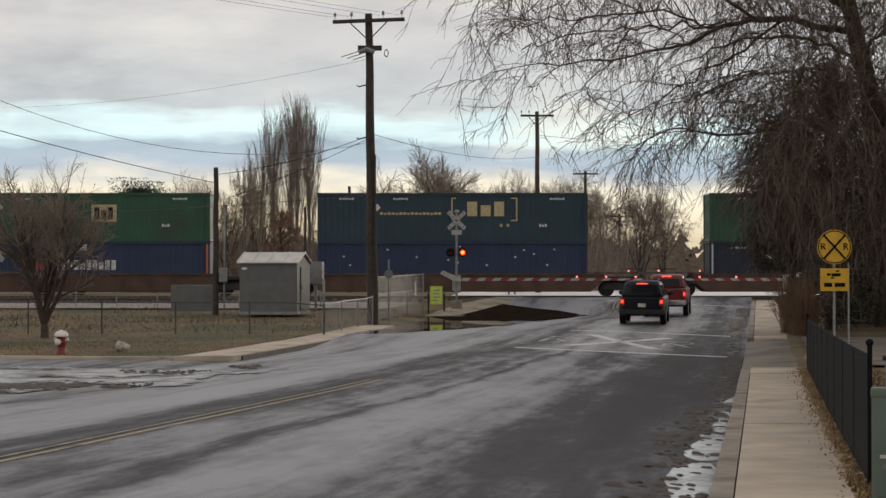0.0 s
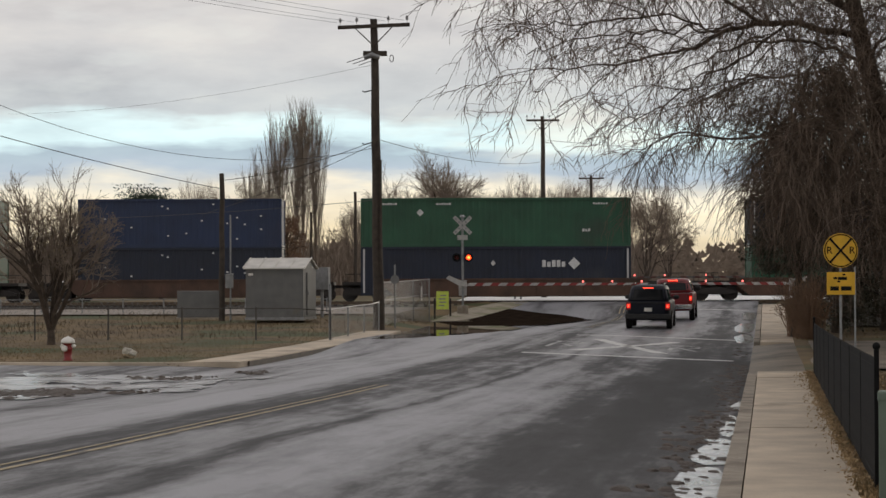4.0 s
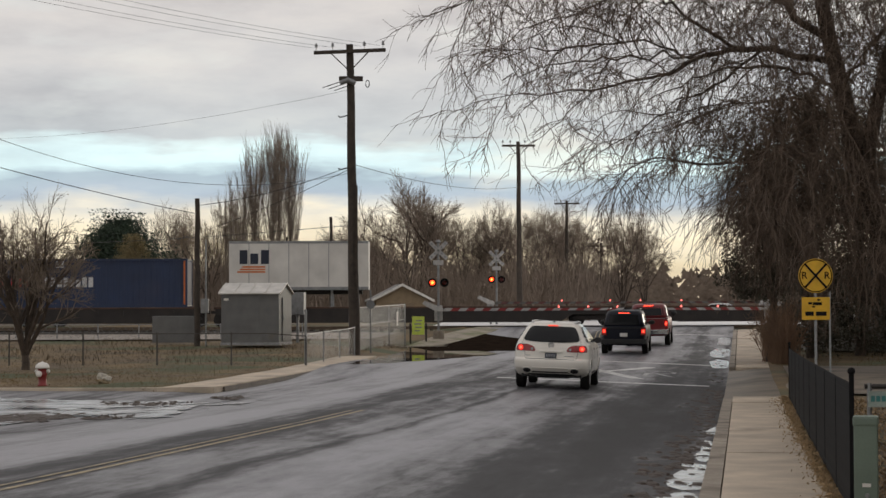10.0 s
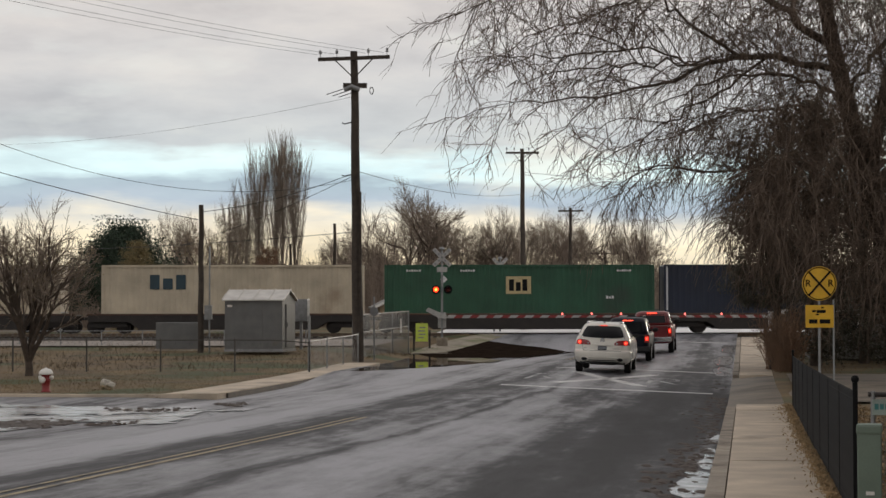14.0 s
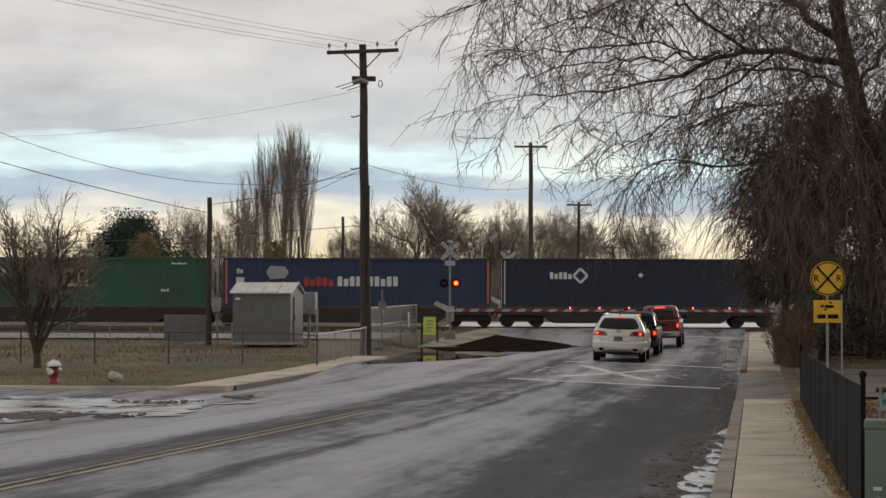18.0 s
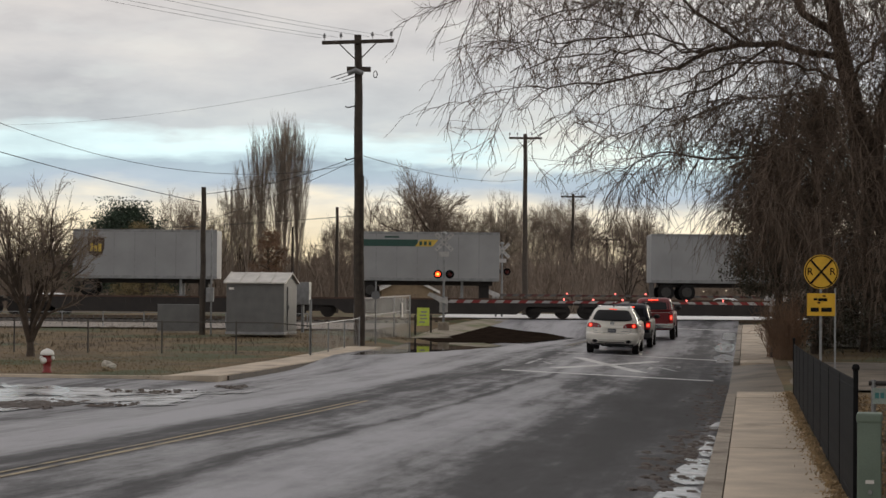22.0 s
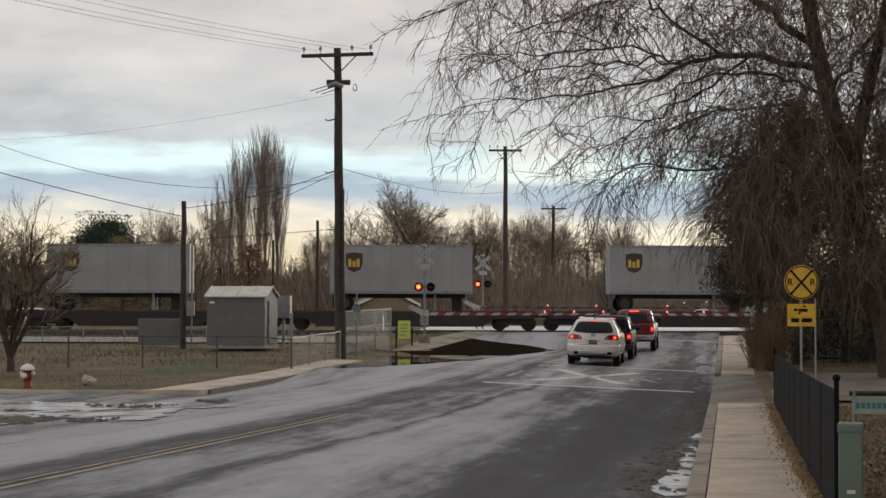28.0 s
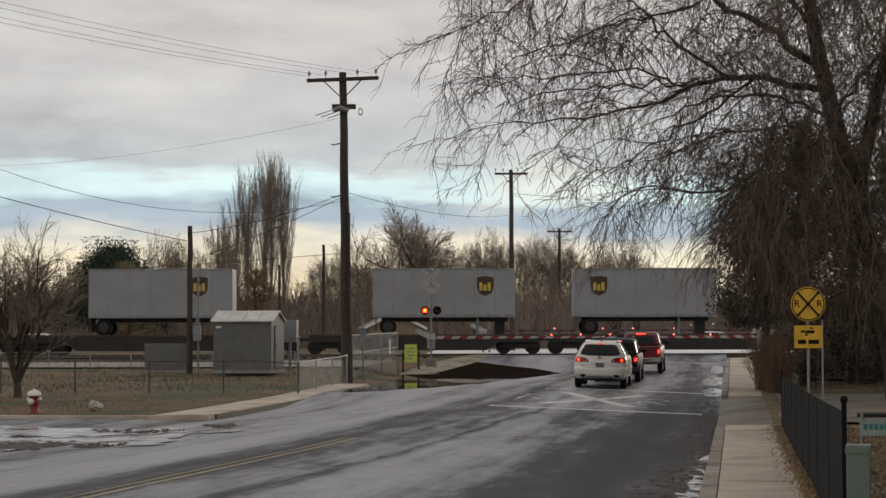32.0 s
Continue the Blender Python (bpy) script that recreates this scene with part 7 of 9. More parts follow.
    part("high_brake_light", boxed(-0.13, 0.13, sh.rear(0, 1.683, 0)[1] - 0.03, sh.rear(0, 1.683, 0)[1] + 0.03, 1.668, 1.695, 0.008), M_BRAKETOP, car, "lit high-level brake light")
    bm = bmesh.new()
    tube(bm, [sh.rear(x, z, 0.022) for x, z in ((0.02, 1.262), (0.16, 1.277), (0.40, 1.287))], 0.012, 6)
    part("wiper", bm, M_BLACK, car)
    bm = bmesh.new()
    slab(bm, [(0.72, 1.775), (0.94, 1.785), (0.90, 1.80), (0.74, 1.835)], -0.025, 0.025)
    bmesh.ops.rotate(bm, verts=bm.verts, cent=(0, 0, 0), matrix=Matrix.Rotation(math.pi / 2, 3, "Z"))
    part("antenna", bm, M_TRIM, car)
    wheels = [road_wheel(car, s * 0.862, y, 0.385, s, 7) for s in (-1, 1) for y in (1.10, 4.08)]
    return car, wheels


def curve2(pts):
    """A smooth line through (y, z) pairs."""
    return curve_through([Vector((p[0], p[1], 0)) for p in pts], 4 * (len(pts) - 1))


def dark_suv():
    """An upright older four-wheel-drive wagon."""
    car = empty("dark_suv", Matrix(), "dark blue-black older wagon waiting with brake lights lit", "car")
    paint = car_paint("blue_black_paint", (0.007, 0.009, 0.018), 0.5, 0.0)
    paint.node_tree.nodes["Principled BSDF"].inputs["Specular IOR Level"].default_value = 0.25
    lowh = Hull([(0.36, 0.80, 0.12, 4.5, 8), (0.46, 0.90, 0.08, 4.6, 9), (0.62, 0.915, 0.06, 4.65, 9), (1.0, 0.915, 0.05, 4.65, 9), (1.12, 0.90, 0.06, 4.55, 8), (1.17, 0.87, 0.09, 3.6, 8)])
    tophull = Hull([(1.15, 0.87, 0.07, 3.35, 9), (1.3, 0.84, 0.10, 3.15, 8), (1.62, 0.76, 0.20, 2.75, 7), (1.74, 0.70, 0.30, 2.55, 6), (1.79, 0.55, 0.55, 2.3, 5)])
    part("body", lowh.mesh(64), paint, car, smooth=True)
    part("cabin", tophull.mesh(64), paint, car, smooth=True)
    part("rear_window", tophull.rear_patch((1.20, 1.62, (-0.72, 0.72), (-0.66, 0.66)), 0.006, 12, 6), M_GLASSDK, car, smooth=True)
    for s in (-1, 1):
        for a, b, c, d in ((0.3, 1.2, 0.42, 1.2), (1.3, 2.15, 1.3, 2.1), (2.25, 3.0, 2.2, 2.7)):
            part("side_window", tophull.side_patch(s, (1.22, 1.62, (a, b), (c, d)), 0.006), M_GLASSDK, car, smooth=True)
        lamp = part("tail_lamp", boxed(s * 0.80 - 0.1, s * 0.80 + 0.1, 0.035, 0.1, 0.78, 1.10, 0.01), M_LENSRED, car, "upright red tail lamp")
        part("brake_light", boxed(s * 0.80 - 0.075, s * 0.80 + 0.075, 0.025, 0.036, 0.86, 1.03), M_BRAKE, lamp)
        part("brake_bulb", boxed(s * 0.80 - 0.03, s * 0.80 + 0.03, 0.018, 0.026, 0.90, 0.99), M_BRAKEHOT, lamp)
        for y in (0.95, 3.75):
            arch(car, lowh, y, 0.44, s, 0.38)
        bm = bmesh.new()
        bmesh.ops.create_uvsphere(bm, u_segments=12, v_segments=8, radius=1.0, matrix=Matrix.Translation((s * 1.02, 2.9, 1.25)) @ Matrix.Diagonal((0.13, 0.06, 0.1, 1)))
        part("door_mirror", bm, M_TRIM, car, smooth=True)
        bm = bmesh.new()
        tube(bm, [(s * 0.62, 0.5 + 0.18 * k, 1.80 + (0.05 if 0 < k < 10 else 0)) for k in range(11)], 0.02, 6)
        part("roof_rail", bm, M_TRIM, car)
    part("rear_bumper", boxed(-0.93, 0.93, -0.06, 0.14, 0.42, 0.62, 0.03), M_TRIM, car, "dark rear bumper")
    part("bumper_step", boxed(-0.55, 0.55, -0.075, -0.06, 0.5, 0.6), M_TRIM, car)
    pl = part("number_plate", boxed(-0.155, 0.155, 0.03, 0.05, 0.72, 0.87), M_WHITE, car)
    part("high_brake_light", boxed(-0.22, 0.22, 0.235, 0.27, 1.665, 1.695), M_BRAKEHOT, car, "lit high-level brake light")
    part("tow_hitch", boxed(-0.05, 0.05, -0.15, 0.1, 0.40, 0.46), M_TRIM, car)
    part("chrome_strip", boxed(-0.72, 0.72, 0.025, 0.05, 1.06, 1.09), M_TRIM, car)
    for s in (-1, 1):
        for y in (0.95, 3.75):
            road_wheel(car, s * 0.83, y, 0.37, s, 5)
    return car


def red_pickup():
    """A tall red pickup with an open bed."""
    car = empty("red_pickup", Matrix(), "red pickup truck waiting at the gate with brake lights", "pickup truck")
    paint = car_paint("red_truck_paint", (0.15, 0.011, 0.014), 0.35, 0.15)
    lowh = Hull([(0.46, 0.86, 0.10, 5.6, 9), (0.58, 0.97, 0.05, 5.7, 10), (0.95, 0.985, 0.03, 5.72, 10), (1.18, 0.975, 0.04, 5.65, 9), (1.24, 0.95, 0.06, 5.5, 9)])
    tophull = Hull([(1.22, 0.92, 2.0, 4.55, 8), (1.4, 0.88, 2.04, 4.3, 7), (1.72, 0.80, 2.15, 3.85, 6), (1.85, 0.73, 2.25, 3.6, 5.5), (1.90, 0.55, 2.5, 3.3, 5)])
    part("body", lowh.mesh(64), paint, car, smooth=True)
    part("cabin", tophull.mesh(64), paint, car, smooth=True)
    part("bed_liner", boxed(-0.80, 0.80, 0.14, 1.95, 1.236, 1.246), M_TRIM, car)
    for s in (-1, 1):
        part("bed_rail", boxed(s * 0.9 - 0.07, s * 0.9 + 0.07, 0.08, 1.98, 1.22, 1.27, 0.01), paint, car)
    part("tailgate", boxed(-0.78, 0.78, 0.0, 0.06, 0.74, 1.26, 0.015), paint, car)
    part("tailgate_handle", boxed(-0.12, 0.12, -0.012, 0.0, 1.05, 1.13), M_TRIM, car)
    part("rear_window", tophull.rear_patch((1.36, 1.76, (-0.72, 0.72), (-0.66, 0.66)), 0.006, 10, 5), M_GLASSDK, car, smooth=True)
    for s in (-1, 1):
        for a, b, c, d in ((2.2, 2.95, 2.25, 2.9), (3.05, 3.95, 3.0, 3.65)):
            part("side_window", tophull.side_patch(s, (1.34, 1.76, (a, b), (c, d)), 0.006), M_GLASSDK, car, smooth=True)
        lamp = part("tail_lamp", boxed(s * 0.885 - 0.085, s * 0.885 + 0.085, 0.0, 0.12, 0.78, 1.2, 0.01), M_LENSRED, car, "upright red tail lamp")
        part("brake_light", boxed(s * 0.885 - 0.06, s * 0.885 + 0.06, -0.01, 0.001, 0.92, 1.14), M_BRAKE, lamp)
        part("brake_bulb", boxed(s * 0.885 - 0.03, s * 0.885 + 0.03, -0.016, -0.009, 0.98, 1.08), M_BRAKEHOT, lamp)
        for y in (1.2, 4.6):
            arch(car, lowh, y, 0.48, s, 0.44)
            road_wheel(car, s * 0.89, y, 0.40, s, 5)
        bm = bmesh.new()
        bmesh.ops.create_uvsphere(bm, u_segments=12, v_segments=8, radius=1.0, matrix=Matrix.Translation((s * 1.1, 3.9, 1.42)) @ Matrix.Diagonal((0.14, 0.06, 0.13, 1)))
        part("door_mirror", bm, M_TRIM, car, smooth=True)
    part("rear_bumper", boxed(-0.96, 0.96, -0.16, 0.05, 0.55, 0.76, 0.03), M_CHROME, car, "chrome rear bumper")
    part("number_plate", boxed(-0.155, 0.155, -0.172, -0.16, 0.58, 0.73), M_WHITE, car)
    part("high_brake_light", boxed(-0.22, 0.22, 2.13, 2.2, 1.80, 1.84), M_BRAKEHOT, car, "lit high-level brake light")
    return car


def on_road(u, v, wheelbase=3.0, back=1.1, turn=0.0):
    """The pose of a car whose tail is at u, v on the street."""
    def z_at(du, dv):
        return road_z(*uv(u + du, v + dv))
    zr = (z_at(-0.8, back) + z_at(0.8, back)) / 2
    zf = (z_at(-0.8, back + wheelbase) + z_at(0.8, back + wheelbase)) / 2
    zl = (z_at(-0.8, back + 1.5) + z_at(-0.8, back)) / 2
    zq = (z_at(0.8, back + 1.5) + z_at(0.8, back)) / 2
    x, y = uv(u, v)
    pitch = math.degrees(math.atan2(zf - zr, wheelbase))
    roll = math.degrees(math.atan2(zl - zq, 1.6))
    return pose(x, y, zr - (zf - zr) * back / wheelbase + 0.004, pitch, roll, -9.1 - turn)


SUV, SUV_WHEELS = white_suv()
dark_suv().matrix_basis = on_road(-4.78, 81.2)
red_pickup().matrix_basis = on_road(-4.25, 90.3)

# seconds, metres along the street of the white car's tail
DRIVE = [(0.0, -44.4), (2.0, -21.9), (4.0, -0.6), (5.0, 10.2), (5.5, 15.1), (6.0, 19.8), (6.5, 24.2), (7.0, 28.9), (7.5, 33.4), (8.0, 37.4), (8.5, 41.3), (9.0, 45.0), (9.5, 48.6), (10.0, 52.1),
         (10.5, 55.3), (11.0, 58.4), (11.5, 61.2), (12.0, 63.5), (12.5, 65.6), (13.0, 67.3), (13.5, 68.7), (14.0, 69.9), (14.5, 71.0), (15.5, 72.8), (16.5, 74.0), (17.5, 74.4), (32.0, 74.5)]
DRIFT = [(0.0, -5.6, 0.6), (4.0, -5.6, 1.2), (5.5, -5.38, 2.0), (6.0, -5.21, 1.4), (6.5, -5.11, 0.9), (7.0, -5.06, 0.4), (8.0, -5.03, 0.0), (32.0, -5.03, 0.0)]   # seconds, metres across, extra turn to the right


def drift(t):
    for (a, p, e), (b, q, f) in zip(DRIFT, DRIFT[1:]):
        if t <= b:
            k = (t - a) / (b - a)
            return p + (q - p) * k, e + (f - e) * k
    return DRIFT[-1][1:]


def travelled(t):
    for (a, p), (b, q) in zip(DRIVE, DRIVE[1:]):
        if t <= b:
            return p + (q - p) * (t - a) / (b - a)
    return DRIVE[-1][1]


# ---- trees ----
def add_tube(verts, faces, pts, radii, n=3):
    """Adds a thin tapering tube to raw lists."""
    base = len(verts)
    m = len(pts)
    for i, p in enumerate(pts):
        d = pts[min(i + 1, m - 1)] - pts[max(i - 1, 0)]
        if d.length < 1e-6:
            d = Vector((0, 0, 1))
        d.normalize()
        a = d.cross(Vector((0.31, 0.77, 0.55))).normalized()
        b = d.cross(a)
        for k in range(n):
            t = 2 * math.pi * k / n
            verts.append(tuple(p + (a * math.cos(t) + b * math.sin(t)) * radii[i]))
    for i in range(m - 1):
        for k in range(n):
            q = (k + 1) % n
            faces.append((base + i * n + k, base + i * n + q, base + (i + 1) * n + q, base + (i + 1) * n + k))


def path(rnd, start, way, length, steps, wander, droop):
    """A wandering shoot; droop bends it to the ground (or up, if negative) along its way."""
    pts, d = [start.copy()], way.normalized()
    step = length / steps
    for i in range(steps):
        d = d + Vector((rnd.gauss(0, wander), rnd.gauss(0, wander), rnd.gauss(0, wander) - droop * (i + 1) / steps))
        d.normalize()
        pts.append(pts[-1] + d * step)
    return pts


def along(pts, k):
    f = k * (len(pts) - 1)
    i = min(int(f), len(pts) - 2)
    return pts[i].lerp(pts[i + 1], f - i), (pts[i + 1] - pts[i]).normalized()


def taper(r0, r1, n):
    return [r0 + (r1 - r0) * i / (n - 1) for i in range(n)]


def weeping_tree():
    """The great bare tree by the pavement: leaning trunk, a few long limbs, sprays of fine drooping whips."""
    rnd = random.Random(11)
    base = Vector((15.65, 64.0, ground_at(15.65, 64) - 0.1))
    top = empty("bare_weeping_tree", Matrix.Translation(base), "large bare weeping tree with a dark leaning trunk", "tree")
    tv, tf, bv, bf, cv, cf = [], [], [], [], [], []
    trunk = [Vector(p) for p in ((0, 0, -0.2), (-0.1, 0, 1.2), (-0.45, 0, 3.0), (-0.95, 0, 5.0), (-1.4, 0.1, 6.6), (-1.85, 0.1, 8.4), (-2.25, 0.2, 10.2), (-2.6, 0.3, 12.0), (-2.85, 0.3, 14.0), (-2.9, 0.3, 16.5))]
    add_tube(tv, tf, curve_through(trunk, 22), taper(0.50, 0.16, 23), 14)
    fork = [Vector(p) for p in ((-1.25, 0, 5.8), (-1.25, -0.1, 7.3), (-0.95, -0.2, 8.9), (-0.5, -0.2, 10.9), (0.0, -0.2, 13.5), (0.4, -0.2, 16.0))]
    add_tube(tv, tf, curve_through(fork, 12), taper(0.30, 0.10, 13), 10)
    # limbs: points from the trunk outward, thickness at the start
    limbs = [([(-2.3, 0.2, 10.2), (-4.6, -0.2, 10.6), (-6.3, -0.4, 10.4), (-8.5, -0.6, 9.7), (-10.7, -0.8, 9.3), (-14.2, -0.9, 9.0)], 0.17),
             ([(-2.5, 0.2, 11.0), (-4.0, 0.4, 12.1), (-5.9, 0.6, 13.3), (-8.6, 0.8, 14.6), (-12.0, 0.8, 14.8)], 0.21),
             ([(-5.5, -0.3, 10.6), (-8.1, -0.8, 11.9), (-9.8, -1.2, 13.0), (-13.0, -1.4, 13.6)], 0.09),
             ([(-1.5, 0.1, 7.0), (-3.8, 0.8, 7.2), (-6.2, 1.2, 6.9), (-8.4, 1.5, 7.1), (-10.2, 1.6, 6.6)], 0.09),
             ([(-2.6, 0.2, 12.2), (-5.0, -0.9, 14.6), (-9.0, -1.4, 15.8), (-14.0, -1.4, 14.8)], 0.13),
             ([(-2.8, 0.3, 13.4), (-5.6, 1.2, 15.8), (-10.2, 1.8, 16.4), (-15.4, 1.8, 15.0)], 0.12),
             ([(-2.0, 0.1, 9.0), (-3.6, -1.2, 9.7), (-6.4, -2.2, 9.6), (-9.4, -2.8, 8.6)], 0.10),
             ([(-7.0, -0.5, 10.3), (-9.4, 0.6, 10.9), (-12.4, 1.0, 10.8), (-15.6, 1.1, 10.4)], 0.06),
             ([(-5.9, 0.6, 13.3), (-8.6, 1.6, 12.8), (-11.6, 2.2, 12.2), (-14.8, 2.4, 11.2)], 0.07),
             ([(-8.0, 0.8, 14.4), (-11.0, -0.2, 13.9), (-14.0, -0.6, 13.0), (-16.4, -0.7, 12.0)], 0.06),
             ([(-1.8, 0.1, 8.2), (-3.4, 1.4, 9.0), (-5.8, 2.2, 8.9), (-8.6, 2.6, 7.9)], 0.08),
             ([(-4.6, -0.2, 10.6), (-6.8, 0.4, 9.3), (-8.8, 0.7, 8.2), (-10.8, 0.8, 7.4)], 0.07),
             ([(-6.3, -0.4, 10.4), (-9.0, -1.4, 10.2), (-12.0, -2.0, 10.0), (-15.0, -2.2, 9.4)], 0.06),
             ([(-9.0, -1.4, 15.8), (-12.0, -2.4, 15.0), (-15.0, -2.8, 13.6)], 0.06),
             ([(-10.2, 1.8, 16.4), (-13.4, 2.6, 15.4), (-16.4, 2.8, 13.8)], 0.06),
             ([(-2.0, 0.1, 9.4), (-1.0, -1.2, 11.0), (0.4, -2.4, 12.0), (2.2, -3.0, 11.6)], 0.09),
             ([(-2.8, 0.3, 14.2), (-1.2, -0.4, 16.2), (1.4, -1.0, 16.8), (4.2, -1.2, 15.6)], 0.10),
             ([(-1.3, -0.1, 7.0), (2.2, 0.6, 8.2), (4.2, 0.9, 8.9), (6.4, 1.0, 8.5)], 0.12),
             ([(-0.95, -0.2, 9.0), (2.4, -0.8, 11.0), (4.6, -1.1, 12.0), (7.0, -1.2, 11.6)], 0.12),
             ([(-0.45, -0.2, 11.2), (2.4, 0.4, 13.6), (4.6, 0.6, 15.0), (7.2, 0.7, 14.8)], 0.11),
             ([(-1.1, 0.0, 5.6), (1.6, -1.0, 6.6), (3.4, -1.7, 6.7), (5.2, -1.9, 6.0)], 0.08),
             ([(-1.2, 0.1, 6.0), (-2.4, -1.0, 6.9), (-4.2, -1.8, 7.0), (-6.0, -2.2, 6.2)], 0.07),
             ([(-0.65, -0.2, 10.2), (-0.2, -1.6, 12.4), (-1.8, -2.8, 13.0), (-4.0, -3.4, 12.4)], 0.08),
             ([(0.0, -0.2, 13.4), (0.6, 1.0, 15.6), (-1.2, 1.8, 16.6), (-4.0, 2.2, 16.2)], 0.08)]

    limbs = [([(x if x > -6 else -6 + (x + 6) * 0.80, y, z) for x, y, z in points], r * 0.72) for points, r in limbs]

    def whip(p, d, ln, r):
        """One drooping shoot with short side twigs."""
        tw = path(rnd, p, d, ln, 9, 0.20, 0.19)
        add_tube(cv, cf, tw, taper(r, 0.006, 10), 3)
        for _ in range(int(2 + ln * 2.3)):
            q, e = along(tw, rnd.uniform(0.12, 0.97))
            w = Vector((e.x + rnd.gauss(-0.1, 0.55), e.y + rnd.gauss(0, 0.55), e.z + rnd.gauss(-0.1, 0.45)))
            add_tube(cv, cf, path(rnd, q, w, rnd.uniform(0.3, 1.0), 4, 0.16, 0.22), taper(0.009, 0.005, 5), 3)

    for points, r in limbs:
        line = curve_through([Vector(p) for p in points], 18)
        line = [p + Vector((rnd.gauss(0, 0.07), rnd.gauss(0, 0.07), rnd.gauss(0, 0.08))) * (0 < i) for i, p in enumerate(line)]
        add_tube(bv, bf, line, taper(r, 0.016, 19), 8)
        reach = sum((q - p).length for p, q in zip(line, line[1:]))
        heading = -1.0 if points[-1][0] < points[0][0] else 1.0
        n = int(reach * (1.45 if heading < 0 else 2.6))
        for j in range(n):
            k = 0.10 + 0.90 * (j + rnd.random()) / n
            p, d = along(line, min(k, 0.999))
            ln = rnd.uniform(1.6, 3.9) * (1.15 - 0.35 * k)
            side = Vector((d.x * 0.8 + heading * 0.05 + rnd.gauss(0, 0.42), d.y + rnd.gauss(0, 0.75), d.z + rnd.gauss(-0.05, 0.55)))
            bough = path(rnd, p, side, ln, 8, 0.15, 0.19)
            add_tube(bv, bf, bough, taper(0.026 if k < 0.6 else 0.018, 0.009, 9), 4)
            for _ in range(int(ln * 2.9) + 1):
                q, e = along(bough, min(0.999, 0.08 + 0.92 * rnd.random()))
                w = Vector((e.x * 0.8 + heading * 0.12 + rnd.gauss(0, 0.55), e.y + rnd.gauss(0, 0.5), e.z + rnd.gauss(-0.1, 0.55)))
                whip(q, w, rnd.uniform(0.8, 2.2), 0.0125)
    # long strings of twigs hanging about the trunk
    for i in range(5600):
        x = rnd.uniform(-3.2, 7.6) if i > 1100 else rnd.uniform(-7.0, -3.2) if i > 700 else rnd.uniform(-5.6, -3.2)
        z = rnd.uniform(4.6, 9.5) if i <= 700 else rnd.uniform(3.4, 17.5) if x > -3.2 else rnd.uniform(10.0, 17.5)
        p = Vector((x, rnd.uniform(-3.0, 2.4), z))
        tw = path(rnd, p, Vector((rnd.gauss(-0.1, 0.5), rnd.gauss(0, 0.5), rnd.gauss(-0.2, 0.4))), rnd.uniform(1.5, 3.6), 9, 0.15, 0.40)
        add_tube(cv, cf, tw, taper(0.014, 0.006, 10), 3)
        for _ in range(5):
            p3, d3 = along(tw, rnd.uniform(0.15, 0.95))
            add_tube(cv, cf, path(rnd, p3, Vector((d3.x + rnd.gauss(0, 0.7), d3.y + rnd.gauss(0, 0.7), d3.z + rnd.gauss(0, 0.4))), rnd.uniform(0.3, 1.0), 4, 0.16, 0.3), taper(0.009, 0.005, 5), 3)
    soup("trunk", tv, tf, M_BARK, top, smooth=True)
    soup("limb_frame", bv, bf, M_BARK, top, "long dark limbs and boughs")
    tagged(soup("crown", cv, cf, M_TWIG, top, "curtain of hanging bare twigs"), kind="stuff")


def leaf_quad(verts, faces, p, size, rnd):
    a = Vector((rnd.gauss(0, 1), rnd.gauss(0, 1), rnd.gauss(0, 1))).normalized()
    b = a.orthogonal().normalized()
    b = (Matrix.Rotation(rnd.uniform(0, 6.28), 3, a) @ b)
    c = a.cross(b)
    k = len(verts)
    w = size * rnd.uniform(0.25, 0.5)
    verts += [tuple(p - b * size), tuple(p + c * w), tuple(p + b * size), tuple(p - c * w)]
    faces.append((k, k + 1, k + 2, k + 3))


def evergreen(x, y, height, radius, seed, mat, label, lumps, leaves, size, low=0.0, point=0.5, base=None):
    """Trunk, boughs and many small needle sprays gathered in uneven clumps."""
    rnd = random.Random(seed)
    g = ground_at(x, y) if base is None else base
    top = empty("evergreen_tree", pose(x, y, g), label, "tree")
    tv, tf, cv, cf = [], [], [], []
    trunk = [Vector((0.15 * math.sin(k), 0.1 * math.cos(k * 2), height * 0.92 * k / 6)) for k in range(7)]
    add_tube(tv, tf, trunk, taper(0.05 * height * 0.5, 0.03, 7), 9)
    for i in range(lumps):
        k = low + (1 - low) * (i + rnd.random()) / lumps
        ang = rnd.uniform(0, 2 * math.pi)
        env = radius * (math.sin(math.pi * min(1, 0.12 + 0.88 * k)) ** point) * (1.15 - 0.55 * k)
        rr = env * math.sqrt(rnd.random()) * rnd.uniform(0.8, 1.12)
        c = Vector((rr * math.cos(ang), rr * math.sin(ang), height * k + rnd.gauss(0, 0.15)))
        p0, _ = along(trunk, min(0.99, max(0.05, k * 0.95)))
        pts = [p0, p0.lerp(c, 0.5) + Vector((0, 0, 0.12)), c]
        add_tube(tv, tf, pts, [0.035, 0.025, 0.01], 4)
        s = rnd.uniform(0.35, 0.8) * radius * 0.42
        for _ in range(leaves):
            q = Vector([max(-1.5, min(1.5, rnd.gauss(0, 1))) * s * f for f in (0.62, 0.62, 0.45)])
            leaf_quad(cv, cf, c + q, size * rnd.uniform(0.6, 1.4), rnd)
    soup("trunk", tv, tf, M_BARK, top)
    tagged(soup("crown", cv, cf, mat, top), kind="stuff")
    return top


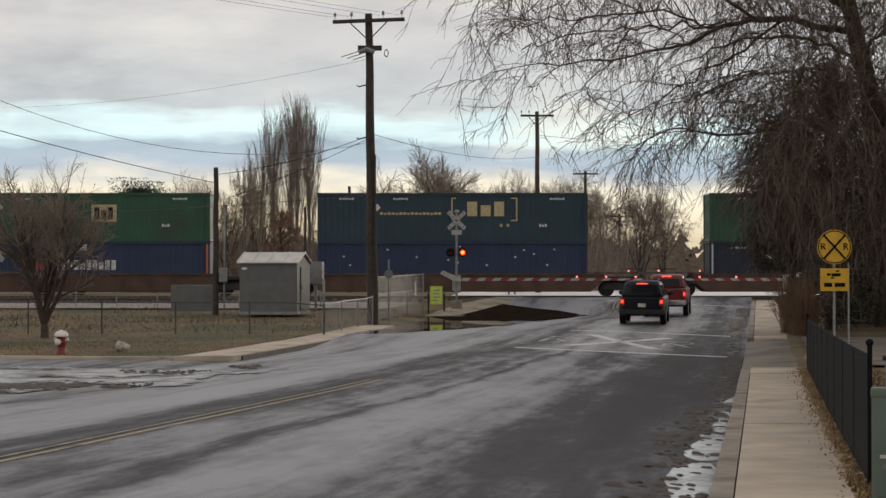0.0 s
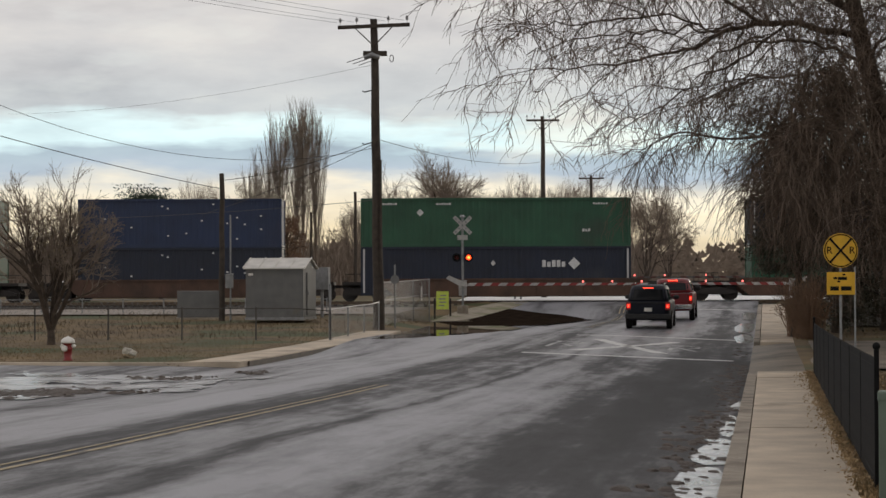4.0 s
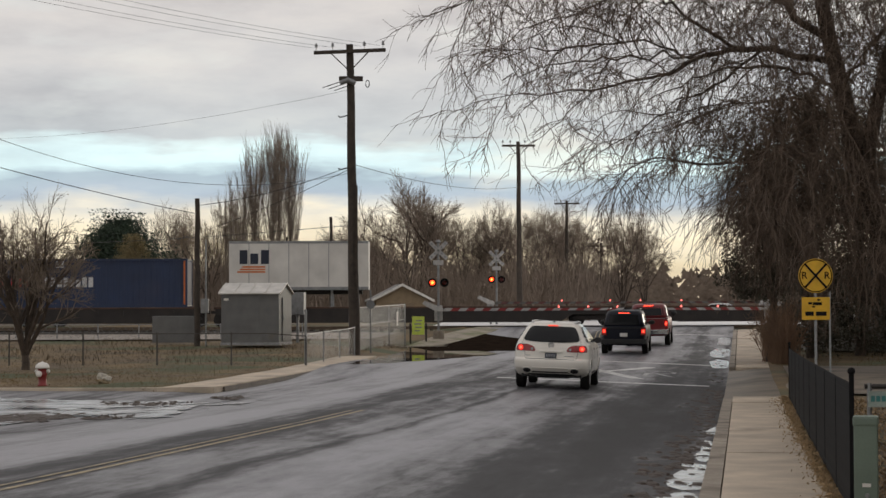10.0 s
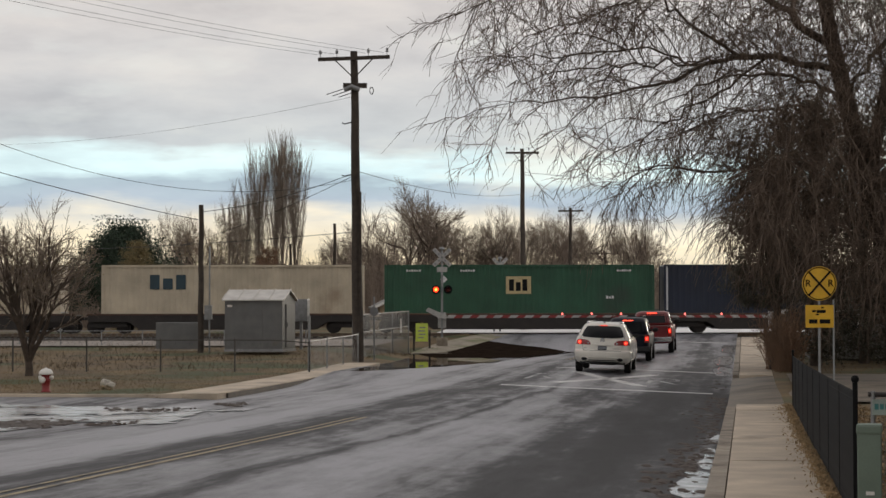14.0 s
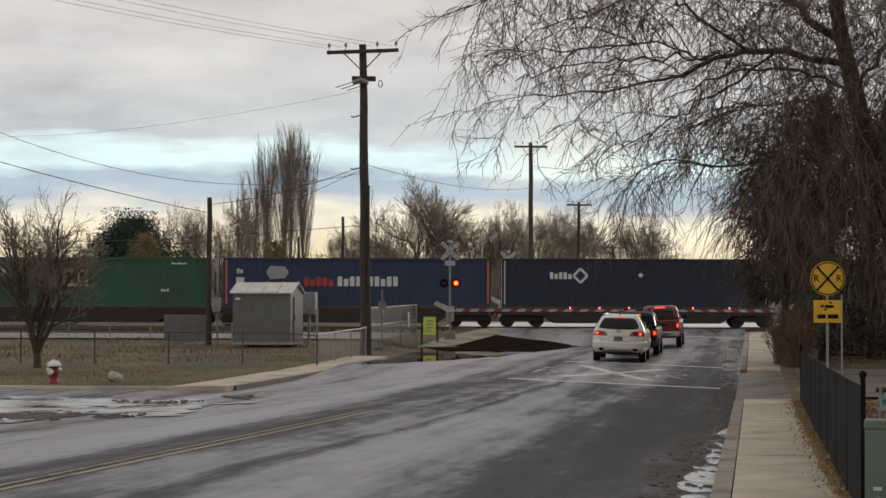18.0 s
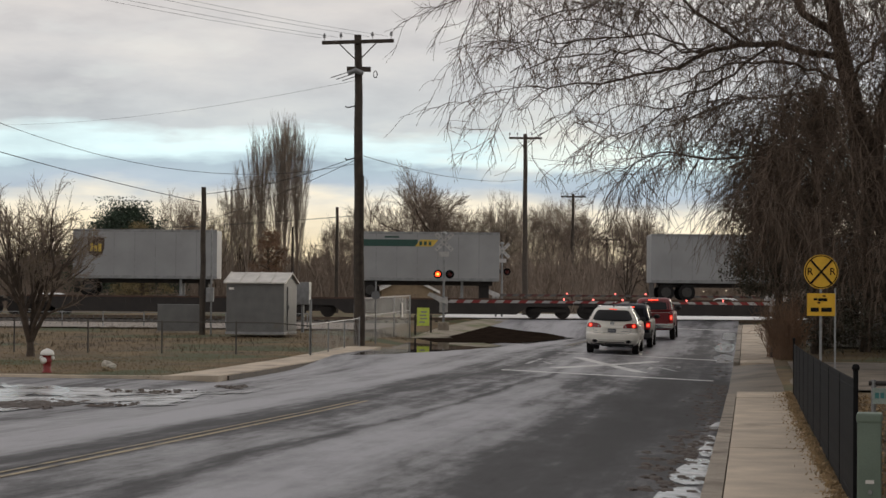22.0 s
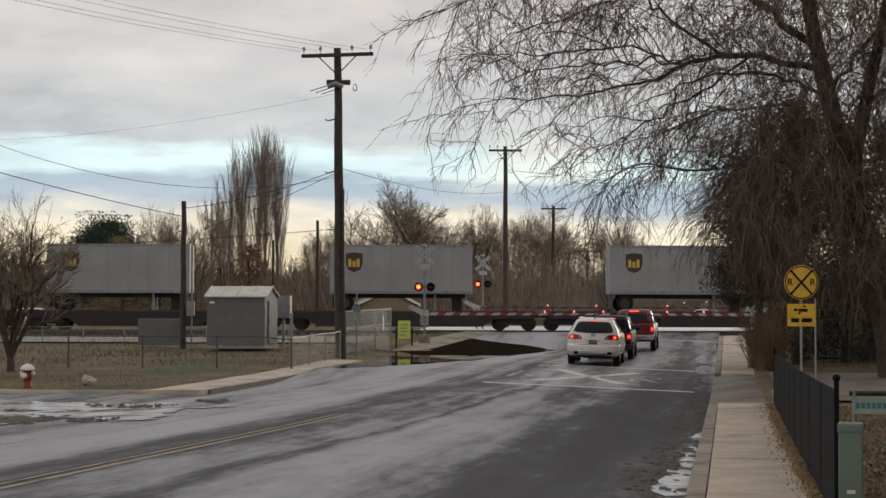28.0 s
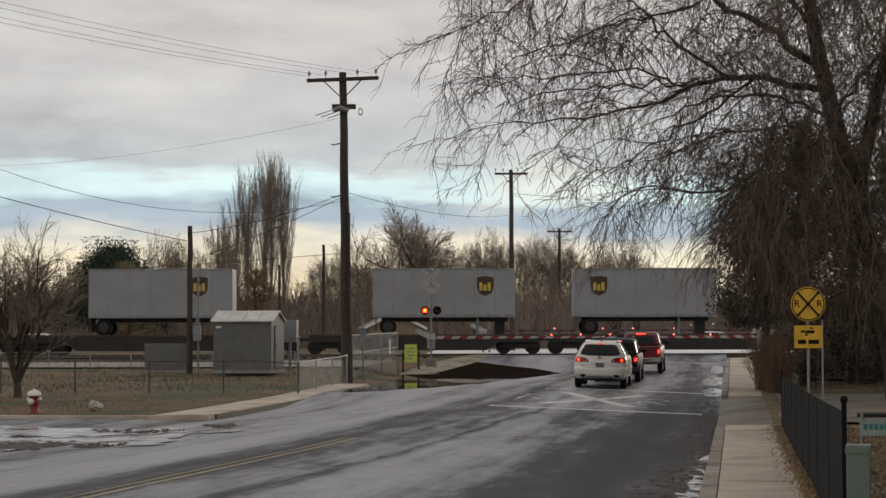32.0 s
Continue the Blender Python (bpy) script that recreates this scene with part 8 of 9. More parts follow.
def forked_tree(x, y, height, width, seed, label, mat, stems=6, fan=0.5, levels=4, kids=4, angle=38, twig=0.012, bole=0.9, rise=0.10, bark=None, leaves=0, leaf_size=0.04, thick=1.0, base=None):
    """A leafless tree of narrow forks: stems from a short bole, each splitting at small angles into finer and finer shoots."""
    rnd = random.Random(seed)
    g = ground_at(x, y) if base is None else base
    top = empty("bare_tree", pose(x, y, g), label, "tree")
    tv, tf, cv, cf = [], [], [], []
    r0 = 0.016 * height * thick

    def grow(p, d, ln, r, level):
        steps = 6 if level < 2 else 4 if level < levels else 3
        pts = path(rnd, p, d, ln, steps, 0.09 if level < levels else 0.14, -rise)
        if level < 2:
            add_tube(tv, tf, pts, taper(r, r * 0.5, steps + 1), 6)
        else:
            add_tube(cv, cf, pts, taper(max(r, twig), max(r * 0.5, twig * 0.55), steps + 1), 3)
        if level >= levels:
            return
        for i in range(kids + (level == levels - 1)):
            k = 0.28 + 0.72 * (i + rnd.random()) / (kids + (level == levels - 1))
            q, e = along(pts, min(k, 0.999))
            turn = Matrix.Rotation(radians(angle) * rnd.uniform(0.55, 1.3), 3, e.orthogonal().normalized())
            w = Matrix.Rotation(rnd.uniform(0, 6.283), 3, e) @ (turn @ e)
            grow(q, w, ln * rnd.uniform(0.5, 0.74) * (1.12 - 0.3 * k), r * 0.5, level + 1)

    add_tube(tv, tf, [Vector((0, 0, -0.2)), Vector((0.02, 0, bole * 0.5)), Vector((0, 0, bole))], [r0 * 1.7, r0 * 1.45, r0 * 1.3], 9)
    for i in range(stems):
        a = 6.283 * (i + rnd.uniform(-0.3, 0.3)) / stems
        f = fan * math.sqrt((i + 0.6) / stems) * rnd.uniform(0.8, 1.15)
        grow(Vector((0, 0, bole * rnd.uniform(0.55, 0.98))), Vector((math.cos(a) * f, math.sin(a) * f, 1)), height * rnd.uniform(0.42, 0.52), r0 * 0.9, 0)
    zs = sorted(v[2] for v in cv)[int(len(cv) * 0.995)]
    xs = sorted(abs(v[0]) for v in cv)[int(len(cv) * 0.97)]
    fz, fx = height / zs, width / 2 / xs
    tv[:] = [(p * fx, q * fx, c * fz) for p, q, c in tv]
    cv[:] = [(p * fx, q * fx, c * fz) for p, q, c in cv]
    soup("trunk", tv, tf, bark or M_BARK, top)
    tagged(soup("crown", cv, cf, mat, top, "haze of fine bare shoots"), kind="stuff")
    if leaves:
        lv, lf = [], []
        for _ in range(leaves):
            q = Vector(rnd.choice(cv))
            if q.z < height * 0.55 and rnd.random() < 0.7:
                continue
            leaf_quad(lv, lf, q, rnd.uniform(0.5, 1.2) * leaf_size, rnd)
        tagged(soup("leaves", lv, lf, M_OLIVE, top, "sparse dry olive leaves"), kind="stuff")
    return top


weeping_tree()
evergreen(12.75, 73.0, 7.6, 2.0, 3, M_LEAFDK, "dark ragged juniper behind the black fence", 160, 190, 0.06, 0.34, 0.32)
evergreen(14.9, 76.0, 10.0, 2.1, 8, M_LEAFDK, "dark ragged juniper behind the black fence", 160, 150, 0.07, 0.03, 0.32)
evergreen(17.2, 78.0, 9.2, 2.1, 9, M_LEAFDK, "dark ragged juniper beside the house", 150, 130, 0.07, 0.03, 0.32)
evergreen(19.6, 80.0, 9.4, 2.3, 10, M_LEAFDK, "dark ragged juniper beside the house", 140, 120, 0.08, 0.03, 0.32)
evergreen(-24.7, 160.0, 8.0, 5.2, 5, M_LEAFPINE, "dark green pine before the far bare trees", 110, 460, 0.10, 0.25, 0.5)
evergreen(-21.6, 148.0, 6.3, 2.3, 6, M_OLIVE, "olive-brown willow thicket in winter leaf", 110, 260, 0.055, 0.02, 0.4)
evergreen(-11.6, 143.0, 5.9, 1.8, 7, M_TWIGRED, "russet dead-leaved shrub tree by the railway", 80, 190, 0.055, 0.02, 0.4)
forked_tree(-13.8, 68.5, 5.9, 4.6, 24, "small bushy bare tree with a few olive leaves on the grass", M_TWIGFAR, 11, 0.46, 4, 4, 38, 0.006, 0.45, 0.07, leaves=4200, leaf_size=0.04, thick=1.0)
forked_tree(-1.2, 200.0, 13.8, 14.5, 31, "broad bare elm with spreading vase-shaped limbs", M_TWIGFAR, 11, 1.1, 4, 5, 36, 0.012, 1.4, 0.05, thick=0.8)
for i, (tx, ty, th, tw) in enumerate(((4.0, 208, 10.8, 8.0), (7.6, 206, 12.2, 7.4), (10.6, 214, 11.6, 7.8), (13.6, 208, 12.4, 7.4), (17.0, 222, 12.2, 8.4), (20.5, 205, 11.8, 7.0), (24.0, 215, 11.4, 6.6), (-24.0, 190, 10.8, 7.0), (-8.6, 195, 9.6, 5.6), (-5.4, 210, 10.2, 5.2))):
    forked_tree(tx, ty, th, tw, 32 + i, "bare tree among the far trees", M_TWIGFAR, 6, 0.7, 4, 5, 40, 0.011, 1.2, 0.045, thick=0.6)
forked_tree(-19.6, 180.0, 10.6, 7.2, 37, "bare tree with a few dry brown leaves", M_TWIGFAR, 6, 0.55, 4, 4, 40, 0.014, 1.0, 0.05, leaves=2600, leaf_size=0.085, thick=0.7)
forked_tree(-16.6, 176.0, 10.0, 4.6, 38, "bare tree with a few dry brown leaves", M_TWIGFAR, 5, 0.45, 4, 4, 40, 0.014, 1.0, 0.05, leaves=2600, leaf_size=0.085, thick=0.7)


def poplar(x, y, height, radius, seed):
    """A narrow leafless poplar: many stems rising side by side and ending in a brush of upright shoots."""
    rnd = random.Random(seed)
    top = empty("bare_poplar", pose(x, y, ground_at(x, y)), "tall narrow bare poplar", "tree", "row of poplars")
    tv, tf, cv, cf = [], [], [], []
    trunk = path(rnd, Vector((0, 0, -0.1)), Vector((0, 0, 1)), height * 0.96, 8, 0.02, 0)
    add_tube(tv, tf, trunk, taper(0.17, 0.02, 9), 7)
    n = 60 if height > 14 else 30
    for i in range(n):
        k = 0.10 + 0.66 * (i + rnd.random()) / n
        p, d = along(trunk, k)
        a = rnd.uniform(0, 2 * math.pi)
        tip = height * rnd.uniform(0.84, 1.0) if k > 0.2 else height * rnd.uniform(0.6, 0.95)
        ln = max(1.0, min(tip - p.z, radius * 8.5))
        out = radius / ln * rnd.uniform(0.5, 1.1)
        shoot = path(rnd, p, Vector((math.cos(a) * (out + 0.05), math.sin(a) * (out + 0.05), 1)), ln, 8, 0.025, -0.09)
        add_tube(cv, cf, shoot, taper(0.026, 0.008, 9), 3)
        for _ in range(int(12 + ln * 2.2)):
            q, d2 = along(shoot, 1 - 0.88 * rnd.random() ** 1.3)
            tw = path(rnd, q, d2 + Vector((rnd.gauss(0, 0.24), rnd.gauss(0, 0.24), 0.25)), rnd.uniform(0.5, 1.5), 3, 0.07, -0.1)
            add_tube(cv, cf, tw, taper(0.010, 0.005, 4), 3)
    soup("trunk", tv, tf, M_TWIGFAR, top)
    tagged(soup("crown", cv, cf, M_TWIGPALE, top, "haze of upright shoots"), kind="stuff")


for i, (px, h, r) in enumerate(((-14.4, 15.3, 1.0), (-13.5, 16.4, 1.0), (-12.5, 16.7, 1.0), (-11.5, 16.2, 1.05), (-15.7, 12.4, 0.9), (-17.6, 11.2, 1.1))):
    poplar(px, 170.0 + (i % 2) * 2.5, h, r, 50 + i)


def brown_shrub():
    rnd = random.Random(4)
    x, y = 12.92, 72.0
    top = empty("brown_shrub", pose(x, y, ground_at(x, y)), "tangled brown dead shrub at the pavement edge", "shrub")
    cv, cf = [], []
    for i in range(520):
        p = Vector((rnd.gauss(0.0, 0.17), rnd.uniform(-1.6, 2.0), -0.05))
        tw = path(rnd, p, Vector((rnd.gauss(0, 0.10), rnd.gauss(0, 0.2), 1)), rnd.uniform(0.9, 2.45), 6, 0.11, 0.05)
        add_tube(cv, cf, tw, taper(0.013, 0.005, 7), 3)
        for _ in range(4):
            q, d = along(tw, rnd.uniform(0.25, 0.98))
            add_tube(cv, cf, path(rnd, q, d + Vector((rnd.gauss(0, 0.6), rnd.gauss(0, 0.6), rnd.gauss(0, 0.4))), rnd.uniform(0.2, 0.6), 3, 0.2, 0.2), taper(0.008, 0.004, 4), 3)
    tagged(soup("tangle", cv, cf, M_TWIGRED, top), kind="stuff")


brown_shrub()


def far_woods():
    """The brown thicket that closes the view beyond the line, and lower woods farther off."""
    rnd = random.Random(77)
    verts, faces = [], []

    def stick(x, y, h, lean, r):
        b = ground_at(x, y)
        p = Vector((x, y, b))
        q = p + Vector((rnd.gauss(0, lean), rnd.gauss(0, lean), 1)).normalized() * h
        m = p.lerp(q, 0.55) + Vector((rnd.gauss(0, 0.12 * h * 0.3), 0, 0))
        k = len(verts)
        for c, w in ((p, r), (m, r * 0.75), (q, r * 0.25)):
            verts.append((c.x - w, c.y, c.z))
            verts.append((c.x + w, c.y + 0.3 * w, c.z))
        faces.append((k, k + 1, k + 3, k + 2))
        faces.append((k + 2, k + 3, k + 5, k + 4))
        return p, q
    for i in range(7600):
        x, y = rnd.uniform(-75, 62), rnd.uniform(172, 235)
        u, v = to_uv(x, y)
        if -13 < u < 2:
            continue
        h = (4.6 + 2.6 * noise.noise(Vector((x * 0.09, y * 0.05, 2.0))) + rnd.uniform(-0.6, 1.6)) * (0.75 if x > 26 else (1.2 if -7 < x < 26 else 1.1))
        p, q = stick(x, y, max(1.2, h), 0.30, rnd.uniform(0.02, 0.06))
        for _ in range(11):
            a = p.lerp(q, rnd.uniform(0.25, 1.0))
            w = Vector((rnd.gauss(0, 0.9), rnd.gauss(0, 0.6), rnd.gauss(0.5, 0.6)))
            b = a + w * rnd.uniform(0.3, 0.8)
            r = rnd.uniform(0.012, 0.03)
            k = len(verts)
            verts.extend([(a.x - r, a.y, a.z), (a.x + r, a.y, a.z + r), (b.x, b.y, b.z)])
            faces.append((k, k + 1, k + 2))
    tagged(soup("far_woods", verts, faces, M_TWIGFAR), "grey-brown leafless thicket beyond the railway", "woods", kind="stuff")
    verts, faces = [], []
    for i in range(5200):
        x, y = rnd.uniform(-190, 190), rnd.uniform(330, 520)
        h = 7.0 + 3.5 * noise.noise(Vector((x * 0.03, y * 0.02, 5.0))) + rnd.uniform(-1, 2)
        for _ in range(5):
            p = Vector((x + rnd.gauss(0, 1.6), y, 0.3 + max(0, rnd.uniform(0, h))))
            s = rnd.uniform(0.35, 1.0)
            k = len(verts)
            verts.extend([(p.x - s, p.y, p.z - s * 0.7), (p.x + s * 0.9, p.y, p.z - s * 0.5), (p.x + rnd.uniform(-0.4, 0.4), p.y, p.z + s)])
            faces.append((k, k + 1, k + 2))
    tagged(soup("distant_woods", verts, faces, M_TWIGFAR), "distant line of bare brown woods", "woods", kind="stuff")


far_woods()


def distant_hill():
    bm = bmesh.new()
    pts = [(-1100, 0), (-1000, 40), (-900, 55), (-800, 52), (-740, 50), (-690, 40), (-620, 22), (-540, 15), (-380, 12), (-250, 10), (0, 8), (300, 10), (700, 14), (1100, 5)]
    a = [bm.verts.new((x, 3600, z)) for x, z in pts] + [bm.verts.new((1100, 3600, -5)), bm.verts.new((-1100, 3600, -5))]
    bm.faces.new(a)
    # haze is put into the hills' blue-grey colour
    tagged(part("hill_backdrop", bm, material("hazy_hill", (0.22, 0.24, 0.30), 1.0, var=0.1, grain=0.01, bump=0)), "hazy blue hills on the horizon", "hills", kind="structure")


distant_hill()


# ---- buildings ----
def garage():
    """Small tan gabled outbuilding beyond the tracks."""
    top = empty("garage", pose(-1.75, 152.0, 0.35, 0, 0, 6), "small tan gabled garage with white eaves", "building")
    wall = material("tan_siding", (0.28, 0.21, 0.135), 0.8, var=0.15, grain=2)
    bm = bmesh.new()
    slab(bm, [(-2.0, 0), (2.0, 0), (2.0, 2.0), (0, 3.0), (-2.0, 2.0)], 0, 5.5)
    part("wall", bm, wall, top)
    roofm = material("grey_shingles", (0.24, 0.23, 0.22), 0.9, var=0.2, grain=4)
    for s in (-1, 1):
        bm = bmesh.new()
        slab(bm, [(0, 3.04), (s * 2.45, 1.82), (s * 2.45, 1.94), (0, 3.17)], -0.35, 5.8)
        r = part("roof", bm, roofm, top)
        bm = bmesh.new()
        slab(bm, [(0, 3.0), (s * 2.47, 1.76), (s * 2.47, 1.96), (0, 3.2)], -0.40, -0.355)
        part("eave_board", bm, M_WHITE, r)
    w = part("door", boxed(-0.9, 0.9, -0.03, 0.0, 0.0, 1.7), material("tan_door", (0.24, 0.18, 0.12), 0.7), top)


def yard_house():
    """Grey house wall in the dark yard behind the fence."""
    top = empty("house", pose(15.6, 81.0, -0.1, 0, 0, -9), "dim grey boarded house behind the yard trees", "building")
    wall = material("grey_boards", (0.20, 0.19, 0.175), 0.8, var=0.2, grain=3)
    part("wall", boxed(0, 9.0, 0, 6.0, 0, 2.7), wall, top)
    for k in range(12):
        part("board", boxed(-0.01, 9.01, -0.025, -0.003, 0.15 + k * 0.21, 0.34 + k * 0.21), wall, top)
    bm = bmesh.new()
    slab(bm, [(-0.5, 2.62), (9.5, 2.62), (9.5, 2.78), (4.5, 4.4), (-0.5, 2.78)], -0.5, 6.5)
    part("roof", bm, material("dark_shingles", (0.07, 0.065, 0.06), 0.9, var=0.3, grain=4), top)
    win = part("window", boxed(0.9, 2.0, -0.05, -0.026, 1.0, 2.0), M_WHITE, top)
    part("pane", boxed(0.97, 1.93, -0.06, -0.05, 1.07, 1.93), M_GLASSDK, win)


garage()
yard_house()


def parked_car(x, y, rz, tone, label):
    car = empty("parked_car", pose(x, y, ground_at(x, y), 0, 0, rz), label, "car", "parked cars")
    paint = car_paint("parked_paint_" + tone, {"white": (0.6, 0.6, 0.58), "grey": (0.2, 0.21, 0.22)}[tone])
    lowh = Hull([(0.25, 0.75, 0.1, 4.4, 6), (0.5, 0.87, 0.0, 4.5, 7), (0.85, 0.86, 0.03, 4.45, 7), (0.95, 0.82, 0.1, 4.2, 6)])
    tophull = Hull([(0.93, 0.80, 0.3, 3.4, 6), (1.15, 0.72, 0.6, 3.0, 6), (1.38, 0.62, 1.0, 2.6, 5), (1.44, 0.45, 1.2, 2.3, 4)])
    part("body", lowh.mesh(40), paint, car, smooth=True)
    part("cabin", tophull.mesh(40), paint, car, smooth=True)
    for s in (-1, 1):
        part("side_window", tophull.side_patch(s, (0.98, 1.34, (0.7, 2.9), (1.05, 2.45)), 0.006), M_GLASSDK, car)
        for yy in (0.85, 3.6):
            road_wheel(car, s * 0.78, yy, 0.32, s, 5)
    part("rear_window", tophull.rear_patch((0.98, 1.34, (-0.6, 0.6), (-0.5, 0.5)), 0.006), M_GLASSDK, car)
    return car


parked_car(27.4, 172.0, 60, "white", "white parked car far down the street")
parked_car(-24.6, 138.0, 85, "white", "pale parked car beyond the railway")


# ---- wet patches, mud, litter ----
def wet_edges():
    rnd = random.Random(9)
    # gutter puddle on the near right: a chain of flat pools, each at the gutter's own level
    for v0, v1, ua, ub in ((12.0, 17.4, -1.12, -0.44), (17.7, 22.6, -1.02, -0.44), (22.9, 27.8, -0.95, -0.44), (28.0, 33.0, -0.80, -0.44), (35.0, 38.0, -0.72, -0.46), (72.0, 79.0, -1.25, -0.48), (81.0, 90.0, -1.35, -0.50), (93.0, 101.0, -1.3, -0.52)):
        outline = []
        n = 16
        for i in range(n):
            a = 2 * math.pi * i / n
            u = (ua + ub) / 2 + (ub - ua) / 2 * math.copysign(abs(math.cos(a)) ** 0.5, math.cos(a)) + (rnd.uniform(0, 0.22) if math.cos(a) < -0.2 else 0)
            v = (v0 + v1) / 2 + (v1 - v0) / 2 * math.copysign(abs(math.sin(a)) ** 0.6, math.sin(a)) + rnd.uniform(-0.3, 0.3)
            outline.append((u, v))
        bm = bmesh.new()
        ring = []
        for u, v in outline:
            x, y = uv(u, v)
            ring.append(bm.verts.new((x, y, road_z(x, y) + 0.012)))
        bm.faces.new(ring)
        tagged(part("gutter_puddle", bm, M_SLUSH_SHEEN if v0 < 60 else M_WETC), "shallow slushy puddle along the gutter, sky sheen in its colour" if v0 < 60 else "thin wet patch along the far gutter", "puddle", kind="structure")
    # mud lumps in it
    verts, faces = [], []

    def lump(x, y, z, r, h):
        k = len(verts)
        n = 9
        verts.append((x, y, z + h))
        for ring in (0.55, 1.0):
            for i in range(n):
                a = 2 * math.pi * i / n
                q = r * ring * rnd.uniform(0.7, 1.25)
                verts.append((x + q * math.cos(a), y + 2.2 * q * math.sin(a), z + (h * 0.75 if ring < 1 else -0.01)))
        for i in range(n):
            j = (i + 1) % n
            faces.append((k, k + 1 + i, k + 1 + j))
            faces.append((k + 1 + i, k + 1 + n + i, k + 1 + n + j, k + 1 + j))
    for _ in range(170):
        v = rnd.uniform(11, 33)
        u = -0.5 - abs(rnd.gauss(0.38, 0.22))
        x, y = uv(u, v)
        lump(x, y, road_z(x, y) + 0.006, rnd.uniform(0.03, 0.13), rnd.uniform(0.012, 0.035))
    for _ in range(1500):
        x, y = rnd.uniform(-13.5, -4.6), rnd.uniform(39.0, 51.0)
        if noise.noise(Vector((x * 0.55, y * 0.4, 7.0))) < 0.27:
            continue
        u, v = to_uv(x, y)
        lump(x, y, (side_z(u, v) if u < KERB_L else road_z(*uv(u, v))) + 0.022, rnd.uniform(0.03, 0.13), rnd.uniform(0.01, 0.045))
    for _ in range(260):                # the heap of mud and leaves at the corner
        x, y = -8.5 + rnd.gauss(0, 0.42), 41.9 + rnd.gauss(0, 0.9)
        lump(x, y, road_z(*uv(*to_uv(x, y))) + 0.022, rnd.uniform(0.04, 0.16), rnd.uniform(0.008, 0.03))
    for _ in range(160):
        v = rnd.uniform(33, 56)
        x, y = uv(-0.52 - abs(rnd.gauss(0.1, 0.28)), v)
        lump(x, y, road_z(x, y), rnd.uniform(0.03, 0.11), 0.02)
    for _ in range(40):
        v = rnd.uniform(60, 100)
        x, y = uv(-0.6 - abs(rnd.gauss(0, 0.25)), v)
        lump(x, y, road_z(x, y), rnd.uniform(0.04, 0.14), 0.03)
    tagged(soup("mud_clods", verts, faces, M_MUD), "dark clods of mud and wet leaves on the road", "mud", kind="stuff")
    # thin slush with painted sky sheen over the side street's mouth, in ragged patches
    pv, pf = [], []
    seen = {}

    def slushy(x, y):
        q = ((x + 9.6) / 5.6) ** 2 + ((y - 45.2) / 6.4) ** 2
        f = noise.noise(Vector((x * 0.45, y * 0.40, 2.0))) + 0.6 * noise.noise(Vector((x * 1.5, y * 0.9, 5.0))) + 0.3 * noise.noise(Vector((x * 5, y * 2.2, 8.0)))
        return f + 0.75 * (1 - q) - 0.28 > 0

    def corner(i, j):
        if (i, j) not in seen:
            x, y = -16.0 + i * 0.07, 38.5 + j * 0.22
            u, v = to_uv(x, y)
            seen[i, j] = len(pv)
            pv.append((x, y, (side_z(u, v) if u < KERB_L else road_z(*uv(u, v))) + 0.022))
        return seen[i, j]
    for i in range(175):
        for j in range(62):
            x, y = -16.0 + (i + 0.5) * 0.07, 38.5 + (j + 0.5) * 0.22
            if slushy(x, y) and to_uv(x, y)[1] < 52.0:
                pf.append((corner(i, j), corner(i + 1, j), corner(i + 1, j + 1), corner(i, j + 1)))
    tagged(soup("street_puddle", pv, pf, M_SLUSH_SHEEN), "shallow slushy water over the side street, sky sheen in its colour", "puddle", kind="structure")
    # dead leaves along the fence foot
    verts, faces = [], []
    for _ in range(7000):
        v = rnd.uniform(9, 48)
        u = 0.90 + 0.09 * (v - 18) / 30 + rnd.gauss(0, 0.05) if rnd.random() < 0.90 else 0.9 - abs(rnd.gauss(0, 0.12))
        x, y = uv(u, v)
        leaf_quad(verts, faces, Vector((x, y, land(y) + rnd.uniform(0.005, 0.05))), rnd.uniform(0.015, 0.035), rnd)
    for _ in range(9000):                # and over the yard behind the gate
        v = rnd.uniform(19, 46)
        x, y = uv(rnd.uniform(1.25, 2.0 + (v - 15) * 0.16), v)
        leaf_quad(verts, faces, Vector((x, y, land(y) + rnd.uniform(0.02, 0.06))), rnd.uniform(0.025, 0.055), rnd)
    tagged(soup("leaf_litter", verts, faces, material("dead_leaves", (0.34, 0.24, 0.13), 0.9, var=0.4, grain=8, bump=0)), "tan dead leaves along the foot of the fence", "leaves", kind="stuff")
    # grass blades on the verges
    verts, faces = [], []

    def blade(x, y, z, h):
        k = len(verts)
        a = rnd.uniform(0, 6.28)
        w = rnd.uniform(0.008, 0.02)
        verts.extend([(x - w * math.cos(a), y - w * math.sin(a), z), (x + w * math.cos(a), y + w * math.sin(a), z), (x + rnd.gauss(0, 0.4) * h, y + rnd.gauss(0, 0.4) * h, z + h)])
        faces.append((k, k + 1, k + 2))
    for _ in range(26000):
        y = 53.5 + 19 * rnd.random() ** 1.3
        x = rnd.uniform(-19, -0.5)
        u, v = to_uv(x, y)
        if u > -16.05 or v < 52.8:
            continue
        blade(x, y, ground_z(x, y) - 0.02, rnd.uniform(0.02, 0.07))
    for _ in range(5000):
        v = rnd.uniform(9, 19)
        x, y = uv(rnd.uniform(0.8, 1.9), v)
        blade(x, y, land(y) - 0.01, rnd.uniform(0.03, 0.12))
    for _ in range(7000):
        v = rnd.uniform(19, 80)
        x, y = uv(1.05 + rnd.random() * 9, v)
        if 48.5 < v < 69.6:
            continue
        blade(x, y, land(y), rnd.uniform(0.03, 0.12))
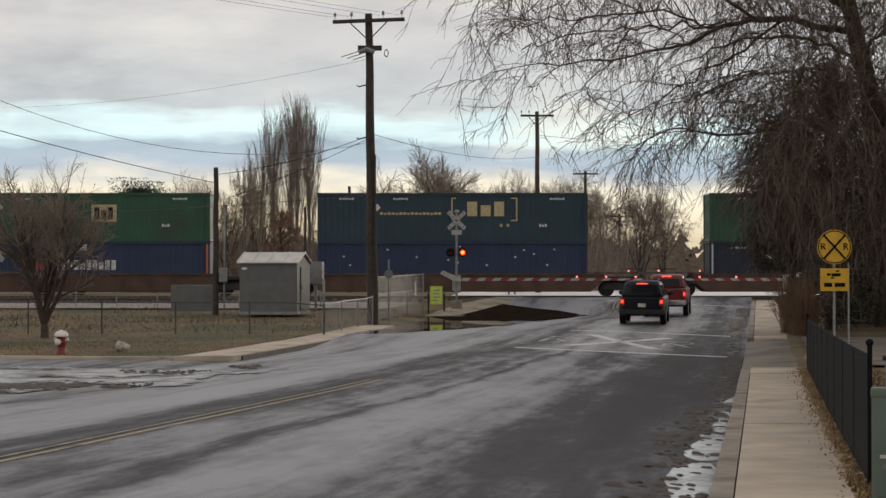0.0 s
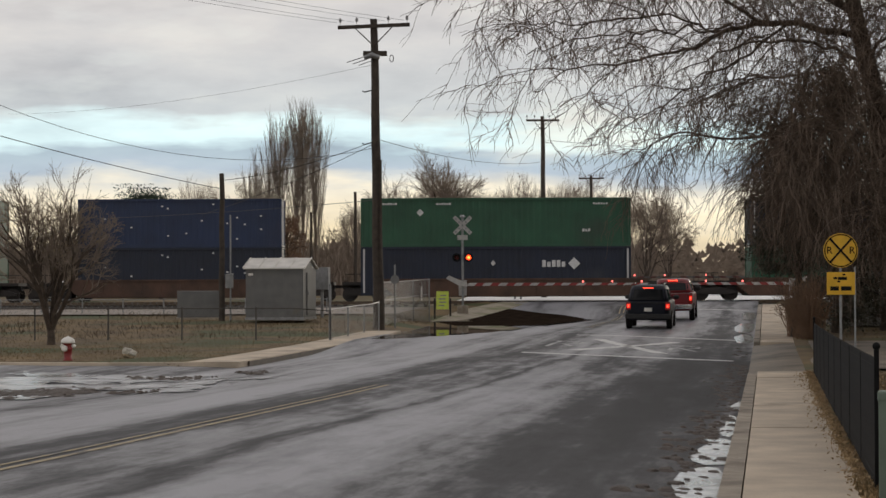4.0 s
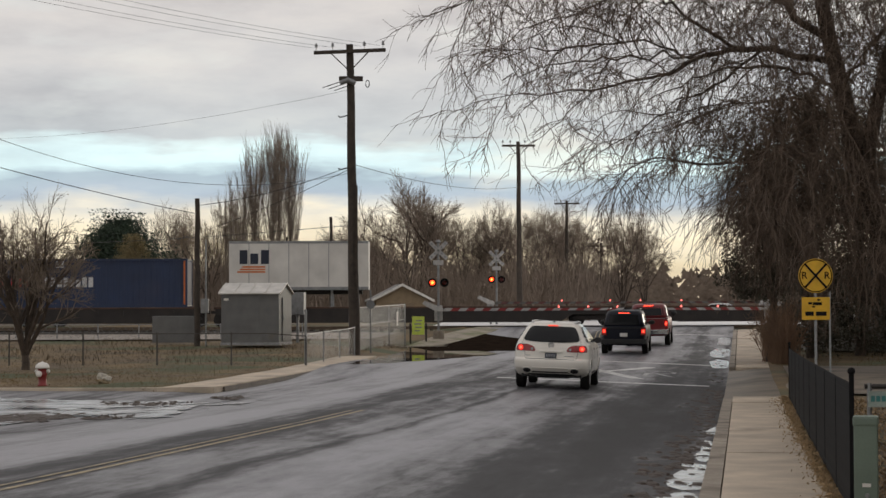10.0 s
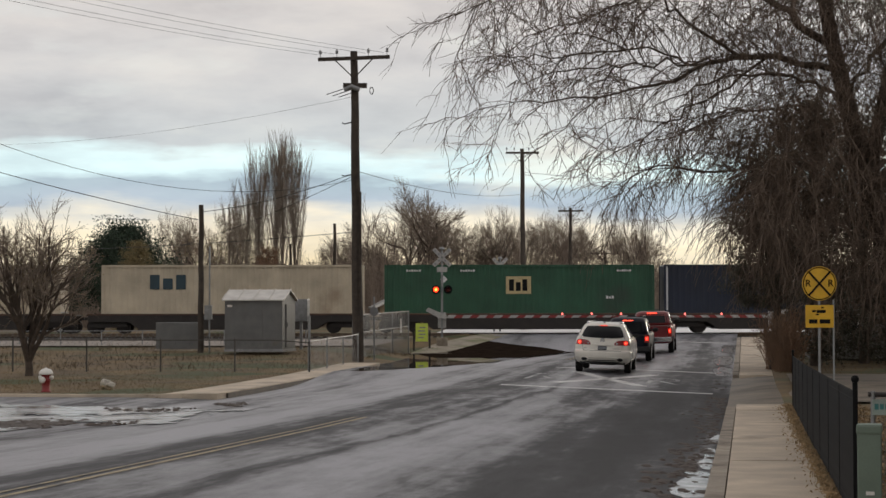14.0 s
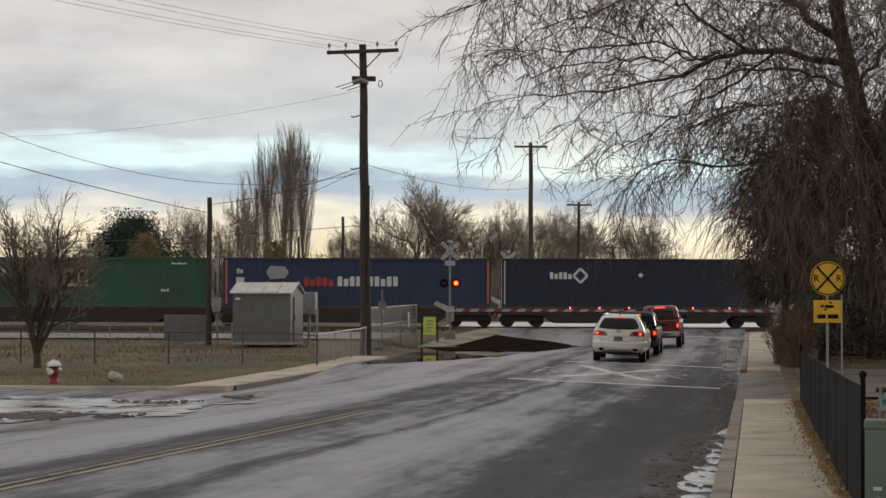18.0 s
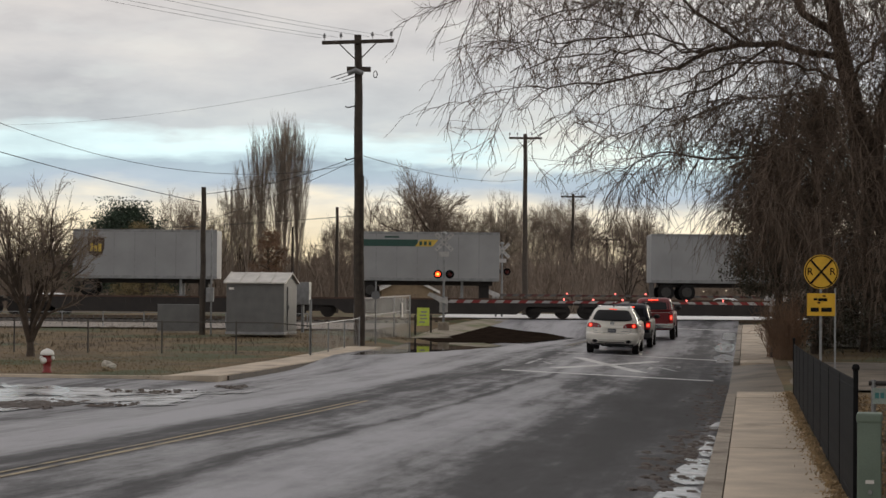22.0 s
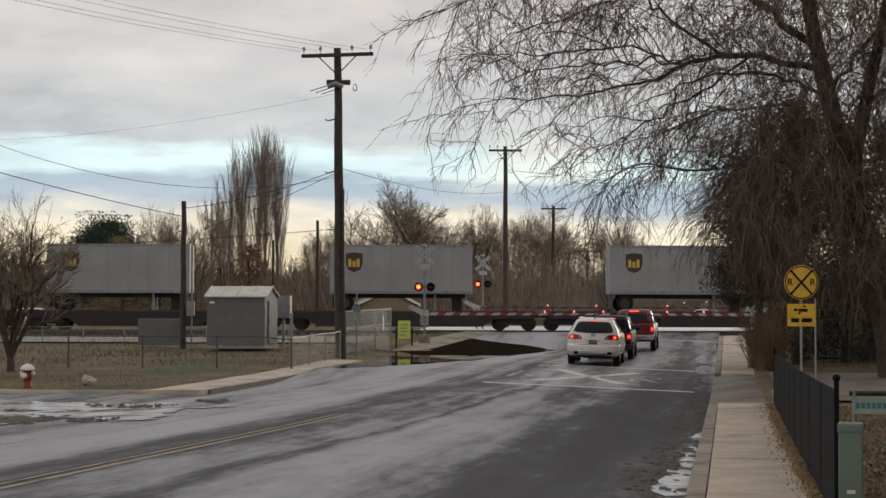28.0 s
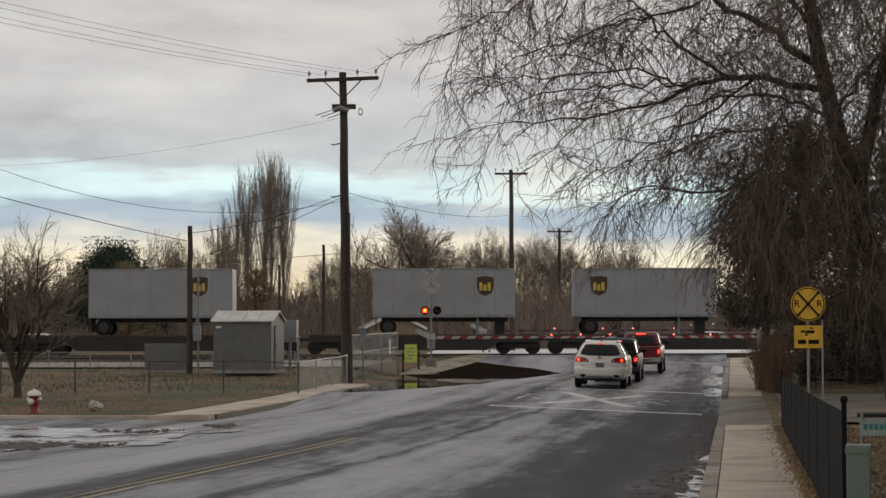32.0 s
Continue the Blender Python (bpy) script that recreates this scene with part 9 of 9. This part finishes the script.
    tagged(soup("grass_tufts", verts, faces, material("grass_blades", (0.145, 0.10, 0.046), 0.9, var=0.35, grain=0.6, bump=0, stain=(0.13, 0.14, 0.05), stain_at=0.56)), "short dry winter grass tufts", "grass", kind="stuff")
    # rougher dead weeds behind the wire fence
    verts, faces = [], []
    for _ in range(15000):
        y = rnd.uniform(72.5, 108)
        x = rnd.uniform(-28, 2.0)
        u, v = to_uv(x, y)
        if u > -16.2:
            continue
        tall = 0.35 if noise.noise(Vector((x * 0.25, y * 0.25, 4))) > 0.1 else 0.14
        blade(x, y, ground_z(x, y) - 0.02, rnd.uniform(0.04, tall * 0.9))
    tagged(soup("dead_weeds", verts, faces, material("weed_stalks", (0.11, 0.08, 0.046), 0.95, var=0.4, grain=0.5, bump=0)), "dark brown dead weeds behind the wire fence", "weeds", kind="stuff")


wet_edges()


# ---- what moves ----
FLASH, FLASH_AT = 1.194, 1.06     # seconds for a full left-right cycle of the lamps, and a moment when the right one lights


def motions():
    # the train, at a steady pace
    for ob in TRAIN_ROWS:
        x, y, z = ob.location
        walk(ob, [(0.0, pose(x, y, z)), (32.0, pose(x + SPEED * 32.0, y, z))])
    # the white car rolls up behind the others and stops
    walk(SUV, [(t, on_road(drift(t)[0], v, turn=drift(t)[1])) for t, v in DRIVE])
    for w in SUV_WHEELS:
        home = w.matrix_basis.translation.copy()
        rows = [(0.0, 0.0)]
        t = 4.6
        while t < 17.6:
            rows.append((t, travelled(t) - travelled(4.6)))
            t += 0.05 if t < 12 else 0.1
        rows.append((32.0, rows[-1][1]))
        walk(w, [(t, Matrix.Translation(home) @ pose(0, 0, 0, -math.degrees(s / 0.385))) for t, s in rows])
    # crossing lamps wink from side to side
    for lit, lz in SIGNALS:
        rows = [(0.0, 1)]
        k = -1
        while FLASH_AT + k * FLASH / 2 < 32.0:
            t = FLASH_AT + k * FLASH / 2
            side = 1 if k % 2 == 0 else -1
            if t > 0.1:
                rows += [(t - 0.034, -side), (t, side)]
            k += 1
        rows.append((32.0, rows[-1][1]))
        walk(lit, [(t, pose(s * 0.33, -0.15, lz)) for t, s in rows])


motions()
